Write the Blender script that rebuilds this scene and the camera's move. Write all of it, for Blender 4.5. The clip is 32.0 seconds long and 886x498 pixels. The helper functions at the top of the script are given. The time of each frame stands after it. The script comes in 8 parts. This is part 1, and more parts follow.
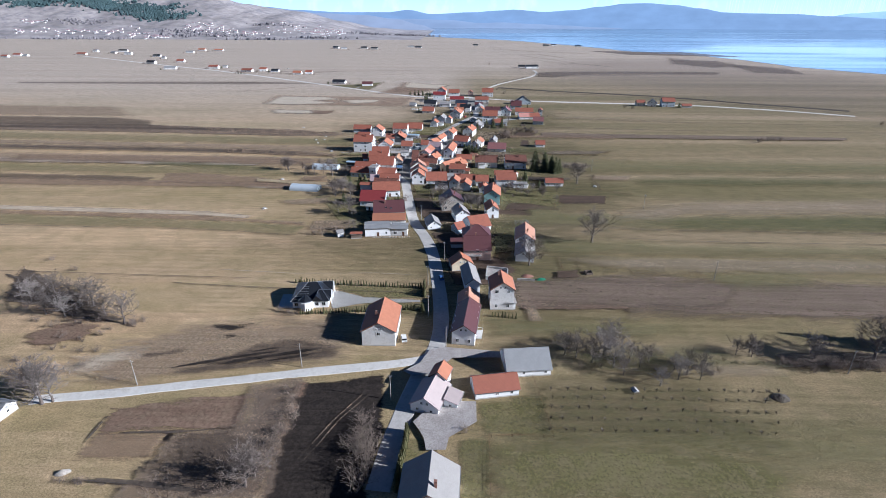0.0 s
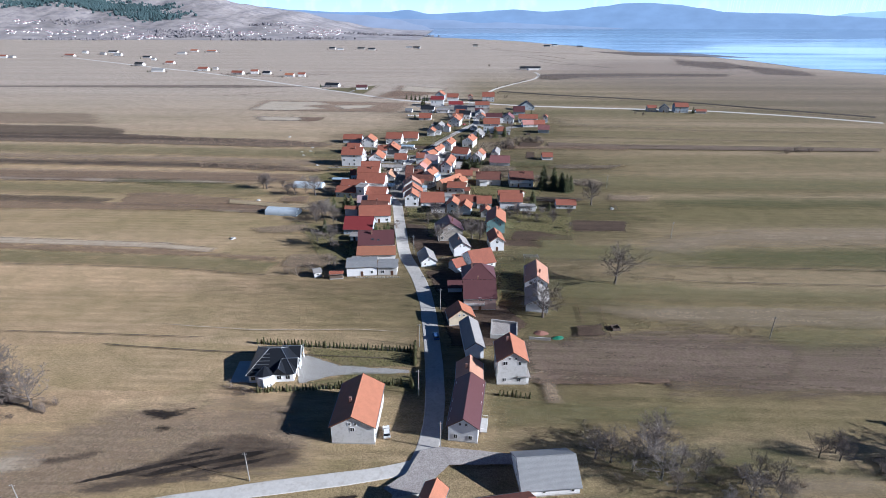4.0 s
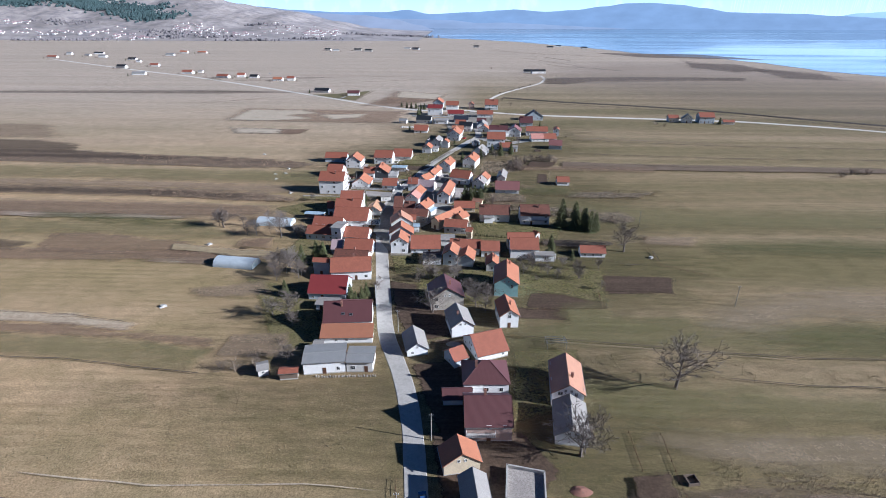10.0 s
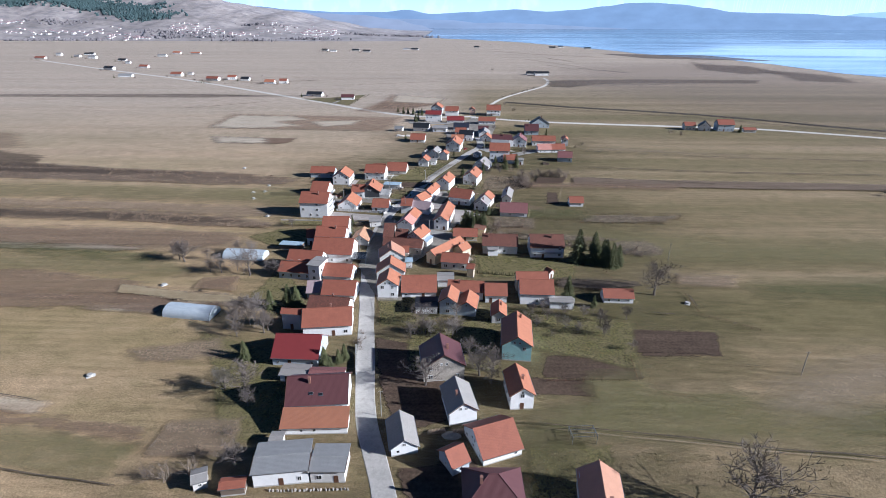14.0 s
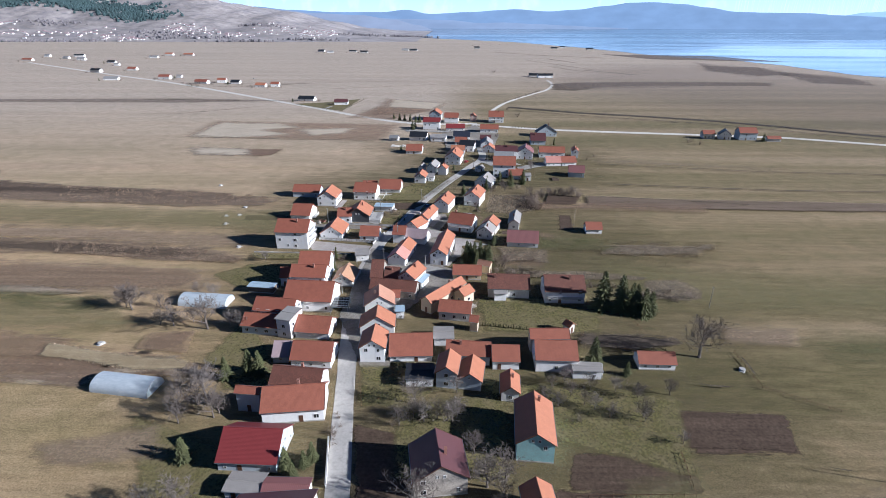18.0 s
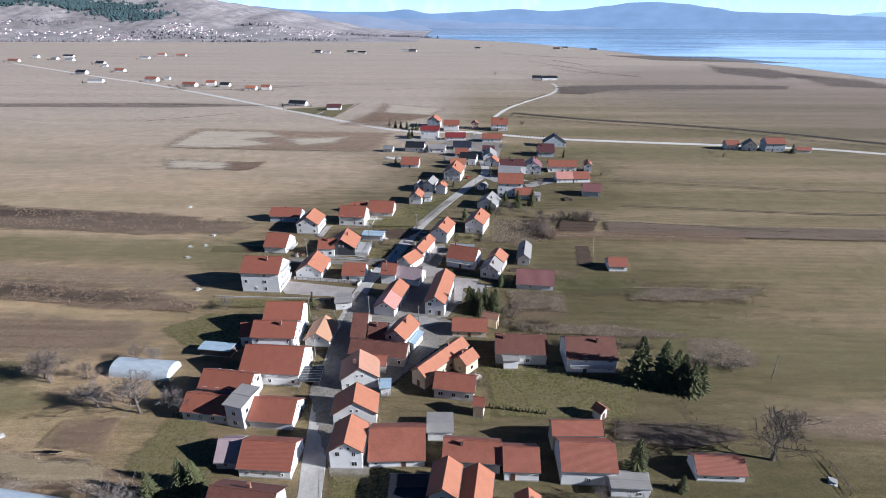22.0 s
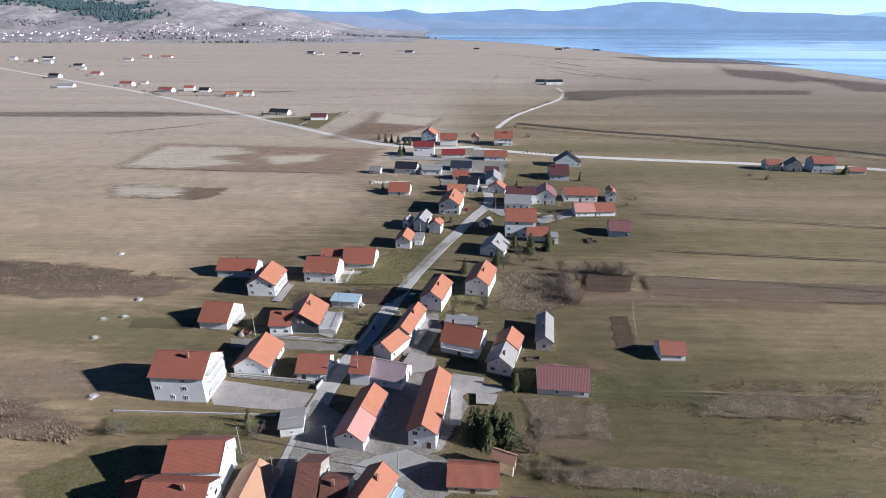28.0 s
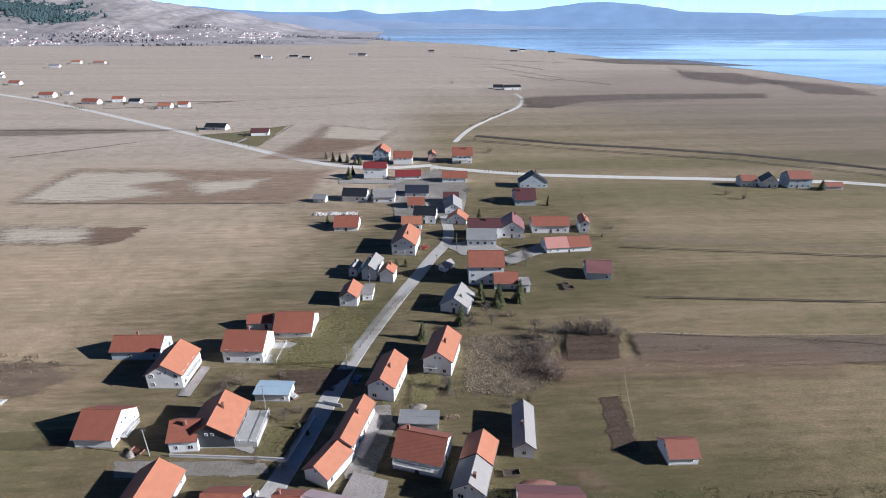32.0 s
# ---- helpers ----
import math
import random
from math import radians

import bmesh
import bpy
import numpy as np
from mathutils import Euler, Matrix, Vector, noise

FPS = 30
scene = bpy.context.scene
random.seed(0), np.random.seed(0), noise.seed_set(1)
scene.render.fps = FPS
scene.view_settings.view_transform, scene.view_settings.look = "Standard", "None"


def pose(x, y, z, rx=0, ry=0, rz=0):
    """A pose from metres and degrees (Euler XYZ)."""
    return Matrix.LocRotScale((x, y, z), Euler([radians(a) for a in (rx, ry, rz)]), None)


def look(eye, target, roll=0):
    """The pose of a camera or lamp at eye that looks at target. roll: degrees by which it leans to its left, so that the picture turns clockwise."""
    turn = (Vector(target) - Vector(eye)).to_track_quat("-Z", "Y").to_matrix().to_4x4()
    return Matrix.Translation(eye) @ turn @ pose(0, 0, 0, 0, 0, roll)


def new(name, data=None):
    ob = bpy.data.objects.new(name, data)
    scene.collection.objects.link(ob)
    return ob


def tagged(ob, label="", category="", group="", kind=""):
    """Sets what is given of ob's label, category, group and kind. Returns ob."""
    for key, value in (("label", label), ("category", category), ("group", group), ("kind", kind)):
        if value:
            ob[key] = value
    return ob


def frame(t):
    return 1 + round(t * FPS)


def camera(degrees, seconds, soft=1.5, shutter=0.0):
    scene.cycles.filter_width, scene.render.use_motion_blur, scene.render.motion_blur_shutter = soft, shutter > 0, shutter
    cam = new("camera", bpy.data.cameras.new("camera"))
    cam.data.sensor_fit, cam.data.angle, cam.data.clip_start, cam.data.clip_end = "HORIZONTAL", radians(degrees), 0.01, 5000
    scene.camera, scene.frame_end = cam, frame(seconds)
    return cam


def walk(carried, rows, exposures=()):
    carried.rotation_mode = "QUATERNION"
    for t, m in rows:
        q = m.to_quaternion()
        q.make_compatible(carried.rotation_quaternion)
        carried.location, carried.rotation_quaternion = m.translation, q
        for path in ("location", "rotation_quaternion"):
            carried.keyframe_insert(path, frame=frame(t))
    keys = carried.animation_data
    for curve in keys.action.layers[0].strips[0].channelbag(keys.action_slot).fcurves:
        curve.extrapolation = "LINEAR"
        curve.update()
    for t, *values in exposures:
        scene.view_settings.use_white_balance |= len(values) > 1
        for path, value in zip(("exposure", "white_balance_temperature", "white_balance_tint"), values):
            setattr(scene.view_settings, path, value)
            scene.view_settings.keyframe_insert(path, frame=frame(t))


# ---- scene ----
cam = camera(80.08, 32.0, soft=0.55)
EXPOSURE = 0.58


# The camera: a drone that glides ahead along the village street.
def view(x, y, z, yaw, down, lean):
    a, b = radians(yaw), radians(down)
    ahead = Vector((-math.sin(a) * math.cos(b), math.cos(a) * math.cos(b), -math.sin(b)))
    eye = Vector((x, y, z))
    return look(eye, eye + ahead * 100, lean)


PATH = [
    (0.0, 0.00, 0.00, 95.00, 1.098, 23.835, 0.254),
    (1.0, 0.42, 10.35, 94.98, 1.085, 23.838, 0.239),
    (2.0, 0.61, 20.78, 94.98, 1.086, 23.837, 0.221),
    (3.0, 0.71, 31.16, 94.98, 1.074, 23.837, 0.205),
    (4.2, 0.59, 43.65, 94.96, 1.045, 23.841, 0.189),
    (5.5, 0.47, 57.18, 94.94, 1.018, 23.844, 0.174),
    (7.0, 0.63, 73.23, 94.94, 1.036, 23.837, 0.188),
    (9.0, 1.12, 94.33, 94.84, 1.060, 23.830, 0.219),
    (11.0, 1.45, 114.87, 94.57, 1.079, 23.831, 0.234),
    (13.0, 1.56, 134.98, 94.46, 1.094, 23.835, 0.230),
    (14.5, 1.90, 149.40, 94.42, 1.102, 23.836, 0.227),
    (16.5, 1.66, 169.06, 94.39, 1.107, 23.831, 0.181),
    (19.0, 1.89, 193.99, 94.30, 1.094, 23.838, 0.143),
    (21.0, 1.87, 214.27, 94.23, 1.093, 23.845, 0.171),
    (23.0, 2.05, 234.61, 94.13, 1.117, 23.859, 0.205),
    (25.0, 2.15, 254.90, 94.01, 1.083, 23.862, 0.202),
    (28.0, 2.47, 285.51, 93.87, 0.948, 23.855, 0.181),
    (28.5, 2.73, 290.62, 93.87, 0.479, 23.862, 0.147),
    (29.0, 2.99, 295.73, 93.86, 0.010, 23.869, 0.112),
    (29.5, 3.32, 300.81, 93.87, -1.022, 23.882, 0.098),
    (30.0, 3.66, 305.89, 93.89, -2.054, 23.895, 0.084),
    (30.5, 4.12, 310.94, 94.76, -2.612, 23.888, 0.111),
    (31.0, 4.57, 316.00, 95.64, -3.169, 23.882, 0.139),
    (31.5, 5.05, 321.02, 96.98, -3.367, 23.873, 0.111),
    (32.0, 5.54, 326.05, 98.31, -3.564, 23.864, 0.084),
]
walk(cam, [(t, view(*row)) for t, *row in PATH], exposures=[(0.0, EXPOSURE, 4720.0, 10.5), (16.0, EXPOSURE - 0.03, 4790.0, 10.8), (32.0, EXPOSURE - 0.07, 4880.0, 11.0)])

# Clear low winter sun from the east, and the sky round it.
SUN_AZIMUTH, SUN_HEIGHT = -12.0, 22.5
to_sun = Vector((math.cos(radians(SUN_AZIMUTH)) * math.cos(radians(SUN_HEIGHT)),
                 math.sin(radians(SUN_AZIMUTH)) * math.cos(radians(SUN_HEIGHT)), math.sin(radians(SUN_HEIGHT))))
sun = new("sun", bpy.data.lights.new("sun", "SUN"))
sun.data.energy, sun.data.angle, sun.data.color = 6.0, radians(0.6), (1.0, 0.84, 0.65)
sun.matrix_world = look(to_sun * 500, (0, 0, 0))
world = bpy.data.worlds.new("sky")
scene.world = world
world.use_nodes = True
sky_nodes = world.node_tree
sky_tex = sky_nodes.nodes.new("ShaderNodeTexSky")
sky_tex.sky_type, sky_tex.sun_disc = "NISHITA", False
sky_tex.sun_elevation, sky_tex.sun_rotation = radians(SUN_HEIGHT), radians(90 - SUN_AZIMUTH)
sky_tex.air_density, sky_tex.dust_density, sky_tex.ozone_density = 1.0, 0.2, 3.0
sky_nodes.nodes["Background"].inputs["Strength"].default_value = 0.017
deep = sky_nodes.nodes.new("ShaderNodeMix")
deep.data_type, deep.blend_type = "RGBA", "MULTIPLY"
deep.inputs["Factor"].default_value, deep.inputs["B"].default_value = 1.0, (0.8, 1.0, 1.25, 1.0)
sky_nodes.links.new(sky_tex.outputs["Color"], deep.inputs["A"])
sky_nodes.links.new(deep.outputs["Result"], sky_nodes.nodes["Background"].inputs["Color"])


# ---- materials ----
def shader(name, rough=0.8, metal=0.0, spec=0.4):
    m = bpy.data.materials.new(name)
    m.use_nodes = True
    b = m.node_tree.nodes["Principled BSDF"]
    b.inputs["Roughness"].default_value, b.inputs["Metallic"].default_value = rough, metal
    b.inputs["Specular IOR Level"].default_value = spec
    return m, m.node_tree, b


def coords(nt, sx=1.0, sy=1.0, sz=1.0, spread=True, turn=0.0):
    tc = nt.nodes.new("ShaderNodeTexCoord")
    mp = nt.nodes.new("ShaderNodeMapping")
    mp.inputs["Scale"].default_value = (sx, sy, sz)
    mp.inputs["Rotation"].default_value = (0, 0, radians(turn))
    nt.links.new(tc.outputs["Object"], mp.inputs["Vector"])
    if spread:
        info = nt.nodes.new("ShaderNodeObjectInfo")
        mul = nt.nodes.new("ShaderNodeMath")
        mul.operation = "MULTIPLY"
        mul.inputs[1].default_value = 53.0
        nt.links.new(info.outputs["Random"], mul.inputs[0])
        nt.links.new(mul.outputs[0], mp.inputs["Location"])
    return mp.outputs["Vector"]


def noise_tex(nt, vec, scale, detail=4.0, rough=0.55):
    n = nt.nodes.new("ShaderNodeTexNoise")
    n.inputs["Scale"].default_value, n.inputs["Detail"].default_value, n.inputs["Roughness"].default_value = scale, detail, rough
    nt.links.new(vec, n.inputs["Vector"])
    return n.outputs["Fac"]


def ramp(nt, fac, stops):
    r = nt.nodes.new("ShaderNodeValToRGB")
    e = r.color_ramp.elements
    while len(e) < len(stops):
        e.new(0.5)
    for el, (pos, col) in zip(e, stops):
        el.position, el.color = pos, (*col, 1.0)
    nt.links.new(fac, r.inputs["Fac"])
    return r.outputs["Color"]


def blend(nt, fac, a, b, kind="MIX"):
    x = nt.nodes.new("ShaderNodeMix")
    x.data_type, x.blend_type = "RGBA", kind
    for sock, v in ((x.inputs["Factor"], fac), (x.inputs["A"], a), (x.inputs["B"], b)):
        if isinstance(v, (int, float)):
            sock.default_value = v
        elif isinstance(v, tuple):
            sock.default_value = (*v, 1.0)
        else:
            nt.links.new(v, sock)
    return x.outputs["Result"]


def relief(nt, b, fac, strength, distance):
    bump = nt.nodes.new("ShaderNodeBump")
    bump.inputs["Strength"].default_value, bump.inputs["Distance"].default_value = strength, distance
    nt.links.new(fac, bump.inputs["Height"])
    nt.links.new(bump.outputs["Normal"], b.inputs["Normal"])


def tint(c, k):
    return tuple(min(1.0, max(0.0, v * k)) for v in c)


def surface(name, colour, rough=0.85, grain=6.0, blotch=0.35, spread=0.25, bump=0.3, dist=0.02, metal=0.0, dirt=None):
    """A plain weathered surface: fine grain, larger blotches, and stains of another colour."""
    m, nt, b = shader(name, rough, metal)
    v = coords(nt)
    fine, wide = noise_tex(nt, v, grain, 5), noise_tex(nt, v, blotch, 4, 0.6)
    base = ramp(nt, wide, [(0.3, tint(colour, 1 - spread)), (0.7, tint(colour, 1 + spread * 0.6))])
    base = blend(nt, 0.5, base, ramp(nt, fine, [(0.3, tint(colour, 1 - spread)), (0.7, tint(colour, 1 + spread * 0.5))]))
    if dirt:
        base = blend(nt, ramp(nt, noise_tex(nt, v, blotch * 3.1, 6, 0.7), [(0.5, (0, 0, 0)), (0.72, (1, 1, 1))]), base, dirt)
    nt.links.new(base, b.inputs["Base Color"])
    relief(nt, b, fine, bump, dist)
    return m


def tiled(name, colour, patch=None, amount=0.5, spread=0.2, rough=0.75, rows=True, ribs=0.1):
    """Clay or metal roofing: courses across the slope, joints down it, and weathered tiles between."""
    m, nt, b = shader(name, rough)
    v = coords(nt)
    wide, fine = noise_tex(nt, v, 0.55, 4, 0.6), noise_tex(nt, v, 5.0, 3)
    base = ramp(nt, wide, [(0.3, tint(colour, 1 - spread)), (0.72, tint(colour, 1 + spread * 0.5))])
    base = blend(nt, 0.4, base, ramp(nt, fine, [(0.3, tint(colour, 1 - spread * 1.3)), (0.7, tint(colour, 1 + spread * 0.7))]))
    if patch:
        base = blend(nt, ramp(nt, noise_tex(nt, v, 4.2, 4, 0.8), [(0.63 - amount * 0.25, (0, 0, 0)), (0.7 - amount * 0.25, (0.85, 0.85, 0.85))]), base, patch)
    own = coords(nt, spread=False)
    wave = nt.nodes.new("ShaderNodeTexWave")
    wave.wave_type, wave.bands_direction = "BANDS", "Y" if rows else "Z"
    wave.inputs["Scale"].default_value, wave.inputs["Distortion"].default_value = 1.4 if ribs < 0.3 else 0.8, 0.3
    nt.links.new(own, wave.inputs["Vector"])
    base = blend(nt, ribs, base, ramp(nt, wave.outputs["Fac"], [(0.1, tint(colour, 0.55)), (0.6, tint(colour, 1.1))]))
    nt.links.new(base, b.inputs["Base Color"])
    relief(nt, b, wave.outputs["Fac"], 0.35 if ribs >= 0.3 else 0.2, 0.04)
    return m


def soil(name, a, bcol, c, streak=0.0, grain=1.2, bump=0.6, dist=0.15, turn=0.0, fade=False, edge=(1.4, 1.85)):
    """Earth, stubble or grass: patches, streaks along the rows, fine tufts, and a ragged rim where it thins out."""
    m, nt, b = shader(name, 0.95, spec=0.15)
    v = coords(nt, spread=False)
    rows = coords(nt, 0.04, 1.0, 1.0, spread=False, turn=turn)
    wide, mid, fine = noise_tex(nt, v, 0.035, 5, 0.6), noise_tex(nt, v, 0.3, 5, 0.65), noise_tex(nt, v, grain, 6, 0.7)
    base = ramp(nt, wide, [(0.35, a), (0.65, bcol)])
    base = blend(nt, ramp(nt, mid, [(0.42, (0, 0, 0)), (0.7, (0.8, 0.8, 0.8))]), base, c)
    if streak:
        base = blend(nt, streak, base, ramp(nt, noise_tex(nt, rows, 0.6, 5, 0.7), [(0.38, tint(a, 0.65)), (0.62, tint(bcol, 1.3))]))
    base = blend(nt, 0.6, base, ramp(nt, fine, [(0.36, (0.3, 0.3, 0.3)), (0.64, (1.0, 1.0, 1.0))]), "MULTIPLY")
    nt.links.new(base, b.inputs["Base Color"])
    relief(nt, b, fine, bump, dist)
    if fade:
        rim = nt.nodes.new("ShaderNodeAttribute")
        rim.attribute_name = "inner"
        ragged = nt.nodes.new("ShaderNodeMath")
        ragged.operation = "MULTIPLY_ADD"
        nt.links.new(noise_tex(nt, coords(nt, 0.22, 1.0, 1.0, spread=False, turn=2.0), 0.3, 9, 0.74), ragged.inputs[0])
        ragged.inputs[1].default_value = 2.2
        nt.links.new(rim.outputs["Fac"], ragged.inputs[2])
        cut = nt.nodes.new("ShaderNodeMapRange")
        lo, hi = edge
        for k, val in (("From Min", lo), ("From Max", hi), ("To Min", 0.0), ("To Max", fade)):
            cut.inputs[k].default_value = val
        nt.links.new(ragged.outputs[0], cut.inputs["Value"])
        nt.links.new(cut.outputs[0], b.inputs["Alpha"])
    return m


WALL = {
    "white": surface("white plaster", (0.87, 0.87, 0.87), spread=0.1, dirt=(0.78, 0.77, 0.75)),
    "grey": surface("grey render", (0.7, 0.685, 0.66), spread=0.15, dirt=(0.5, 0.48, 0.44)),
    "cream": surface("cream plaster", (0.66, 0.56, 0.4), dirt=(0.5, 0.42, 0.3)),
    "brick": surface("bare pink block wall", (0.5, 0.36, 0.31), grain=9, dirt=(0.42, 0.36, 0.32)),
    "stone": surface("rubble stone wall", (0.42, 0.38, 0.33), grain=3.0, spread=0.5, bump=0.8, dist=0.06),
    "blue": surface("pale blue plaster", (0.5, 0.56, 0.62), dirt=(0.42, 0.45, 0.48)),
    "turq": surface("turquoise plaster", (0.36, 0.58, 0.58), dirt=(0.33, 0.45, 0.44)),
    "darkblue": surface("dark stained boarding", (0.07, 0.075, 0.085), grain=12),
    "wood": surface("weathered boards", (0.17, 0.13, 0.1), grain=14, spread=0.4),
}
WALL_WORDS = {"white": "white-plastered", "grey": "grey-rendered", "cream": "cream-plastered", "brick": "bare pink block",
              "stone": "rubble stone", "blue": "pale blue", "turq": "turquoise", "darkblue": "dark-boarded", "wood": "weathered wooden"}
ROOF = {
    "orange": tiled("orange clay tiles", (0.43, 0.178, 0.098), spread=0.2),
    "orange2": tiled("weathered orange tiles", (0.38, 0.16, 0.085), (0.3, 0.14, 0.09), 0.6),
    "paleorange": tiled("faded orange tiles", (0.5, 0.27, 0.175), (0.42, 0.24, 0.18), 0.4),
    "rust": tiled("rust-red clay tiles", (0.34, 0.122, 0.073), (0.22, 0.085, 0.058), 0.5, 0.28),
    "moss": tiled("mossy brown-red tiles", (0.15, 0.068, 0.05), (0.34, 0.13, 0.08), 0.4, 0.4),
    "red": tiled("bright red metal sheets", (0.22, 0.042, 0.042), rough=0.5, spread=0.1),
    "red2": tiled("brick-red tiles", (0.31, 0.11, 0.068), (0.2, 0.08, 0.055), 0.3, 0.2),
    "maroon": tiled("maroon metal tiles", (0.115, 0.048, 0.05), rough=0.55, spread=0.12),
    "maroonpale": tiled("faded maroon sheets", (0.25, 0.115, 0.11), rough=0.6, spread=0.15, ribs=0.4),
    "pale": tiled("pale fibre cement sheets", (0.35, 0.33, 0.31), (0.27, 0.255, 0.24), 0.5),
    "palegrey": tiled("grey fibre cement sheets", (0.33, 0.31, 0.29), (0.27, 0.25, 0.23), 0.4),
    "palepink": tiled("pinkish white sheets", (0.44, 0.365, 0.345), spread=0.1),
    "palepurple": tiled("faded mauve sheets", (0.42, 0.32, 0.33), (0.34, 0.26, 0.26), 0.4),
    "mixpink": tiled("salmon pink tiles", (0.56, 0.28, 0.23), (0.42, 0.18, 0.13), 0.4),
    "grey": tiled("grey concrete sheets", (0.3, 0.3, 0.3), (0.22, 0.22, 0.22), 0.4),
    "dark": tiled("black roofing sheets", (0.022, 0.025, 0.032), rough=0.6, spread=0.15),
    "villa": tiled("glossy black roofing", (0.02, 0.022, 0.027), rough=0.35, spread=0.1),
    "navy": tiled("navy metal sheets", (0.035, 0.04, 0.06), rough=0.5, spread=0.1),
    "paleblue": tiled("pale blue ribbed sheets", (0.42, 0.53, 0.62), spread=0.1, rough=0.5),
    "tan": tiled("sand-coloured tiles", (0.5, 0.29, 0.17), (0.36, 0.21, 0.13), 0.5),
}
ROOF_WORDS = {"orange": "an orange tiled roof", "orange2": "a weathered orange tiled roof", "paleorange": "a faded orange tiled roof",
              "rust": "a rust-red tiled roof", "moss": "a mossy brown-red tiled roof", "red": "a bright red metal roof",
              "red2": "a brick-red tiled roof", "maroon": "a maroon metal roof", "maroonpale": "a faded maroon roof",
              "pale": "a pale fibre cement roof", "palegrey": "a grey fibre cement roof", "palepink": "a pinkish white roof",
              "palepurple": "a faded mauve roof", "mixpink": "a salmon pink tiled roof",
              "grey": "a grey sheet roof", "dark": "a black roof", "navy": "a navy metal roof", "tan": "a sand-coloured tiled roof", "paleblue": "a pale blue sheet roof"}
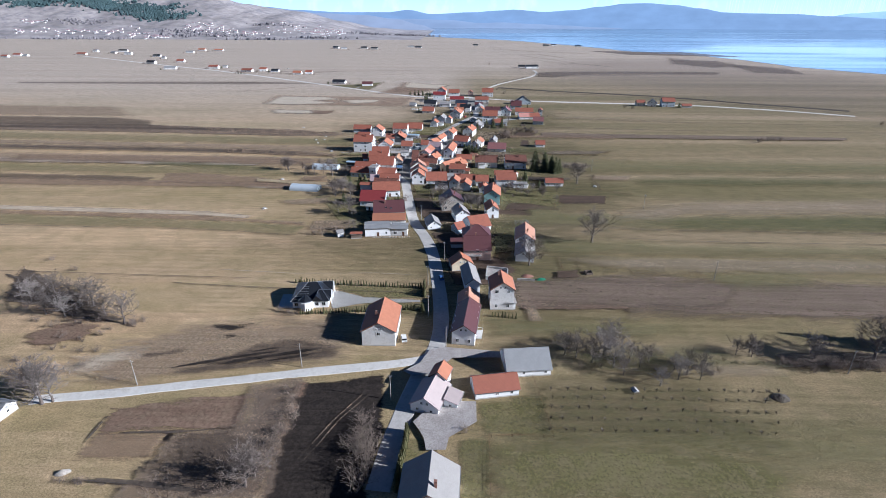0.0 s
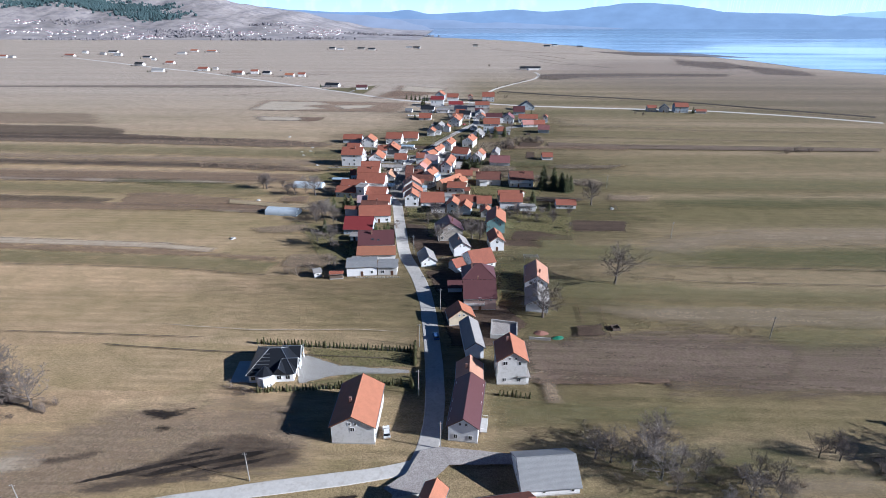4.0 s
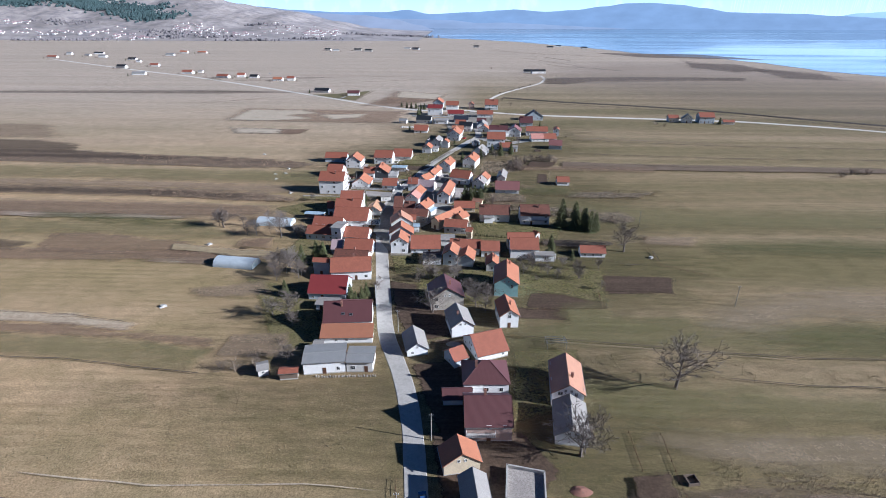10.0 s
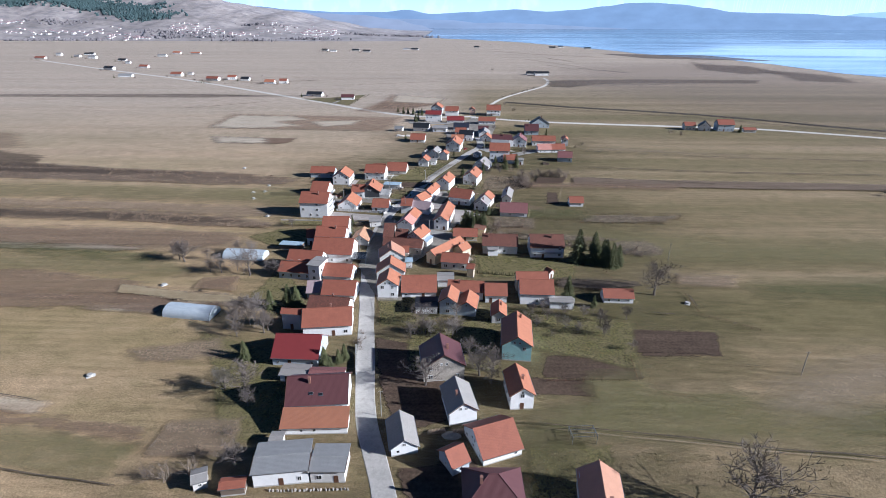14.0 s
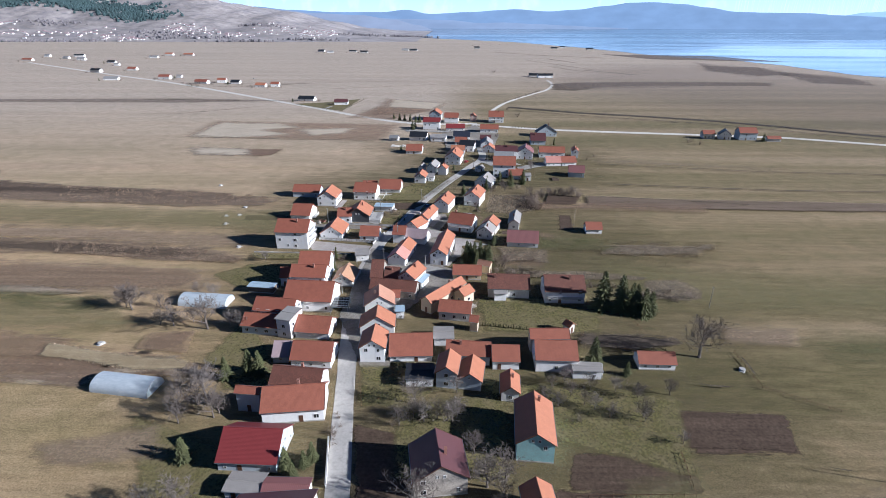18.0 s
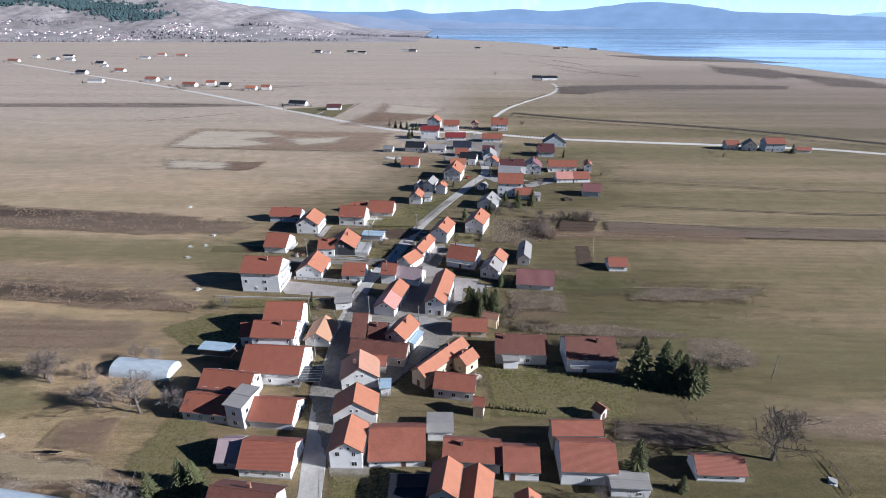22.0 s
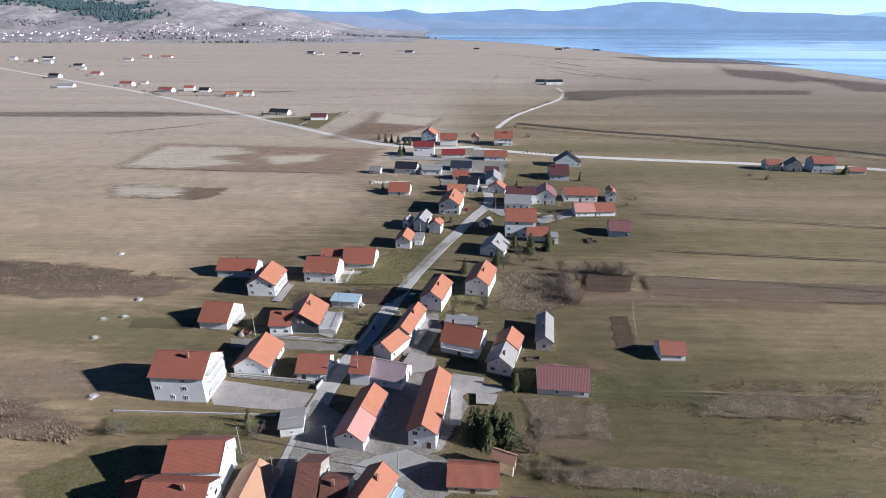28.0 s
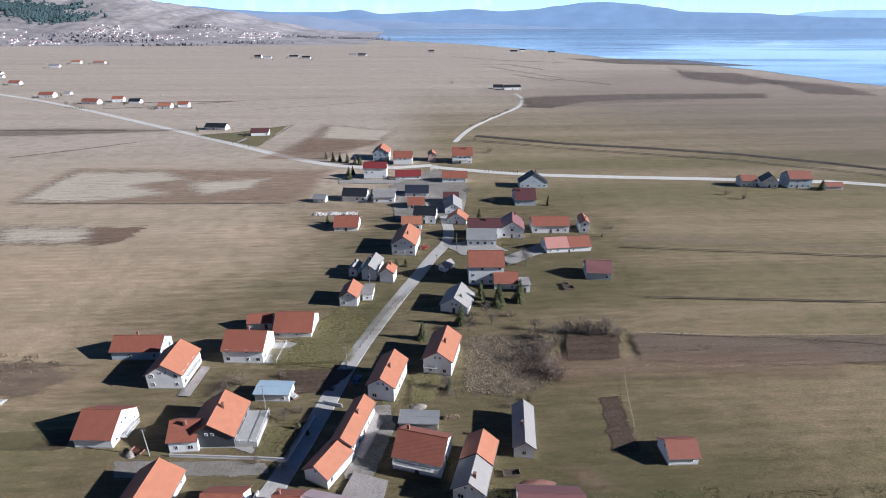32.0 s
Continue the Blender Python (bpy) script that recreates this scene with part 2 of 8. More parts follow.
SOIL = {
    "dark": soil("near-black earth", (0.025, 0.02, 0.017), (0.045, 0.036, 0.03), (0.07, 0.055, 0.043), 0.3, fade=1.0, edge=(1.55, 1.82)),
    "plough": soil("ploughed earth", (0.1, 0.069, 0.049), (0.14, 0.098, 0.07), (0.175, 0.13, 0.092), 0.4, fade=0.9, edge=(1.52, 1.75)),
    "soil": soil("brown field", (0.33, 0.225, 0.15), (0.4, 0.28, 0.19), (0.4, 0.3, 0.2), 0.35, fade=0.55, edge=(1.45, 1.8)),
    "soilpale": soil("pale brown field", (0.4, 0.295, 0.205), (0.47, 0.355, 0.25), (0.4, 0.325, 0.21), 0.35, fade=0.55, edge=(1.3, 2.0)),
    "soilpink": soil("reddish field", (0.26, 0.172, 0.12), (0.31, 0.21, 0.148), (0.28, 0.215, 0.145), 0.35, fade=0.82, edge=(1.5, 1.75)),
    "straw": soil("dry straw", (0.52, 0.44, 0.34), (0.56, 0.47, 0.36), (0.36, 0.3, 0.2), 0.5, fade=0.6),
    "olive": soil("dull green meadow", (0.27, 0.245, 0.105), (0.33, 0.295, 0.14), (0.37, 0.32, 0.18), 0.2, fade=0.5, edge=(1.20, 2.10)),
    "green": soil("green meadow", (0.15, 0.165, 0.06), (0.2, 0.2, 0.085), (0.26, 0.235, 0.125), 0.3, fade=0.55, edge=(1.20, 2.30)),
    "lawn": soil("short lawn", (0.2, 0.185, 0.07), (0.27, 0.24, 0.105), (0.31, 0.255, 0.14), fade=0.7, edge=(1.3, 1.9)),
    "fallow": soil("streaked fallow earth", (0.23, 0.155, 0.1), (0.6, 0.5, 0.39), (0.3, 0.21, 0.145), 0.4, fade=0.95, edge=(1.50, 1.80)),
    "garden": soil("worn garden grass", (0.15, 0.14, 0.06), (0.21, 0.185, 0.09), (0.22, 0.17, 0.11), 0.2, grain=1.0, fade=0.6, edge=(1.10, 2.30)),
    "paving": soil("pale concrete paving", (0.46, 0.415, 0.385), (0.54, 0.495, 0.46), (0.38, 0.34, 0.31), grain=3.0, dist=0.01),
    "ruddy": soil("reddish harrowed earth", (0.36, 0.245, 0.16), (0.42, 0.295, 0.195), (0.45, 0.34, 0.24), 0.5, grain=1.6, fade=0.45, edge=(1.5, 1.8)),
    "reed": soil("bleached reed litter", (0.4, 0.31, 0.18), (0.55, 0.44, 0.27), (0.62, 0.51, 0.33), 0.2, grain=2.4, dist=0.3, fade=0.85, edge=(1.5, 1.9)),
    "burnt": soil("blackened fallow earth", (0.085, 0.064, 0.05), (0.15, 0.115, 0.088), (0.26, 0.2, 0.145), 0.35, grain=1.4, fade=0.55, edge=(1.5, 1.9)),
    "scrubgrey": soil("brown fallow growth", (0.27, 0.195, 0.14), (0.35, 0.26, 0.185), (0.46, 0.36, 0.26), 0.3, grain=1.6, dist=0.3, fade=0.55, edge=(1.4, 1.8)),
    "strawpale": soil("bleached dry grass", (0.78, 0.64, 0.48), (0.88, 0.73, 0.55), (0.62, 0.5, 0.36), 0.2, fade=0.62, edge=(1.25, 2.0)),
    "strawdull": soil("dull dry grass", (0.47, 0.37, 0.25), (0.55, 0.44, 0.31), (0.4, 0.32, 0.2), 0.2, fade=0.5, edge=(1.2, 2.1)),
    "earthgrey": soil("grey-brown harrowed earth", (0.22, 0.165, 0.12), (0.29, 0.215, 0.16), (0.25, 0.205, 0.125), 0.3, grain=1.6, fade=0.85, edge=(1.3, 2.0)),
    # far copies of soil, straw and scrub, paled with painted haze
    "earthfar": soil("hazed distant brown earth", (0.36, 0.24, 0.16), (0.44, 0.31, 0.215), (0.42, 0.31, 0.22), 0.4, fade=0.6, edge=(1.20, 2.30)),
    "strawfar": soil("hazed distant dry straw", (0.84, 0.7, 0.535), (0.91, 0.77, 0.6), (0.66, 0.53, 0.4), 0.3, fade=0.76, edge=(1.20, 2.0)),
    "scrubfar": soil("hazed distant dark scrub", (0.172, 0.132, 0.109), (0.241, 0.190, 0.161), (0.345, 0.282, 0.230), 0.4, fade=0.5, edge=(1.45, 2.20)),
    "scrub": soil("dark scrub", (0.1, 0.078, 0.062), (0.145, 0.115, 0.09), (0.22, 0.18, 0.135), 0.3, grain=1.6, dist=0.4, fade=0.85, edge=(1.65, 1.90)),
    "scrubpale": soil("dry reed scrub", (0.234, 0.180, 0.126), (0.324, 0.257, 0.180), (0.414, 0.342, 0.243), grain=1.5, dist=0.6, fade=0.6, edge=(1.55, 1.80)),
    "shore": soil("mauve-brown shore growth", (0.36, 0.29, 0.245), (0.44, 0.36, 0.31), (0.49, 0.41, 0.34), 0.4, grain=0.4, dist=0.3, fade=0.28, edge=(1.0, 2.2)),
    "marsh": soil("brown marsh growth", (0.196, 0.155, 0.132), (0.276, 0.224, 0.190), (0.345, 0.282, 0.230), 0.4, grain=0.5, dist=0.3, fade=0.6),
    "gravel": soil("gravel", (0.42, 0.4, 0.37), (0.5, 0.48, 0.45), (0.38, 0.36, 0.32), grain=4.0, dist=0.03, fade=1.0, edge=(1.50, 1.65)),
    "yard": soil("trodden yard", (0.33, 0.3, 0.26), (0.43, 0.4, 0.36), (0.27, 0.235, 0.18), grain=2.0, dist=0.05, fade=0.9, edge=(1.50, 1.70)),
    "asphalt": soil("worn asphalt", (0.25, 0.245, 0.24), (0.3, 0.295, 0.285), (0.23, 0.23, 0.225), grain=4.0, dist=0.01),
}


EARTH = surface("overgrown dark earth", (0.1, 0.082, 0.066), grain=1.5, blotch=0.1, spread=0.5, bump=0.8, dist=0.2, dirt=(0.17, 0.15, 0.09))
DRY = surface("dry pale stalks", (0.44, 0.36, 0.25), grain=2.0, spread=0.3)


def meadow():
    """Dry winter grassland in long strips that run away from the street."""
    m, nt, b = shader("winter grassland", 0.95, spec=0.12)
    v = coords(nt, spread=False)
    strip = coords(nt, 0.05, 1.0, 1.0, spread=False, turn=3.0)
    strip2 = coords(nt, 0.12, 1.0, 1.0, spread=False, turn=-2.0)
    wide = noise_tex(nt, strip, 0.028, 5, 0.55)
    thin = noise_tex(nt, strip2, 0.16, 6, 0.65)
    mid, fine = noise_tex(nt, v, 0.05, 6, 0.65), noise_tex(nt, v, 1.3, 6, 0.78)
    clump = noise_tex(nt, coords(nt, 0.5, 1.0, 1.0, spread=False), 0.28, 6, 0.7)
    # parcels: long plots, each with its own growth
    bent = nt.nodes.new("ShaderNodeVectorMath")
    bent.operation = "MULTIPLY_ADD"
    wob = nt.nodes.new("ShaderNodeTexNoise")
    wob.inputs["Scale"].default_value = 0.02
    nt.links.new(v, wob.inputs["Vector"])
    nt.links.new(wob.outputs["Color"], bent.inputs[0])
    bent.inputs[1].default_value = (10.0, 7.0, 0.0)
    nt.links.new(v, bent.inputs[2])
    plots = nt.nodes.new("ShaderNodeMapping")
    plots.inputs["Scale"].default_value = (0.0052, 0.055, 0.0)
    plots.inputs["Rotation"].default_value = (0, 0, radians(2.0))
    nt.links.new(bent.outputs[0], plots.inputs["Vector"])
    cell = nt.nodes.new("ShaderNodeTexVoronoi")
    cell.distance, cell.voronoi_dimensions = "CHEBYCHEV", "2D"
    cell.inputs["Scale"].default_value, cell.inputs["Randomness"].default_value = 1.0, 0.85
    nt.links.new(plots.outputs[0], cell.inputs["Vector"])
    grey = nt.nodes.new("ShaderNodeSeparateColor")
    nt.links.new(cell.outputs["Color"], grey.inputs[0])
    base = ramp(nt, wide, [(0.3, (0.25, 0.22, 0.125)), (0.45, (0.38, 0.315, 0.21)), (0.6, (0.48, 0.39, 0.28)), (0.72, (0.36, 0.275, 0.2))])
    base = blend(nt, 0.5, base, ramp(nt, grey.outputs[0], [(0.0, (0.25, 0.225, 0.12)), (0.3, (0.39, 0.32, 0.215)), (0.6, (0.46, 0.38, 0.265)), (0.85, (0.34, 0.265, 0.19)), (1.0, (0.54, 0.45, 0.33))]))
    base = blend(nt, 0.18, base, ramp(nt, thin, [(0.36, (0.2, 0.17, 0.1)), (0.52, (0.32, 0.26, 0.175)), (0.66, (0.44, 0.36, 0.26))]))
    base = blend(nt, 0.3, base, ramp(nt, mid, [(0.36, (0.19, 0.17, 0.095)), (0.5, (0.32, 0.26, 0.175)), (0.66, (0.42, 0.34, 0.245))]))
    sep = nt.nodes.new("ShaderNodeSeparateXYZ")
    nt.links.new(v, sep.inputs[0])
    base = blend(nt, 0.6, base, ramp(nt, noise_tex(nt, coords(nt, 0.4, 1.0, 1.0, spread=False, turn=8.0), 0.017, 4, 0.55), [(0.36, (0.78, 0.82, 0.7)), (0.5, (1.0, 1.0, 1.0)), (0.64, (1.25, 1.2, 1.18))]), "MULTIPLY")
    base = blend(nt, 1.0, base, (1.36, 1.23, 1.08), "MULTIPLY")
    # east of the street the meadows are damper and greener; far off they are paled by painted haze
    east = nt.nodes.new("ShaderNodeMapRange")
    for k, val in (("From Min", -30.0), ("From Max", 35.0), ("To Min", 0.0), ("To Max", 0.85)):
        east.inputs[k].default_value = val
    nt.links.new(sep.outputs["X"], east.inputs["Value"])
    near = nt.nodes.new("ShaderNodeMapRange")
    for k, val in (("From Min", 800.0), ("From Max", 1150.0), ("To Min", 1.0), ("To Max", 0.0)):
        near.inputs[k].default_value = val
    nt.links.new(sep.outputs["Y"], near.inputs["Value"])
    both = nt.nodes.new("ShaderNodeMath")
    both.operation = "MULTIPLY"
    nt.links.new(east.outputs[0], both.inputs[0])
    nt.links.new(near.outputs[0], both.inputs[1])
    # dry mixes in a paler, bluer tone with distance: haze in the colour
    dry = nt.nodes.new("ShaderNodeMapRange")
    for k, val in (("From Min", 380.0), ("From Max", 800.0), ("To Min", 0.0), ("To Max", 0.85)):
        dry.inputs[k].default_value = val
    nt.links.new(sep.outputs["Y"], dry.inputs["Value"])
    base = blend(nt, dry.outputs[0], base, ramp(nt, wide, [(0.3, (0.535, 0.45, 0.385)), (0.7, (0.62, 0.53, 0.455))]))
    base = blend(nt, both.outputs[0], base, blend(nt, 0.15, ramp(nt, wide, [(0.36, (0.2, 0.17, 0.08)), (0.5, (0.285, 0.225, 0.125)), (0.64, (0.4, 0.31, 0.195))]),
                                                ramp(nt, thin, [(0.36, (0.14, 0.12, 0.053)), (0.52, (0.24, 0.19, 0.1)), (0.66, (0.4, 0.3, 0.185))])))
    base = blend(nt, 0.3, base, ramp(nt, noise_tex(nt, v, 0.11, 7, 0.75), [(0.4, (0.6, 0.66, 0.5)), (0.5, (1.0, 0.99, 0.95)), (0.62, (1.3, 1.22, 1.15))]), "MULTIPLY")
    base = blend(nt, 0.22, base, ramp(nt, clump, [(0.38, (0.55, 0.57, 0.48)), (0.6, (1.12, 1.12, 1.12))]), "MULTIPLY")
    # mowing lines and plough ridges that run with the plots
    lines = nt.nodes.new("ShaderNodeTexWave")
    lines.wave_type, lines.bands_direction = "BANDS", "Y"
    lines.inputs["Scale"].default_value, lines.inputs["Distortion"].default_value = 0.09, 2.5
    lines.inputs["Detail"].default_value, lines.inputs["Detail Scale"].default_value = 3.0, 0.5
    nt.links.new(coords(nt, 0.25, 1.0, 1.0, spread=False, turn=1.5), lines.inputs["Vector"])
    mown = nt.nodes.new("ShaderNodeMath")
    mown.operation = "MULTIPLY"
    nt.links.new(ramp(nt, mid, [(0.45, (0, 0, 0)), (0.6, (0.3, 0.3, 0.3))]), mown.inputs[0])
    mown.inputs[1].default_value = 1.0
    base = blend(nt, mown.outputs[0], base, ramp(nt, lines.outputs["Fac"], [(0.2, (0.6, 0.6, 0.55)), (0.7, (1.1, 1.1, 1.1))]), "MULTIPLY")
    tuft = noise_tex(nt, v, 2.6, 5, 0.75)
    base = blend(nt, 0.48, base, ramp(nt, fine, [(0.38, (0.42, 0.42, 0.4)), (0.6, (1.12, 1.12, 1.12))]), "MULTIPLY")
    base = blend(nt, 0.5, base, ramp(nt, tuft, [(0.36, (0.45, 0.45, 0.42)), (0.6, (1.15, 1.15, 1.15))]), "MULTIPLY")
    nt.links.new(base, b.inputs["Base Color"])
    relief(nt, b, fine, 0.7, 0.2)
    return m


GRASS = meadow()


def clear_air():
    """The pale blue air low over the lake, with thin streaks of cloud."""
    m = bpy.data.materials.new("pale horizon sky")
    m.use_nodes = True
    nt = m.node_tree
    nt.nodes.remove(nt.nodes["Principled BSDF"])
    glow = nt.nodes.new("ShaderNodeEmission")
    up = nt.nodes.new("ShaderNodeSeparateXYZ")
    v = coords(nt, 0.0004, 1.0, 0.003, spread=False)
    place = nt.nodes.new("ShaderNodeTexCoord")
    nt.links.new(place.outputs["Object"], up.inputs[0])
    rise = nt.nodes.new("ShaderNodeMapRange")
    rise.inputs["From Min"].default_value, rise.inputs["From Max"].default_value = 50.0, 900.0
    nt.links.new(up.outputs["Z"], rise.inputs["Value"])
    base = ramp(nt, rise.outputs[0], [(0.0, (0.7, 0.79, 0.88)), (0.3, (0.54, 0.68, 0.84)), (1.0, (0.3, 0.48, 0.72))])
    cloud = ramp(nt, noise_tex(nt, v, 1.6, 5, 0.55), [(0.5, (0, 0, 0)), (0.75, (0.7, 0.7, 0.7))])
    nt.links.new(blend(nt, cloud, base, (0.82, 0.88, 0.92)), glow.inputs["Color"])
    nt.links.new(glow.outputs[0], nt.nodes["Material Output"].inputs["Surface"])
    return m


HORIZON = clear_air()


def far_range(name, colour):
    """Hills so far off that air is most of what is seen; an emission colour paints that haze."""
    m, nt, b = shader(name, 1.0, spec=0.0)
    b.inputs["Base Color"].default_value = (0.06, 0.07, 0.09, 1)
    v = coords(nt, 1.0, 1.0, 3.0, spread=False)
    # haze: a glowing tint laid over a nearly black base colour
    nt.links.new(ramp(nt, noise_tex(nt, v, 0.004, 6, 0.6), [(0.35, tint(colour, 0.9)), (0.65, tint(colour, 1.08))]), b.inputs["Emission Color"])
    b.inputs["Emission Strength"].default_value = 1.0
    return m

ROAD = surface("worn road asphalt", (0.49, 0.465, 0.43), grain=1.5, blotch=0.2, spread=0.22, bump=0.1, dirt=(0.36, 0.335, 0.3))
SIDE = surface("pale worn concrete road", (0.64, 0.61, 0.56), grain=1.5, blotch=0.2, spread=0.18, bump=0.1, dirt=(0.5, 0.46, 0.4))
TRACK = soil("pale limestone gravel", (0.82, 0.78, 0.7), (0.9, 0.86, 0.78), (0.76, 0.72, 0.64), grain=3.0, dist=0.02)
glass_mat, glass_nt, glass_b = shader("dark window glass", 0.08, spec=0.6)
glass_b.inputs["Base Color"].default_value = (0.02, 0.023, 0.027, 1)
FRAME = surface("white window frame", (0.75, 0.75, 0.74), rough=0.5, spread=0.05, bump=0.05)
BROWN = surface("brown stained wood", (0.12, 0.06, 0.035), rough=0.6, grain=10)
METAL = surface("galvanised metal", (0.45, 0.46, 0.47), rough=0.4, metal=0.8, spread=0.15)
CONCRETE = surface("concrete", (0.5, 0.485, 0.46), spread=0.2, dirt=(0.38, 0.36, 0.33))
CHIMNEY = surface("sooty brick", (0.3, 0.15, 0.11), grain=8, dirt=(0.12, 0.1, 0.09))



# ---- building blocks ----
class Shape:
    """Corners and faces of one mesh."""

    def __init__(self):
        self.v, self.f = [], []

    def add(self, pts, faces):
        n = len(self.v)
        self.v += [tuple(q) for q in pts]
        self.f += [tuple(i + n for i in q) for q in faces]
        return self

    def box(self, x0, y0, z0, x1, y1, z1):
        return self.add([(x0, y0, z0), (x1, y0, z0), (x1, y1, z0), (x0, y1, z0), (x0, y0, z1), (x1, y0, z1), (x1, y1, z1), (x0, y1, z1)],
                        [(0, 3, 2, 1), (4, 5, 6, 7), (0, 1, 5, 4), (1, 2, 6, 5), (2, 3, 7, 6), (3, 0, 4, 7)])

    def slab(self, a, b, c, d, thick):
        """A plate on four corners, given anticlockwise from outside, that grows inwards."""
        a, b, c, d = (Vector(q) for q in (a, b, c, d))
        n = (b - a).cross(d - a).normalized() * thick
        return self.add([a, b, c, d, a - n, b - n, c - n, d - n],
                        [(0, 1, 2, 3), (7, 6, 5, 4), (0, 4, 5, 1), (1, 5, 6, 2), (2, 6, 7, 3), (3, 7, 4, 0)])

    def tube(self, a, b, r0, r1, sides=6, caps=True):
        a, b = Vector(a), Vector(b)
        w = (b - a).normalized()
        u = w.orthogonal().normalized()
        q = w.cross(u)
        ring = [(math.cos(2 * math.pi * i / sides), math.sin(2 * math.pi * i / sides)) for i in range(sides)]
        pts = [a + (u * i + q * j) * r0 for i, j in ring] + [b + (u * i + q * j) * r1 for i, j in ring]
        faces = [(i, (i + 1) % sides, sides + (i + 1) % sides, sides + i) for i in range(sides)]
        if caps:
            faces += [tuple(range(sides))[::-1], tuple(range(sides, 2 * sides))]
        return self.add(pts, faces)

    def mesh(self, name):
        me = bpy.data.meshes.new(name)
        me.from_pydata(self.v, [], self.f)
        me.update()
        return me


def part(name, shape, material, parent=None, label=""):
    me = shape.mesh(name) if isinstance(shape, Shape) else shape
    if not me.materials:
        me.materials.append(material)
    ob = new(name, me)
    ob.parent = parent
    return tagged(ob, label)


def thing(name, m, label, category, group="", kind=""):
    ob = new(name)
    ob.matrix_basis = m
    return tagged(ob, label, category, group, kind)


SHARED = {}


def shared(key, make, material):
    if key not in SHARED:
        SHARED[key] = make().mesh(key[0])
        SHARED[key].materials.append(material)
    return SHARED[key]


# ---- ground, lake and hills ----
def sheet(name, outline, z, material, label, category, rough_edge=0.6, step=4.0, kind="structure", rim=0.0):
    """A flat piece of ground with an uneven edge; with a rim it thins out towards its edge."""
    if not rim:
        pts = []
        for (x0, y0), (x1, y1) in zip(outline, outline[1:] + outline[:1]):
            n = max(1, int(math.hypot(x1 - x0, y1 - y0) / step))
            for i in range(n):
                x, y = x0 + (x1 - x0) * i / n, y0 + (y1 - y0) * i / n
                k = noise.noise_vector((x * 0.23, y * 0.23, 3.7)) * rough_edge
                pts.append((x + k.x, y + k.y, z))
        me = Shape().add(pts, [tuple(range(len(pts)))]).mesh(name)
        if me.polygons[0].normal.z < 0:
            me.flip_normals()
    else:
        line = np.array(outline)
        lo, hi = line.min(0) - rim, line.max(0) + rim
        nx, ny = (int(min(190, max(8, s))) for s in (hi - lo) / (rim * 0.8))
        gx, gy = np.meshgrid(np.linspace(lo[0], hi[0], nx), np.linspace(lo[1], hi[1], ny))
        inside, near = np.zeros(gx.shape, bool), np.full(gx.shape, 1e9)
        for (xa, ya), (xb, yb) in zip(line, np.roll(line, -1, 0)):
            cross = (ya > gy) != (yb > gy)
            inside ^= cross & (gx < (xb - xa) * (gy - ya) / (yb - ya + 1e-9) + xa)
            k = np.clip(((gx - xa) * (xb - xa) + (gy - ya) * (yb - ya)) / ((xb - xa) ** 2 + (yb - ya) ** 2 + 1e-9), 0, 1)
            near = np.minimum(near, np.hypot(gx - xa - k * (xb - xa), gy - ya - k * (yb - ya)))
        deep = np.where(inside, near, -near)
        level = np.clip(0.5 + deep / (2 * rim), 0, 1)
        quads = [(j * nx + i, j * nx + i + 1, (j + 1) * nx + i + 1, (j + 1) * nx + i) for j in range(ny - 1) for i in range(nx - 1)
                 if level[j:j + 2, i:i + 2].max() > 0.0]
        me = bpy.data.meshes.new(name)
        me.from_pydata(np.stack([gx.ravel(), gy.ravel(), np.full(gx.size, z)], 1).tolist(), [], quads)
        att = me.attributes.new("inner", "FLOAT", "POINT")
        att.data.foreach_set("value", level.ravel().astype(np.float32))
        me.update()
    me.materials.append(material)
    return tagged(new(name, me), label, category, kind=kind)


ground = Shape()
edges = [-7000, -3000, -1200, -600, -300, -150, 0, 150, 300, 600, 1200, 3000, 7000]
rows = [-2500, -800, -200, 0, 150, 300, 450, 600, 800, 1100, 1700, 2600, 4000, 7500]
ground.add([(x, y, 0.0) for y in rows for x in edges],
           [(j * 13 + i, j * 13 + i + 1, j * 13 + i + 14, j * 13 + i + 13) for j in range(13) for i in range(12)])
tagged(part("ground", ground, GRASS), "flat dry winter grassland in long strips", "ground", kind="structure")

FIELD_WORDS = {"reed": "pale straw-coloured reed strip", "ruddy": "reddish brown harrowed field strip", "strawdull": "dull dry grass strip", "shore": "mauve-brown rough growth towards the lake", "burnt": "blackened fallow earth in streaks", "scrubgrey": "grey-brown fallow field strip", "strawpale": "bleached pale dry grass strip", "earthgrey": "grey-brown harrowed field",
               "dark": "dark bare earth", "plough": "dark brown ploughed field strip, also painted yard shade", "soil": "bare brown field strip",
               "soilpale": "pale brown fallow field strip", "soilpink": "reddish brown fallow field", "straw": "pale dry straw field strip",
               "olive": "dull green meadow strip", "green": "greener meadow strip", "lawn": "short green lawn beside houses",
               "earthfar": "bare brown field strip", "strawfar": "pale dry straw field", "scrubfar": "dark uneven scrub strip", "fallow": "streaked brown and straw fallow field", "scrub": "dark uneven scrub strip", "scrubpale": "dry pale reed scrub plot", "marsh": "brown marsh growth towards the lake", "gravel": "pale gravel yard",
               "garden": "worn green grass round the houses", "paving": "pale concrete yard paving", "yard": "trodden earth farmyard between houses", "asphalt": "grey asphalt yard"}
field_level = [0.02]
OUTLINES = []


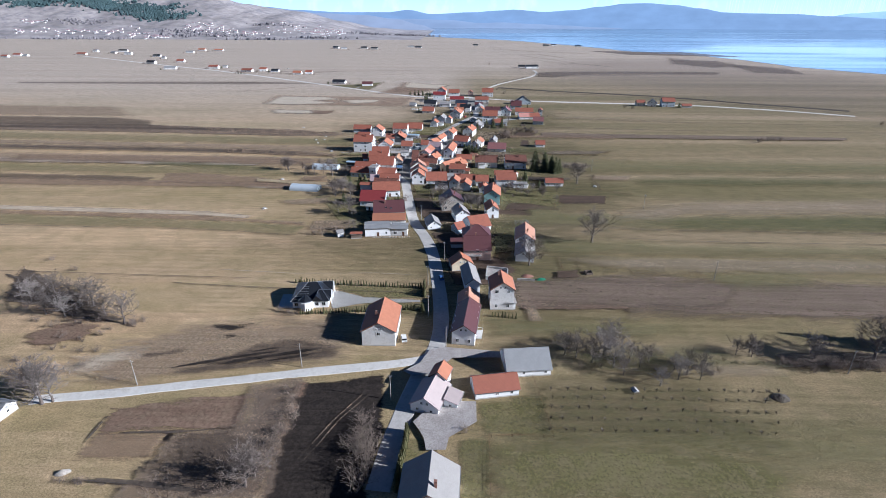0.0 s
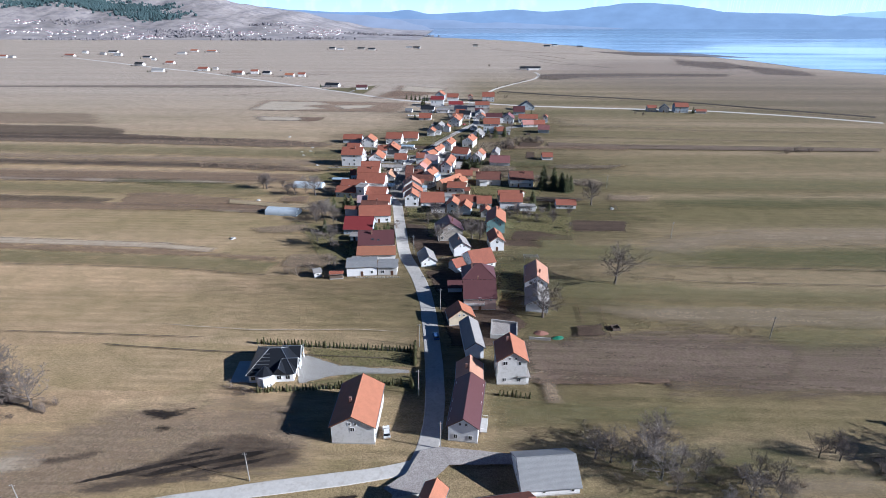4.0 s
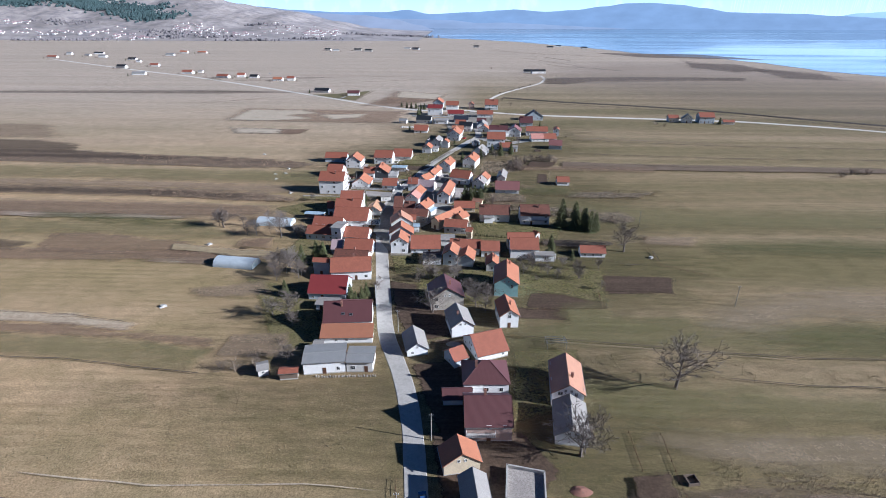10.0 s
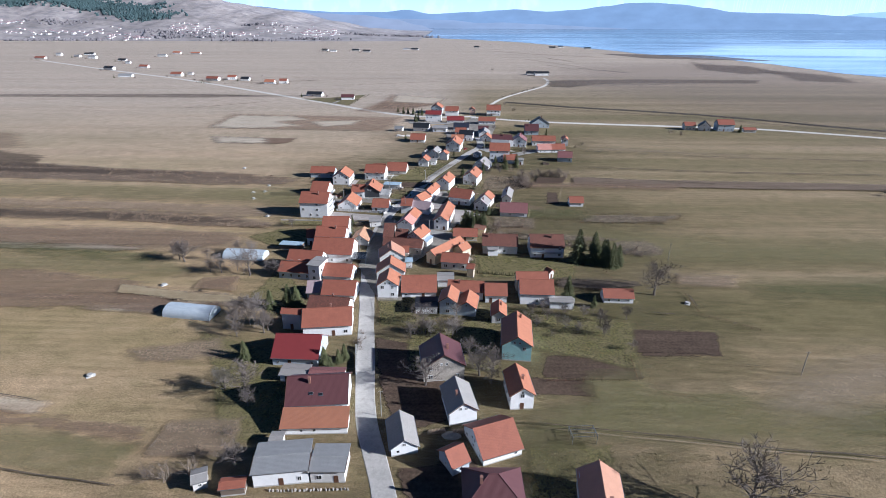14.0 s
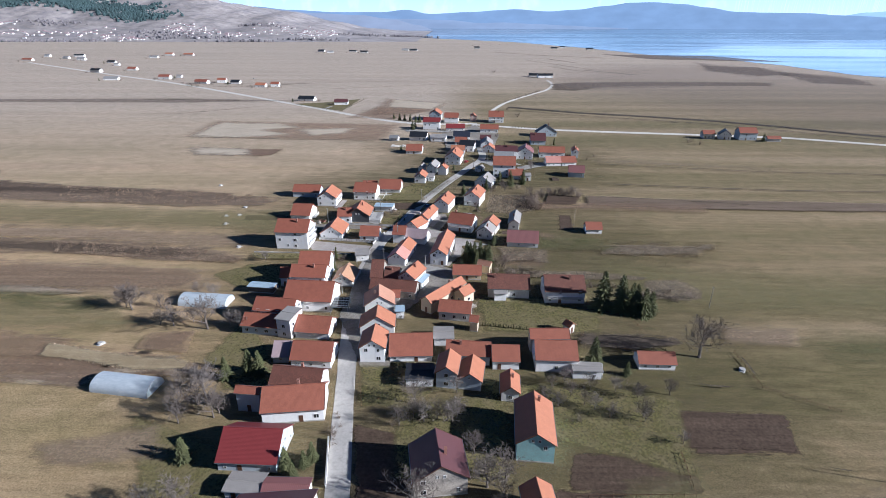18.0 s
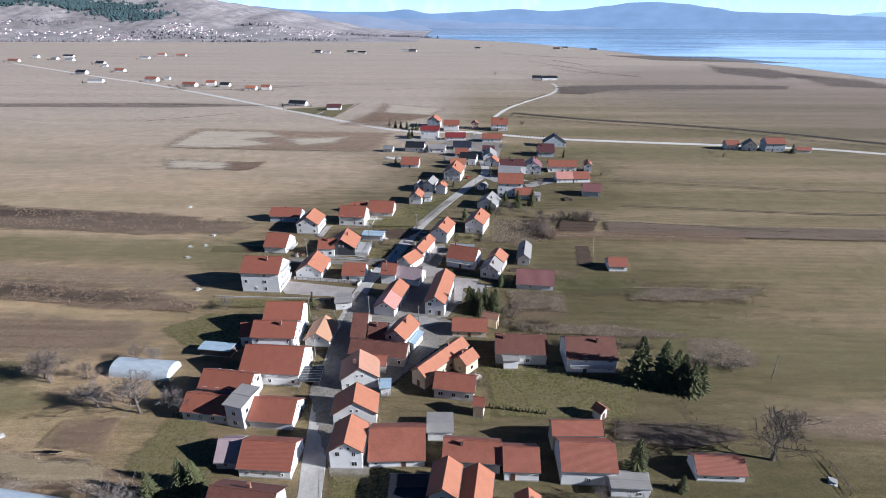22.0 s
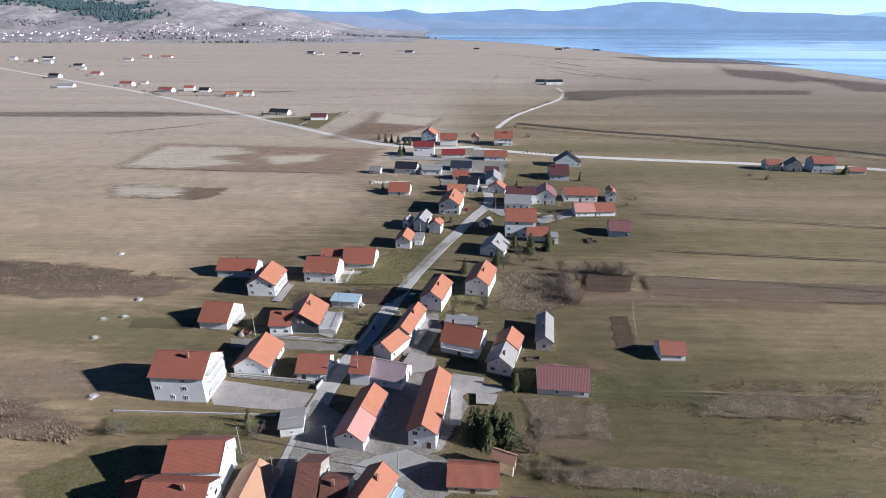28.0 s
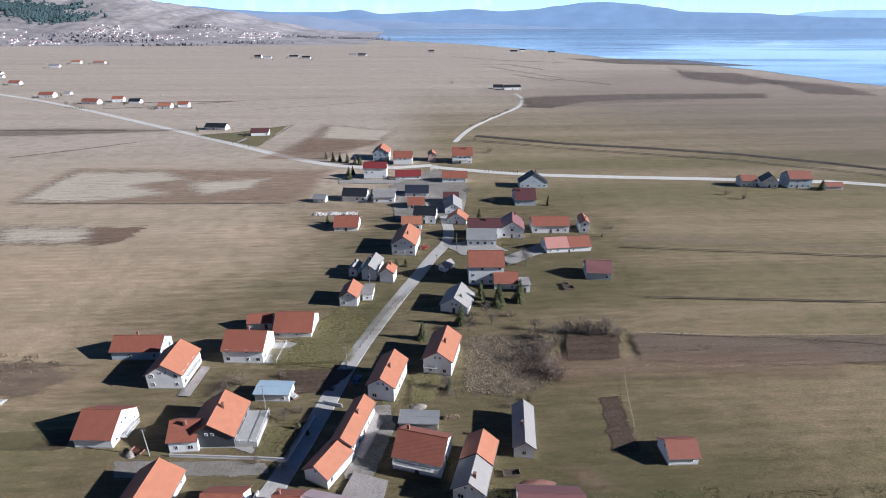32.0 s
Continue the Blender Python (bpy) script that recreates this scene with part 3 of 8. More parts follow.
def field(kind, outline, rim=None):
    field_level[0] += 0.004
    OUTLINES.append((kind, outline))
    # far fields take the copies that have distance haze in their colour
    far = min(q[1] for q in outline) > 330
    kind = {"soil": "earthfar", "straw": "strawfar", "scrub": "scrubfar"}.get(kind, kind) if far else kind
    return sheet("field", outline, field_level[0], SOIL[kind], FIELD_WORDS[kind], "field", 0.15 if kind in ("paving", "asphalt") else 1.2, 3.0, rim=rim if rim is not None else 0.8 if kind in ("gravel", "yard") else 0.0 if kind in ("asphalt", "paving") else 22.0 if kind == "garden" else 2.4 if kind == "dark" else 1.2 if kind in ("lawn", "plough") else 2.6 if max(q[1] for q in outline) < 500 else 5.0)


def road(name, width, line):
    """A strip of asphalt along a smoothed line."""
    pts = [Vector((*q, 0)) for q in line]
    for _ in range(2):
        pts = [pts[0]] + [q for a, b in zip(pts, pts[1:]) for q in (a * 0.75 + b * 0.25, a * 0.25 + b * 0.75)] + [pts[-1]]
    shape, n = Shape(), len(pts)
    z = field_level[0] + 0.3
    field_level[0] += 0.004
    for i, q in enumerate(pts):
        u = (pts[min(i + 1, n - 1)] - pts[max(i - 1, 0)]).normalized()
        s = Vector((u.y, -u.x, 0))
        k = width / 2 + 0.25 * noise.noise((q.x * 0.1, q.y * 0.1, 0))
        for d, dz in ((-k - 0.5, -0.3), (-k, 0.0), (k, 0.0), (k + 0.5, -0.3)):
            shape.v.append(tuple(q + s * d + Vector((0, 0, z + dz - 0.22))))
    for i in range(n - 1):
        for j in range(3):
            shape.f.append((i * 4 + j, i * 4 + j + 1, i * 4 + j + 5, i * 4 + j + 4))
    me = shape.mesh("road")
    if me.polygons[1].normal.z < 0:
        me.flip_normals()
    pale = name in ("west", "east", "north")
    me.materials.append(TRACK if pale else SIDE if name == "side" else ROAD)
    return tagged(new("road", me), "pale limestone gravel country road" if pale else "worn pale grey asphalt village road" if width > 4 else "narrow pale gravel farm track", "road", kind="structure")


water, water_nt, water_b = shader("lake water", 0.1, spec=0.5)
water_b.inputs["Base Color"].default_value = (0.08, 0.15, 0.2, 1)
wv = coords(water_nt, 0.004, 0.02, 1, spread=False)
relief(water_nt, water_b, noise_tex(water_nt, wv, 1.0, 3), 0.008, 1.0)
breeze = noise_tex(water_nt, coords(water_nt, 0.0007, 0.005, 1, spread=False), 1.0, 4, 0.55)
water_nt.links.new(ramp(water_nt, breeze, [(0.46, (0.05, 0.05, 0.05)), (0.6, (0.2, 0.2, 0.2))]), water_b.inputs["Roughness"])
sheet("lake", [(-150, 2850), (60, 2640), (240, 2440), (410, 2071), (517, 1734), (580, 1604), (660, 1520), (700, 1380), (716, 1189), (760, 1080), (800, 1000), (1000, 700),
               (1500, 300), (6500, -500), (6500, 7000), (-1500, 7000), (-1500, 4400), (-600, 4000), (-300, 3300)],
      0.35, water, "wide calm blue lake behind the plain", "lake", 14.0, 60.0)

# the tints of these ranges are painted distance haze
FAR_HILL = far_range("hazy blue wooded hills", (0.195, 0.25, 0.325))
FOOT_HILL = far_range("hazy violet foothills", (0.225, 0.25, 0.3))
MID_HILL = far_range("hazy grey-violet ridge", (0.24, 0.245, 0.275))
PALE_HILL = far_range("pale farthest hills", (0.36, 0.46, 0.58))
# stony slope, its base colour lightened to paint in distance haze
NEAR_HILL = surface("bare stony hillside", (0.4, 0.36, 0.345), rough=1.0, grain=0.025, blotch=0.007, spread=0.55, bump=0.5, dist=8.0, dirt=(0.2, 0.19, 0.215))


def hills(name, crest, y0, y1, y2, material, label, wobble):
    """A range: it climbs from its foot at y0 to its crest at y1 and falls again to y2."""
    shape, cols, n = Shape(), [], 14
    xs = [crest[0][0] + (crest[-1][0] - crest[0][0]) * i / 160 for i in range(161)]
    for x in xs:
        for (xa, za), (xb, zb) in zip(crest, crest[1:]):
            if xa <= x <= xb:
                k = (x - xa) / (xb - xa)
                top = za + (zb - za) * (3 * k * k - 2 * k ** 3)
        for j in range(n + 1):
            k = j / n
            y = y0 + (y1 - y0) * k / 0.75 if k <= 0.75 else y1 + (y2 - y1) * (k - 0.75) / 0.25
            rise = math.sin(min(k / 0.75, 1) * math.pi / 2) ** 1.4 if k <= 0.75 else math.cos((k - 0.75) / 0.25 * math.pi / 2)
            z = top * rise * (1 + wobble * noise.fractal((x * 0.004, y * 0.004, 1.3), 1.0, 2.0, 4) * (1 if k < 0.7 else 0.25)) if 0 < k < 1 else -2
            shape.v.append((x, y, z))
    for i in range(160):
        for j in range(n):
            a = i * (n + 1) + j
            shape.f.append((a, a + n + 1, a + n + 2, a + 1))
    me = shape.mesh(name)
    me.shade_smooth()
    me.materials.append(material)
    return tagged(new(name, me), label, "hills", kind="structure")


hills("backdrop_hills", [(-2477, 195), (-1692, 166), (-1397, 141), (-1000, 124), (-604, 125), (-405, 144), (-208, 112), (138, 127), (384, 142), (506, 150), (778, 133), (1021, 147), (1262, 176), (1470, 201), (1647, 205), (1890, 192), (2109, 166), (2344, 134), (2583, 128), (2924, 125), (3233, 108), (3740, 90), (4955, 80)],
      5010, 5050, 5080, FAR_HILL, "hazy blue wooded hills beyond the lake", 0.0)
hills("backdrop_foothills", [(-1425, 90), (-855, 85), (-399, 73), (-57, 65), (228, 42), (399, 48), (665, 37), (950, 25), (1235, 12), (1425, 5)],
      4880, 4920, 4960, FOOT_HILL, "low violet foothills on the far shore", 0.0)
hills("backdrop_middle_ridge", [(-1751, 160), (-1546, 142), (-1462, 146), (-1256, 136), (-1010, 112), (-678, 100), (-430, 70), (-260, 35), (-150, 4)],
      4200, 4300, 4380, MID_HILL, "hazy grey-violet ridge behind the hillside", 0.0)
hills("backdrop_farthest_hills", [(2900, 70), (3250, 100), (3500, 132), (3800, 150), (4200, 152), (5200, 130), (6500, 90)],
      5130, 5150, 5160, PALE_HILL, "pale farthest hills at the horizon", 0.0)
air = Shape()
for x, y in ((-7500, 4300), (-5600, 5000), (-2500, 5400), (2500, 5420), (5200, 5230), (7500, 4500)):
    air.v += [(x, y, -60), (x, y, 1500)]
air.f = [(2 * i, 2 * i + 2, 2 * i + 3, 2 * i + 1) for i in range(5)]
tagged(part("backdrop_sky", air, HORIZON), "pale blue winter sky with thin streaked cloud", "sky", kind="structure")
hills("hillside", [(-4600, 330), (-2738, 239), (-2222, 234), (-1717, 186), (-1563, 181), (-1375, 175), (-1240, 157), (-1139, 138), (-969, 120), (-697, 64), (-526, 27), (-284, 6), (-150, 1)],
      2350, 3500, 4300, NEAR_HILL, "bare stony hillside above the plain", 0.22)

def verge(kind, width, line):
    """A thin uneven strip of another growth along a field edge."""
    pts = [Vector((*q, 0)) for q in line]
    fine = []
    for a, b in zip(pts, pts[1:]):
        n = max(1, int((b - a).length / 3))
        fine += [a.lerp(b, i / n) for i in range(n)]
    fine.append(pts[-1])
    side = Vector(((pts[-1] - pts[0]).y, -(pts[-1] - pts[0]).x, 0)).normalized()
    field_level[0] += 0.004
    strip, levels = Shape(), []
    for i, q in enumerate(fine):
        k = width * 0.75 * (1 + 0.5 * noise.noise((q.x * 0.12, q.y * 0.12, 2.0)))
        sway = side * 0.5 * noise.noise((q.x * 0.06, q.y * 0.06, 7.0))
        end = min(1.0, i / 3, (len(fine) - 1 - i) / 3)
        for d, level in ((-1, 0), (-0.4, 1), (0.4, 1), (1, 0)):
            strip.v.append(tuple(q + side * k * d + sway + Vector((0, 0, field_level[0]))))
            levels.append(level * end)
    strip.f = [(i * 4 + j, i * 4 + j + 1, i * 4 + j + 5, i * 4 + j + 4) for i in range(len(fine) - 1) for j in range(3)]
    me = strip.mesh("verge")
    if me.polygons[0].normal.z < 0:
        me.flip_normals()
    me.attributes.new("inner", "FLOAT", "POINT").data.foreach_set("value", levels)
    me.materials.append(SOIL[kind])
    return tagged(new("verge", me), "narrow uneven grassy field margin", "verge", kind="structure")


def bank(width, line):
    """A low earth embankment with a track on top."""
    pts = [Vector((*q, 0)) for q in line]
    u = (pts[-1] - pts[0]).normalized()
    side = Vector((u.y, -u.x, 0))
    s, n = Shape(), 0
    prof = ((-width, 0.0), (-width * 0.45, 0.9), (-width * 0.3, 1.0), (width * 0.3, 1.0), (width * 0.45, 0.9), (width * 1.3, 0.0))
    for a, b in zip(pts, pts[1:] + [None]):
        m = 1 if b is None else max(1, int((b - a).length / 6))
        for i in range(m):
            q = a if b is None else a.lerp(b, i / m)
            for d, z in prof:
                w = noise.noise((q.x * 0.2, q.y * 0.2, d)) * 0.7
                s.v.append(tuple(q + side * (d + w) + Vector((0, 0, z))))
            n += 1
    for i in range(n - 1):
        for j in range(5):
            s.f.append((i * 6 + j, i * 6 + j + 1, i * 6 + j + 7, i * 6 + j + 6))
    me = s.mesh("embankment")
    if me.polygons[2].normal.z < 0:
        me.flip_normals()
    me.materials.append(EARTH)
    return tagged(new("embankment", me), "long dark overgrown earth embankment", "embankment", kind="structure")


field("garden", [(-37, 150), (-10, 185), (-67, 220), (-67, 255), (-64, 290), (-72, 325), (-83, 360), (-82, 395), (-88, 430), (-95, 465), (-95, 500), (-33, 535), (-41, 570), (-61, 605), (86, 605), (107, 570), (97, 535), (97, 500), (30, 465), (85, 430), (99, 395), (72, 360), (92, 325), (92, 290), (52, 255), (63, 220), (45, 185), (38, 150)])
road("main", 5.1, [(-15.7, 83.6), (-14.5, 95.1), (-13.1, 103.6), (-10.7, 115.6), (-8.0, 128.4), (-4.1, 138.7), (-3.1, 157.4), (-6.3, 193.1), (-8.4, 209.8), (-11.7, 225.2), (-15.6, 237.2), (-20.4, 251.1), (-24.5, 281.0), (-26.2, 291.7), (-28.4, 308.3), (-30.7, 323.6), (-32.4, 338.9), (-33.2, 357.2), (-34.3, 374.6), (-32.5, 392.5), (-30.4, 406.5), (-26.7, 417.5), (-22.9, 429.9), (-18.8, 446.3), (-14.0, 465.7), (-8.2, 482.0), (0.4, 504.8), (6.9, 520.3), (14.0, 539.4), (21.9, 555.0), (24.3, 573.0), (20.0, 623.1), (21.0, 658.2), (21.7, 698.1)])
road("side", 3.5, [(-112.6, 111.1), (-106.3, 112.2), (-93.1, 114.2), (-73.3, 118.5), (-59.5, 121.2), (-45.2, 124.4), (-30.4, 127.1), (-17.9, 129.4), (-9.5, 131.6), (-5.5, 133.5)])
road("west", 6.5, [(20.8, 696.6), (-9.4, 690.6), (-37.5, 695.2), (-63.2, 707.7), (-102.9, 739.3), (-150.6, 782.1), (-198.3, 822.5), (-291.5, 902.9), (-386.8, 982.3), (-473.7, 1050.8), (-546.1, 1096.8), (-921.3, 1376.1)])
road("east", 6.5, [(20.6, 691.9), (60.8, 676.3), (90.3, 667.6), (130.9, 661.1), (182.0, 654.2), (217.9, 649.5), (262.8, 641.8), (280.1, 641.4), (331.1, 621.9), (373.3, 603.5), (397.9, 588.4), (423.1, 574.1)])
road("north", 4.2, [(43.2, 771.3), (61.5, 829.3), (99.6, 898.9), (135.1, 954.6), (153.1, 1023.2), (151.9, 1072.2)])
field("yard", [(-68.0, 426.6), (-31.1, 423.8), (-28.9, 419.9), (-65.1, 420.8)])
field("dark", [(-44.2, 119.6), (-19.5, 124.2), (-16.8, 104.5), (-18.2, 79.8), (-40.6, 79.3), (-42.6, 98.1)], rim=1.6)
field("plough", [(62.0, 292.5), (87.3, 290.9), (84.4, 279.9), (59.8, 279.2)])
field("plough", [(30.8, 278.5), (58.0, 279.2), (56.9, 267.1), (27.5, 267.7)])
field("plough", [(25.0, 268.5), (42.5, 266.7), (41.8, 259.9), (24.0, 260.7)])
field("olive", [(19.3, 247.2), (32.0, 246.9), (28.6, 228.8), (18.2, 230.3)])
field("lawn", [(-23.6, 326.1), (-7.4, 324.0), (-10.3, 297.0), (-22.2, 296.7)])
field("lawn", [(-81.5, 379.9), (-66.9, 378.8), (-62.6, 360.2), (-79.6, 359.7), (-93.2, 369.6)])
field("paving", [(-64.5, 402.1), (-60.9, 404.9), (-46.8, 402.2), (-34.5, 399.8), (-36.0, 392.6), (-49.4, 393.7), (-59.5, 394.8)])
field("plough", [(-104.6, 437.9), (-83.8, 438.4), (-80.9, 430.7), (-103.8, 431.1)])
field("plough", [(57.0, 442.3), (62.8, 442.4), (60.8, 421.7), (53.4, 421.5)])
field("soil", [(23.5, 385.7), (39.9, 386.1), (38.8, 380.9), (24.1, 380.5)])
field("lawn", [(13.0, 355.1), (39.2, 353.6), (42.7, 340.1), (16.1, 341.3), (9.5, 344.8)])
field("scrubpale", [(22.8, 476.3), (48.5, 474.8), (46.5, 448.6), (31.4, 443.3), (18.9, 446.5)])
field("scrub", [(55.4, 471.7), (73.2, 470.6), (70.1, 459.7), (52.3, 460.8)])
field("lawn", [(-10.9, 458.8), (4.5, 456.5), (-0.3, 440.5), (-1.7, 437.3)])
field("lawn", [(-37.8, 473.9), (-15.8, 474.3), (-17.9, 460.6), (-36.7, 461.2)])
field("plough", [(-36.5, 460.3), (-13.4, 458.9), (-18.3, 449.9), (-32.3, 448.3)])
field("lawn", [(-33.8, 435.0), (-24.1, 437.6), (-26.2, 425.8), (-34.4, 426.3)])
field("gravel", [(45.5, 537.6), (71.7, 555.5), (71.8, 545.4), (56.4, 535.1), (46.5, 528.8)])
field("gravel", [(18.7, 553.8), (40.6, 557.3), (49.1, 543.6), (28.0, 540.4)])
field("lawn", [(7.7, 112.6), (25.2, 116.5), (25.1, 101.6), (8.9, 101.6)])
field("lawn", [(-11.3, 99.7), (-3.6, 98.1), (-12.2, 88.3)])
field("lawn", [(2.6, 99.1), (9.6, 99.3), (8.6, 82.4), (2.4, 82.3)])
field("plough", [(56.7, 294.1), (88.4, 293.5), (84.2, 280.2), (56.6, 280.8)])
field("gravel", [(-43.8, 175.0), (-32.0, 169.8), (-11.3, 168.6), (-11.1, 166.7), (-31.8, 165.7), (-42.0, 161.6), (-45.1, 172.8)])
field("lawn", [(-44.1, 178.5), (-10.5, 177.4), (-11.3, 169.2), (-31.3, 170.2), (-43.2, 175.5)])
field("lawn", [(-39.2, 161.6), (-27.5, 165.8), (-10.4, 166.2), (-10.6, 160.4), (-31.8, 159.9)])
# a farmyard in shadow: the plough colour paints its shade
field("plough", [(-3.6, 205.9), (19.1, 206.4), (26.5, 194.4), (16.7, 181.1), (1.0, 180.7)])
field("yard", [(-36.8, 339.5), (-24.5, 311.1), (-15.9, 308.7), (-17.5, 340.0), (8.6, 375.8), (-7.6, 380.6), (-33.4, 397.4)])
field("lawn", [(-24.5, 311.1), (-11.2, 311.4), (0.6, 301.5), (-12.8, 294.3), (-21.7, 294.0)])
field("plough", [(-22.3, 286.8), (-0.2, 281.7), (1.9, 250.3), (-10.8, 244.8), (-17.4, 261.1)])
field("plough", [(-10.1, 233.7), (7.0, 237.7), (18.3, 215.6), (6.1, 204.6), (-0.2, 202.0)])
field("lawn", [(-72.0, 312.8), (-67.8, 338.8), (-51.8, 313.3), (-49.3, 300.3), (-60.2, 300.1)])
field("lawn", [(-12.8, 294.3), (17.5, 299.5), (14.8, 270.8), (-10.3, 270.2)])
field("lawn", [(12.2, 349.6), (53.1, 345.5), (50.3, 331.8), (14.0, 330.9)])
field("lawn", [(6.0, 307.1), (62.8, 299.5), (57.1, 272.5), (29.0, 282.4)])
field("lawn", [(20.7, 241.7), (40.3, 242.2), (35.3, 216.0), (17.8, 210.1)])
field("lawn", [(-79.6, 289.4), (-48.7, 276.4), (-39.8, 244.6), (-53.0, 240.0), (-67.8, 269.7)])
field("scrub", [(-177.5, 193.0), (-136.5, 169.9), (-108.6, 150.8), (-117.0, 148.8), (-146.3, 157.3), (-164.4, 164.8)])
field("green", [(-14.7, 507.1), (-1.5, 501.9), (-8.7, 478.9), (-19.7, 476.2)])
field("lawn", [(-20.7, 497.9), (-10.1, 486.4), (-14.1, 475.5), (-31.8, 465.3), (-40.5, 465.1), (-31.9, 480.4)])
field("scrub", [(-672.3, 831.5), (-321.0, 851.9), (-176.4, 837.5), (-316.2, 815.0), (-655.8, 810.1)])
field("burnt", [(149.8, 1023.8), (183.7, 1040.0), (304.2, 1061.1), (503.2, 1056.2), (474.1, 1010.1), (282.6, 1004.1), (217.6, 985.0), (171.3, 943.4), (138.6, 948.8)], rim=8)
field("strawdull", [(105.5, 557.1), (135.0, 556.8), (224.3, 536.5), (222.2, 534.0), (104.8, 551.5)])
field("soil", [(-83.7, 793.0), (-23.1, 778.0), (-57.0, 716.1), (-105.6, 722.5)])
field("green", [(-40.5, 465.1), (-32.9, 472.6), (-47.0, 455.9)])
field("gravel", [(-40.2, 428.9), (-37.8, 442.0), (-34.6, 441.7), (-34.9, 426.4)])
field("gravel", [(-39.8, 465.1), (-36.7, 475.0), (-33.2, 474.1), (-37.6, 463.8)])
field("gravel", [(-62.2, 449.7), (-59.5, 459.1), (-57.6, 457.9), (-58.5, 448.9)])
field("yard", [(-21.7, 401.8), (-8.6, 415.0), (3.1, 404.7), (7.6, 395.5), (0.5, 379.7), (-9.6, 374.4), (-16.8, 379.3)])
field("gravel", [(1.6, 402.3), (12.3, 400.2), (18.7, 402.6), (11.1, 406.2), (3.1, 405.7)])
field("gravel", [(-21.1, 375.0), (-7.6, 380.6), (-0.5, 376.6), (-11.5, 369.2)])
field("yard", [(-9.6, 442.2), (-1.8, 441.8), (-0.1, 433.0), (-5.0, 416.8), (-11.5, 417.2)])
field("lawn", [(18.0, 412.8), (27.7, 411.7), (24.6, 400.4), (20.2, 402.7)])
field("gravel", [(-41.8, 664.3), (0.8, 659.3), (0.8, 651.7), (-40.7, 655.3)])
field("yard", [(22.3, 685.8), (41.7, 644.5), (33.2, 593.2), (-3.3, 586.7), (-8.0, 647.3)])
verge("scrub", 1.5, [(-159.7, 178.3), (-174.3, 182.7), (-182.7, 187.6)])
verge("scrub", 2.0, [(-374.6, 842.5), (-249.4, 835.6)])
verge("scrub", 2.5, [(-349.5, 967.1), (-284.7, 982.4), (-200.1, 1025.5)])
verge("straw", 2, [(-163.2, 823.1), (-108.1, 855.6), (-121.2, 759.5)])
verge("scrub", 1.5, [(-180.8, 945.7), (-17.2, 1014.0)])
field("soilpink", [(-88.5, 107.6), (-55.3, 115.1), (-53.0, 102.3), (-87.1, 99.3)])
field("soil", [(-87.0, 98.8), (-69.4, 99.6), (-69.1, 91.0), (-87.6, 90.6)])
field("soilpink", [(-42.4, 121.0), (-40.3, 120.6), (-41.2, 104.7), (-40.6, 91.8), (-43.0, 91.8), (-42.9, 106.5)])
verge("scrub", 0.9, [(-88.8, 110.3), (-88.2, 90.4)])
verge("scrub", 0.9, [(-54.9, 115.7), (-53.5, 102.3)])
verge("scrub", 0.8, [(-87.0, 99.1), (-69.0, 99.9), (-52.9, 102.2)])
verge("scrub", 0.8, [(-69.0, 99.9), (-69.0, 90.9)])
verge("soilpale", 0.35, [(-22.5, 118.9), (-29.9, 105.0), (-35.5, 92.1)])
verge("soilpale", 0.35, [(-21.1, 117.8), (-28.1, 105.9), (-34.0, 91.7)])
verge("straw", 1.4, [(-104.0, 121.5), (-90.4, 119.4)])
field("scrub", [(-53.9, 116.6), (-44.1, 120.5), (-46.5, 102.0), (-48.3, 91.7), (-59.8, 91.4), (-57.5, 94.4), (-50.7, 99.4)])
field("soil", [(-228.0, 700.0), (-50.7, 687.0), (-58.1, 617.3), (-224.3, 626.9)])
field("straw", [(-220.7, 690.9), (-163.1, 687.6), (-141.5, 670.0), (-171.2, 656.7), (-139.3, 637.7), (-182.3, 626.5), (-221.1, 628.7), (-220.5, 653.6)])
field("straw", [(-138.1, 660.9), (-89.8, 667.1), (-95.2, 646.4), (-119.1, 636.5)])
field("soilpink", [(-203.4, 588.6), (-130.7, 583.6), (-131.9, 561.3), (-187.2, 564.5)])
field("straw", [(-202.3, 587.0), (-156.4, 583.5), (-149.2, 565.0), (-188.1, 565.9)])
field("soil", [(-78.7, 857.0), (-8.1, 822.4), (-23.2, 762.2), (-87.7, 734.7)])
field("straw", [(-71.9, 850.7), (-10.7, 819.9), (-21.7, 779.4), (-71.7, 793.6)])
field("lawn", [(-184.5, 811.7), (-152.9, 822.5), (-113.1, 853.0), (-119.5, 763.5), (-152.0, 786.6)])
verge("gravel", 3, [(-140.9, 773.0), (-136.1, 801.8)])
verge("straw", 1.5, [(-255.3, 1005.9), (-157.1, 1034.3), (-57.8, 1055.1)])
verge("scrub", 1.5, [(-300.5, 732.7), (-258.2, 759.3), (-217.9, 790.3)])
field("shore", [(159.7, 1088.0), (350.8, 1349.3), (570.3, 1363.7), (660.9, 1193.0), (701.3, 961.9), (692.5, 834.4), (459.6, 570.6), (357.6, 667.8), (255.1, 803.6)], rim=60)
field("marsh", [(518.3, 1360.3), (620.3, 1336.3), (610.8, 1201.9), (531.2, 1151.3), (484.0, 1244.1)], rim=14)
field("marsh", [(612.6, 1226.4), (667.8, 1116.7), (636.4, 1021.9), (560.9, 1053.0)], rim=14)
field("shore", [(149.7, 1021.8), (193.0, 1051.3), (334.9, 1040.7), (424.8, 1027.8), (317.4, 988.6), (175.2, 957.6)], rim=6)
verge("scrub", 2.5, [(-230.3, 1018.9), (-211.4, 1020.0)])
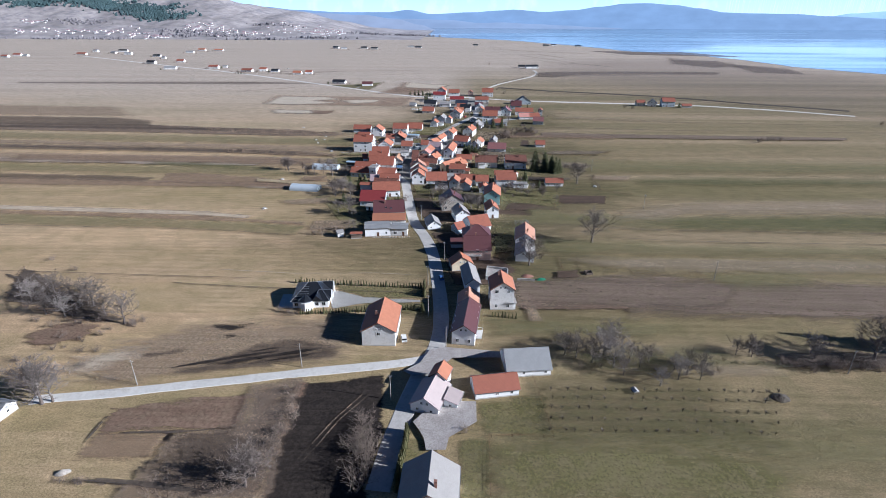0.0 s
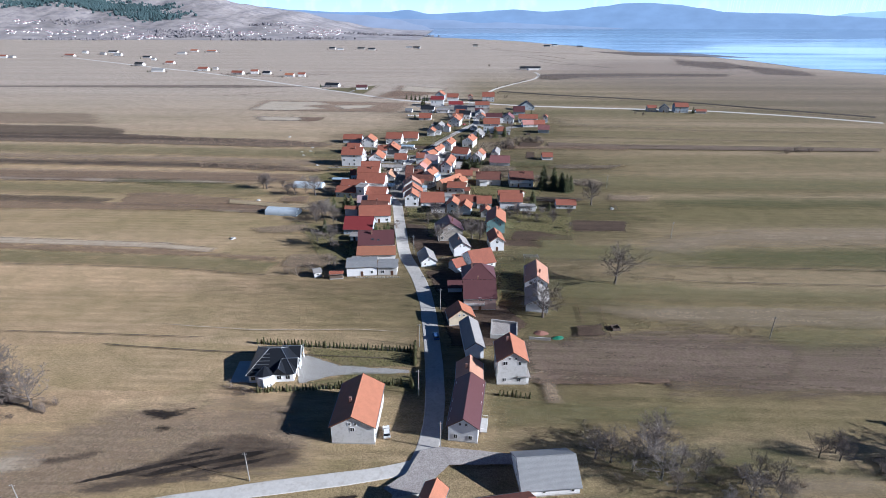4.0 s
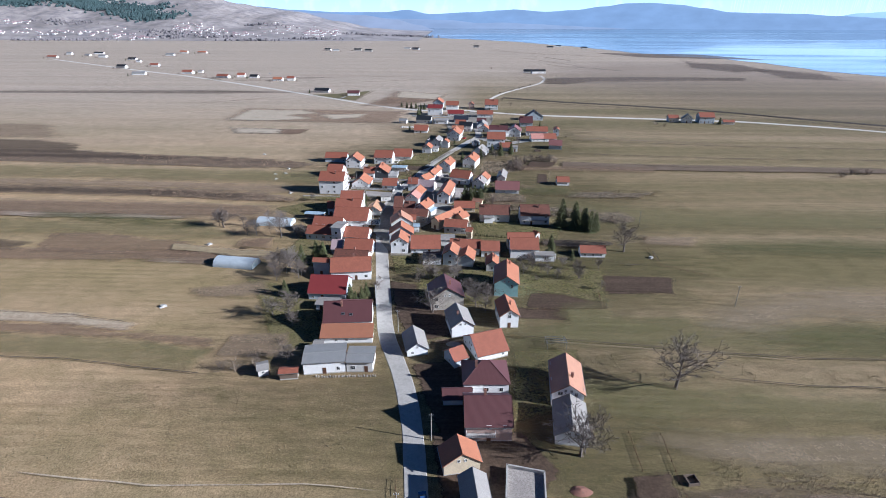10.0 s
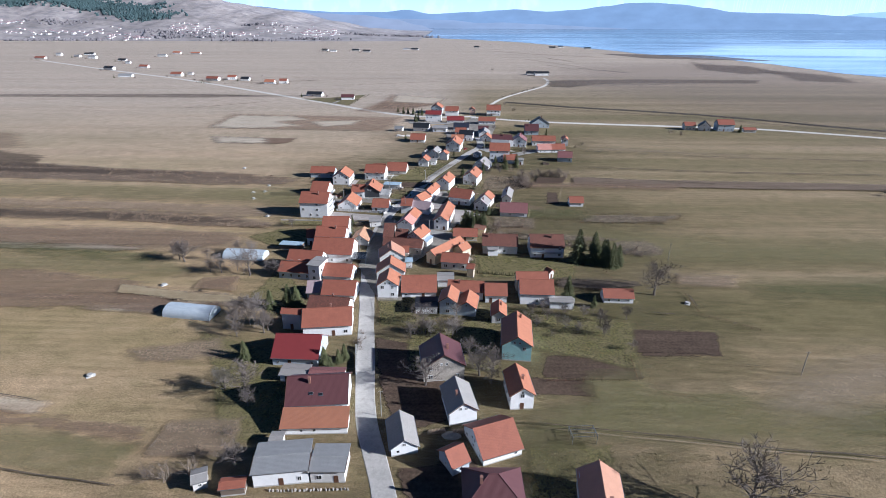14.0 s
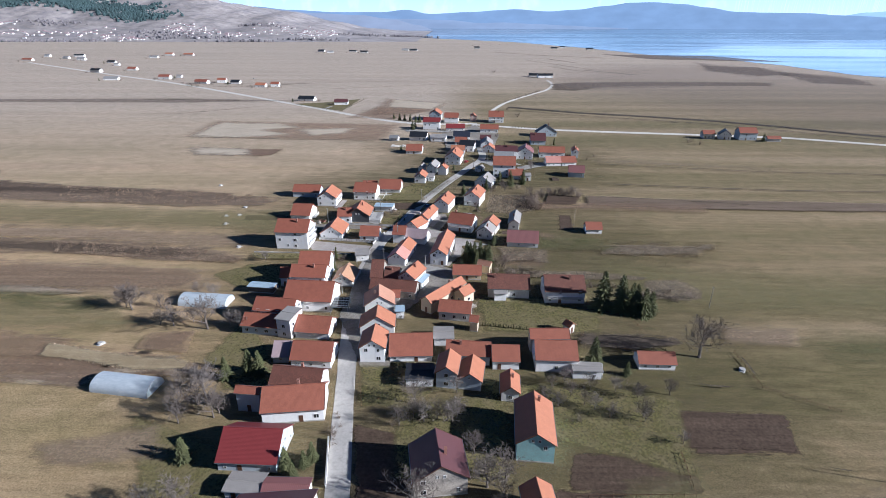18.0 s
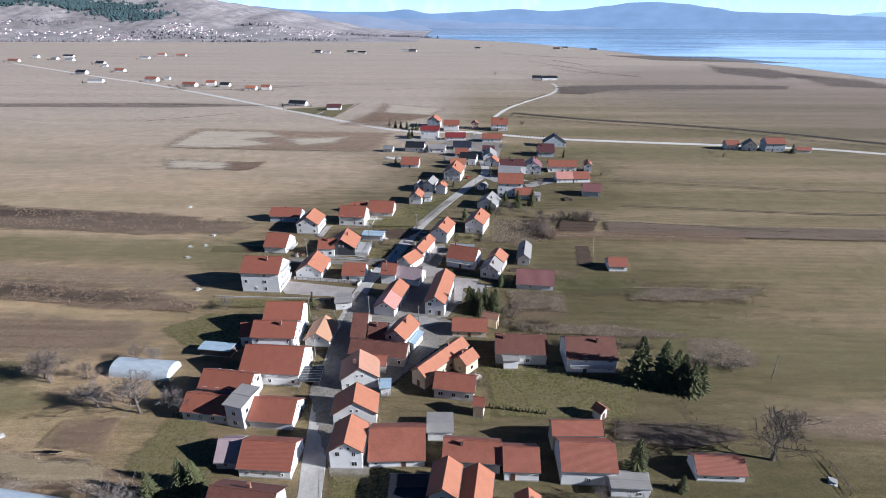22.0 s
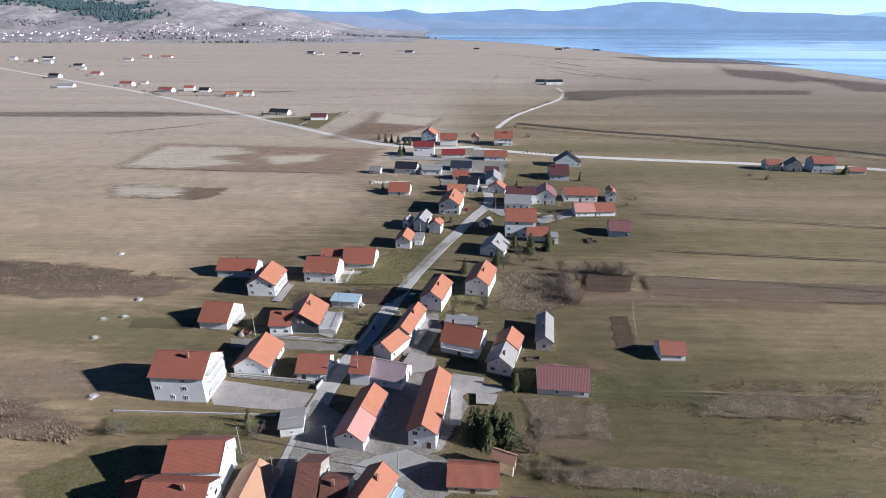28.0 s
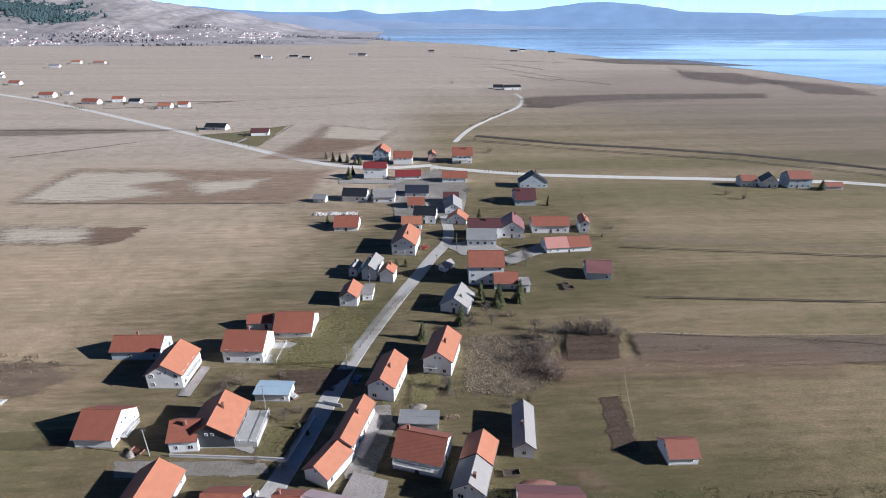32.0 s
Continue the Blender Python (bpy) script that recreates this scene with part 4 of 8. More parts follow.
verge("scrub", 3, [(-352.4, 1012.3), (-286.8, 1015.9), (-206.7, 1020.2)])
verge("marsh", 6, [(114.1, 1795.1), (245.1, 1649.3), (380.5, 1569.6)])
verge("marsh", 6, [(111.5, 1529.1), (228.1, 1537.5), (274.7, 1409.5)])
verge("marsh", 5, [(243.8, 1255.7), (290.1, 1206.9), (321.8, 1161.4)])
field("marsh", [(399.8, 1714.8), (669.2, 1665.7), (761.9, 1471.2), (479.7, 1541.5)])
field("shore", [(543.1, 1454.4), (589.1, 1282.9), (623.7, 1153.5), (552.3, 1172.3), (503.5, 1258.8)])
field("shore", [(611.4, 1235.5), (677.5, 1150.8), (650.8, 1052.4), (568.4, 1100.3)])
verge("scrub", 6, [(526.3, 1392.9), (552.7, 1220.9), (640.0, 1138.0)])
verge("scrub", 3, [(193.6, 1331.8), (246.2, 1211.1)])
verge("scrub", 3, [(169.3, 1498.3), (271.6, 1252.1)])
verge("scrub", 1, [(-222.3, 625.8), (-58.6, 616.4)])
field("paving", [(-61.0, 449.3), (-59.6, 463.1), (-56.7, 462.4), (-58.0, 449.1)])
field("gravel", [(-10.1, 427.3), (-9.4, 440.0), (-5.7, 439.7), (-6.1, 427.0)])
field("paving", [(-18.4, 642.0), (-3.3, 641.1), (-3.8, 614.2), (-18.0, 615.0)])
field("scrubpale", [(22.5, 399.2), (44.2, 398.0), (41.6, 384.0), (22.8, 384.7)])
field("plough", [(23.4, 390.5), (37.1, 390.2), (36.2, 385.1), (22.9, 385.7)])
verge("scrub", 0.8, [(60.6, 173.3), (63.0, 162.2)])
field("scrub", [(-55.4, 99.6), (-44.4, 114.7), (-40.3, 96.2), (-40.7, 81.2), (-56.5, 80.8), (-54.4, 90.6)])
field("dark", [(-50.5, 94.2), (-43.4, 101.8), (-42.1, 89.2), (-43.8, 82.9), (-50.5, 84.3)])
field("soilpale", [(24.8, 174.3), (27.3, 173.9), (29.8, 156.4), (26.6, 156.4)])
verge("scrub", 0.8, [(36.3, 413.8), (56.0, 403.4)])
field("soil", [(37.3, 418.9), (46.8, 416.2), (57.5, 403.5), (52.1, 401.0)])
verge("scrub", 0.4, [(-114.0, 179.6), (-75.2, 176.1), (-12.6, 173.4)])
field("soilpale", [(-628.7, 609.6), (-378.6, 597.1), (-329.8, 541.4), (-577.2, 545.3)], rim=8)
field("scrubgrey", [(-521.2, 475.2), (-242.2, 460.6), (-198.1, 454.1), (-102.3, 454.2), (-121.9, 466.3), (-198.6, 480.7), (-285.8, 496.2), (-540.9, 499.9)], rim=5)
field("burnt", [(-571.8, 538.6), (-337.8, 531.9), (-294.0, 516.1), (-285.8, 496.2), (-212.1, 482.1), (-151.0, 478.9), (-96.7, 463.9), (-145.0, 462.2), (-204.4, 466.8), (-274.0, 478.1), (-532.2, 489.0)], rim=5)
field("scrubgrey", [(-447.4, 493.7), (-205.8, 484.0), (-143.2, 474.0), (-93.4, 463.5), (-101.6, 453.2), (-140.4, 449.7), (-187.0, 455.0), (-427.0, 468.3)], rim=3)
field("burnt", [(-443.4, 488.7), (-223.5, 481.5), (-176.0, 476.9), (-192.2, 472.6), (-225.9, 471.7), (-435.7, 479.1)], rim=2.5)
field("olive", [(-418.3, 457.4), (-152.4, 445.4), (-86.9, 443.3), (-83.2, 415.9), (-151.7, 420.5), (-397.8, 431.7)], rim=6)
field("soilpale", [(-410.5, 428.0), (-161.5, 415.8), (-95.3, 408.4), (-86.6, 398.5), (-113.2, 395.2), (-152.1, 401.2), (-399.9, 415.6)], rim=4)
field("scrubgrey", [(-403.2, 413.7), (-152.8, 402.3), (-103.3, 393.8), (-84.0, 385.8), (-89.3, 382.4), (-117.4, 381.7), (-149.4, 386.6), (-388.8, 397.4)], rim=3)
field("burnt", [(-399.7, 409.7), (-162.7, 399.3), (-115.9, 391.5), (-100.1, 386.9), (-118.7, 384.0), (-155.8, 389.4), (-392.5, 401.5)], rim=4)
field("soilpale", [(-373.2, 384.6), (-143.7, 378.2), (-101.5, 371.8), (-92.5, 365.8), (-94.7, 358.0), (-110.7, 352.2), (-130.2, 352.8), (-354.0, 362.3)], rim=5)
field("fallow", [(-360.5, 369.9), (-133.2, 357.1), (-137.0, 351.6), (-349.4, 357.0)], rim=4)
field("olive", [(-348.7, 351.9), (-131.4, 346.6), (-112.3, 340.0), (-98.7, 332.1), (-112.6, 327.7), (-333.2, 334.3)], rim=5)
field("green", [(-215.2, 363.5), (-164.2, 355.8), (-115.6, 347.7), (-118.4, 340.3), (-157.7, 344.0), (-207.7, 352.8)], rim=4)
field("soil", [(-187.6, 332.0), (-165.5, 332.7), (-133.9, 325.4), (-103.4, 317.2), (-59.2, 308.1), (-97.6, 302.7), (-124.3, 306.2), (-181.1, 311.0)], rim=3)
field("burnt", [(-423.3, 332.2), (-204.1, 324.1), (-187.7, 320.3), (-192.3, 312.0), (-412.7, 319.8)], rim=3)
field("strawpale", [(-136.8, 305.9), (-115.7, 304.0), (-99.3, 306.9), (-83.5, 312.5), (-80.1, 310.0), (-97.6, 302.7), (-114.0, 300.4)], rim=2)
field("scrubgrey", [(-115.2, 300.4), (-99.8, 308.2), (-99.6, 298.5)], rim=2)
field("strawpale", [(-372.7, 273.4), (-129.6, 258.8), (-103.6, 252.7), (-105.5, 248.8), (-130.0, 253.2), (-366.1, 265.7)], rim=1.5)
field("soil", [(-364.7, 264.1), (-127.5, 252.5), (-105.5, 248.8), (-74.7, 245.3), (-71.6, 239.8), (-103.3, 244.9), (-361.3, 260.1)], rim=2.5)
field("olive", [(-361.3, 260.1), (-102.9, 244.2), (-72.6, 239.1), (-74.3, 228.9), (-95.9, 231.4), (-125.0, 234.5), (-346.5, 242.9)], rim=1.6)
field("soilpale", [(-96.9, 278.2), (-72.1, 284.9), (-64.5, 275.2), (-89.6, 271.7)], rim=2)
field("soilpale", [(-69.4, 247.6), (-50.9, 249.1), (-49.4, 237.0), (-68.9, 235.2)], rim=1)
verge("straw", 0.3, [(-68.6, 247.6), (-69.1, 240.5), (-70.3, 232.0)])
verge("scrub", 0.35, [(-344.6, 240.7), (-115.4, 233.7), (-80.4, 228.7), (-63.9, 226.8)])
verge("scrub", 0.3, [(-372.0, 272.5), (-129.6, 258.8), (-101.9, 253.1)])
verge("strawpale", 0.4, [(-100.3, 191.2), (-65.4, 188.0), (-30.5, 188.9), (-11.6, 187.6)])
verge("scrub", 0.35, [(-293.8, 191.0), (-72.0, 183.1)])
field("soil", [(-93.6, 323.7), (-81.1, 329.2), (-82.7, 320.0), (-90.9, 316.5)], rim=1.2)
field("strawpale", [(-111.9, 314.6), (-87.0, 312.5), (-72.4, 308.2), (-74.3, 305.7), (-97.7, 310.5)], rim=2)
field("soil", [(-312.5, 317.7), (-107.4, 311.6), (-92.4, 307.1), (-96.1, 302.1), (-301.0, 304.0)], rim=3)
field("soilpale", [(-114.8, 125.7), (-100.7, 136.3), (-88.2, 148.3), (-42.8, 152.7), (-33.1, 140.8), (-32.6, 130.2), (-61.8, 127.0), (-95.0, 117.1)], rim=5)
field("burnt", [(-83.2, 122.7), (-72.7, 126.7), (-55.5, 131.7), (-34.2, 138.0), (-32.4, 133.3), (-54.0, 127.2), (-72.7, 123.4)], rim=2)
field("burnt", [(-77.4, 126.6), (-64.8, 134.5), (-60.2, 140.1), (-46.7, 140.5), (-35.9, 138.0), (-47.8, 132.9), (-64.9, 126.9)], rim=2.2)
field("burnt", [(-93.8, 131.7), (-81.5, 134.9), (-82.3, 133.0), (-91.6, 130.7)], rim=1.5)
field("dark", [(-79.1, 147.9), (-70.5, 148.8), (-65.6, 150.2), (-71.7, 145.1), (-68.7, 142.2), (-72.2, 142.1), (-73.4, 146.2)])
field("soilpink", [(-136.6, 141.0), (-131.9, 148.8), (-115.8, 149.2), (-117.5, 138.7), (-130.5, 135.5)], rim=3)
field("strawpale", [(-113.9, 124.5), (-101.6, 134.9), (-96.7, 132.4), (-105.0, 120.8)], rim=4)
field("olive", [(13.5, 154.2), (36.8, 153.2), (72.2, 151.9), (68.3, 146.4), (35.6, 147.0), (14.6, 145.0)], rim=3)
field("earthgrey", [(31.7, 180.6), (43.4, 187.5), (76.0, 189.7), (105.9, 185.2), (337.4, 184.3), (317.0, 157.7), (93.2, 158.9), (62.7, 161.2), (60.5, 173.3)], rim=5)
field("soilpink", [(28.2, 172.8), (60.3, 172.5), (63.6, 163.0), (25.3, 162.3)], rim=1.0)
field("soilpale", [(25.6, 172.3), (28.2, 172.4), (30.8, 154.6), (27.1, 154.5)], rim=1.0)
field("olive", [(102.8, 192.3), (144.0, 196.3), (138.1, 183.5), (105.0, 179.3)], rim=4)
field("strawdull", [(48.9, 204.6), (93.3, 206.9), (343.9, 202.0), (348.1, 198.2), (110.0, 193.9), (71.5, 196.2)], rim=3)
field("olive", [(8.8, 100.8), (48.2, 106.9), (280.6, 110.2), (266.7, 92.3), (8.2, 90.2)], rim=8)
field("strawdull", [(74.9, 130.5), (95.4, 131.0), (96.4, 127.5), (75.6, 125.3)], rim=2)
field("scrub", [(98.7, 136.6), (113.2, 139.1), (300.6, 136.4), (296.7, 131.3), (97.9, 129.9)], rim=1.6)
field("green", [(33.8, 137.1), (75.6, 139.5), (98.6, 131.1), (79.6, 130.6), (41.2, 127.2)], rim=4)
field("olive", [(17.5, 244.8), (42.0, 260.5), (82.0, 259.5), (121.3, 258.6), (333.1, 261.6), (313.8, 236.5), (93.4, 241.6), (57.4, 243.7)], rim=4)
field("green", [(97.6, 250.4), (124.1, 256.7), (339.6, 270.1), (317.5, 241.4), (112.8, 243.8)], rim=6)
field("green", [(114.8, 327.6), (164.4, 333.3), (392.5, 332.0), (381.6, 318.2), (154.1, 315.3), (114.8, 318.1)], rim=6)
field("strawdull", [(85.4, 255.7), (98.8, 270.4), (134.0, 280.5), (360.6, 297.4), (341.3, 272.3), (123.6, 262.6), (98.5, 252.3)], rim=6)
field("olive", [(37.2, 226.4), (69.0, 225.8), (107.9, 221.4), (299.6, 218.0), (295.8, 213.1), (63.5, 211.6), (41.5, 209.9)], rim=4)
field("olive", [(41.5, 268.9), (56.8, 271.1), (56.3, 260.8), (82.0, 259.5), (75.8, 253.5), (38.6, 252.6)], rim=3)
verge("scrub", 0.45, [(16.9, 249.8), (39.5, 247.1), (61.4, 244.5), (82.4, 241.7), (110.3, 239.4), (313.5, 236.2)])
verge("strawdull", 0.4, [(20.5, 247.7), (60.8, 242.8), (109.3, 237.8)])
verge("scrub", 0.4, [(73.1, 229.6), (102.4, 225.8), (303.2, 222.8)])
verge("scrub", 0.35, [(82.1, 276.8), (101.7, 272.3)])
field("earthgrey", [(78.1, 473.4), (114.9, 468.8), (339.1, 460.2), (328.8, 448.7), (124.1, 452.3), (75.9, 457.7)], rim=1.5)
verge("strawdull", 0.6, [(76.6, 473.8), (115.1, 469.2), (338.8, 459.9)])
field("soil", [(40.6, 462.1), (80.2, 460.3), (138.7, 457.6), (135.1, 447.1), (78.1, 449.6), (39.4, 449.8)], rim=3)
field("olive", [(62.3, 383.8), (124.9, 370.9), (417.8, 371.8), (396.4, 344.0), (114.8, 344.7), (59.4, 351.2)], rim=8)
verge("scrub", 1.0, [(96.5, 545.5), (208.2, 527.8), (521.8, 507.1)])
verge("scrub", 1.0, [(87.4, 497.9), (190.6, 487.1), (499.6, 478.3)])
field("scrubpale", [(76.0, 367.9), (89.9, 370.3), (95.5, 360.8), (92.6, 352.7), (72.3, 352.2)], rim=2)
field("scrubpale", [(25.4, 391.0), (40.3, 396.4), (40.3, 386.5), (24.7, 383.8)], rim=1.5)
field("scrubpale", [(26.9, 375.0), (54.0, 375.6), (78.8, 370.0), (75.6, 366.8), (28.3, 369.6)], rim=1.5)
verge("strawdull", 0.8, [(55.7, 402.1), (83.4, 401.7), (117.4, 400.5)])
verge("scrub", 0.5, [(55.3, 400.5), (85.0, 399.7), (116.9, 399.4)])
verge("scrub", 0.6, [(88.9, 324.9), (88.9, 313.4), (88.4, 303.5)])
verge("scrub", 0.7, [(67.5, 305.2), (86.4, 302.5)])
field("soilpale", [(91.4, 334.4), (115.0, 333.8), (110.1, 324.0), (88.7, 325.9)], rim=2)
field("scrubpale", [(75.7, 403.1), (118.4, 403.4), (107.1, 390.8), (66.2, 392.9)], rim=5)
field("green", [(39.2, 410.2), (67.2, 410.6), (74.3, 398.4), (41.9, 397.1)], rim=3)
verge("strawdull", 0.35, [(68.9, 457.1), (65.9, 445.0), (60.1, 421.9)])
field("plough", [(56.3, 473.7), (73.5, 470.9), (69.1, 458.7), (52.3, 458.6)], rim=1)
bank(2.6, [(64.4, 794.9), (137.2, 758.8), (200.1, 739.0), (257.8, 716.2), (307.8, 687.2), (351.6, 657.4), (393.4, 633.4), (438.3, 606.0)])
verge("scrub", 2.0, [(62.8, 774.6), (133.7, 740.5), (250.0, 696.1), (342.0, 640.7), (425.2, 589.4)])
field("paving", [(-11.7, 438.9), (-7.5, 443.3), (-3.4, 435.0), (-7.7, 422.4), (-10.6, 424.7)])
field("paving", [(-12.1, 411.3), (-9.5, 418.9), (-1.4, 415.7), (-2.5, 409.4), (-9.3, 408.3)])
field("paving", [(3.1, 408.6), (12.3, 406.8), (10.9, 402.0), (6.1, 399.2), (5.3, 387.7), (2.6, 387.7)])
field("paving", [(9.6, 400.2), (15.5, 399.8), (14.6, 395.6), (9.4, 395.8)])
field("lawn", [(4.6, 453.8), (12.5, 454.0), (10.5, 442.3), (3.8, 441.0)])
field("lawn", [(-40.9, 471.0), (-14.3, 472.4), (-14.3, 462.1), (-38.2, 461.6)])
field("lawn", [(-85.0, 389.2), (-42.6, 389.0), (-45.3, 384.0), (-81.9, 384.1)])
field("earthgrey", [(24.2, 182.9), (43.2, 184.7), (70.2, 183.4), (109.5, 181.6), (96.5, 164.8), (22.3, 163.1)], rim=3)
field("plough", [(42.1, 192.9), (50.9, 193.5), (50.9, 187.0), (41.7, 186.4)])
field("garden", [(19.6, 246.2), (33.2, 246.5), (28.7, 229.8), (19.5, 229.5)], rim=3)
field("paving", [(14.4, 194.7), (22.6, 192.9), (21.7, 185.0), (13.4, 185.5)])
verge("scrub", 0.5, [(78.2, 472.6), (123.9, 466.9), (168.5, 459.5)])
field("paving", [(-13.8, 125.3), (-9.2, 129.4), (-6.5, 136.3), (-1.4, 137.7), (17.0, 135.6), (15.9, 132.6), (0.6, 132.2), (-3.1, 127.6), (-5.9, 124.0), (-10.6, 123.1)])
field("paving", [(-9.5, 104.5), (-3.8, 112.7), (6.9, 112.7), (6.7, 104.9), (-0.3, 99.3), (-1.0, 95.2), (-5.7, 95.1), (-6.4, 99.1)])
field("lawn", [(11.3, 95.7), (27.8, 97.9), (54.5, 96.8), (76.0, 92.2), (74.8, 81.5), (10.2, 79.9)], rim=4)
field("garden", [(22.8, 121.3), (72.4, 122.6), (73.7, 108.9), (81.0, 101.1), (25.6, 100.7)], rim=6)


field("scrubgrey", [(-55.4, 117.5), (-42.0, 121.5), (-40.5, 99.0), (-38.0, 79.0), (-72.0, 79.5), (-69.0, 90.2), (-68.6, 99.0), (-54.0, 101.6)], rim=1.6)
field("burnt", [(-67.5, 98.3), (-54.5, 100.4), (-49.0, 97.0), (-44.5, 90.0), (-47.0, 82.5), (-58.0, 84.0), (-64.0, 91.0)], rim=2)
field("ruddy", [(-320.0, 377.5), (-160.0, 375.6), (-107.3, 373.0), (-95.6, 367.8), (-100.3, 358.4), (-144.1, 357.3), (-310.0, 361.0)], rim=1.5)
field("reed", [(-124.0, 320.5), (-113.2, 317.9), (-96.0, 314.6), (-75.8, 311.9), (-74.6, 307.6), (-90.9, 306.9), (-108.5, 311.4), (-122.0, 314.0)], rim=1.2)
field("ruddy", [(-95.4, 326.4), (-81.3, 328.2), (-78.6, 316.0), (-94.9, 317.4)], rim=0.8)
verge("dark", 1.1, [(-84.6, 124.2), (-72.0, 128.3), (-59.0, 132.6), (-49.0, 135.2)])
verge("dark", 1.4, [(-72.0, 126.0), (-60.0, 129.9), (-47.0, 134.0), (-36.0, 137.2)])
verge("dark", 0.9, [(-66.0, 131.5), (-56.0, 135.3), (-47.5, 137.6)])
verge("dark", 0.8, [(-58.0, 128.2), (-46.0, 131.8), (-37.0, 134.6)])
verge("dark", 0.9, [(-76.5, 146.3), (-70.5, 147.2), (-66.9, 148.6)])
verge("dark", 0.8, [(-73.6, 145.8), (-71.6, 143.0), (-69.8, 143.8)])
verge("scrub", 1.6, [(-89.1, 85.4), (-78.0, 84.4), (-67.8, 83.7), (-58.0, 82.8), (-48.2, 81.8)])
# dark scrub that paints orchard brush together with the tree shade on it
field("scrub", [(42.2, 330.9), (56.0, 330.4), (73.3, 328.2), (76.6, 322.6), (58.2, 320.3), (41.4, 321.7)], rim=2.5)
# dark strip drawn along the garden fence and wall line
verge("dark", 0.7, [(41.7, 329.2), (60.0, 327.4), (77.1, 323.4)])

# ---- houses ----
def window_shape(w, h):
    """A frame with a cross bar; it stands with its back on the wall, facing -y."""
    s = Shape()
    for x0, z0, x1, z1 in ((-w / 2, 0, w / 2, 0.09), (-w / 2, h - 0.09, w / 2, h), (-w / 2, 0.09, -w / 2 + 0.09, h - 0.09),
                           (w / 2 - 0.09, 0.09, w / 2, h - 0.09), (-0.035, 0.09, 0.035, h - 0.09)):
        s.box(x0, -0.07, z0, x1, 0.01, z1)
    return s


def opening(parent, x, y, z, turn, w, h, kind="window"):
    if kind == "window":
        ob = part("window", shared(("window", w, h), lambda: window_shape(w, h), FRAME), FRAME, parent)
        pane = part("pane", shared(("pane", w, h), lambda: Shape().box(-w / 2 + 0.09, -0.04, 0.09, w / 2 - 0.09, 0.005, h - 0.09), glass_mat), glass_mat, ob)
    else:
        ob = part("door", shared(("door", w, h), lambda: Shape().box(-w / 2, -0.06, 0, w / 2, 0.01, h).box(w / 2 - 0.16, -0.12, h * 0.48, w / 2 - 0.1, -0.06, h * 0.56), BROWN), BROWN, parent)
    ob.matrix_basis = pose(x, y, z, 0, 0, turn)


def wall_side(parent, rng, length, h, place, dense=0.75, door=False):
    """Windows in rows, storey by storey; place(u, z) gives x, y, z, turn for a spot along the wall."""
    floors = max(1, round((h - 0.4) / 2.8))
    n = max(1, int(length / 3.1))
    for f in range(floors):
        for i in range(n):
            if rng.random() > dense:
                continue
            u = (i + 0.5) / n * length - length / 2
            wd = rng.choice((0.9, 1.1, 1.3)) if h > 3.2 else 0.8
            ht = 1.25 if h > 3.2 else 0.8
            if door and f == 0 and i == n // 2 and h > 2.3:
                opening(parent, *place(u, 0.05), 1.0, 2.05, "door")
            else:
                opening(parent, *place(u, f * 2.8 + (1.0 if h > 3.2 else 0.9)), wd, ht)


house_count = [0]


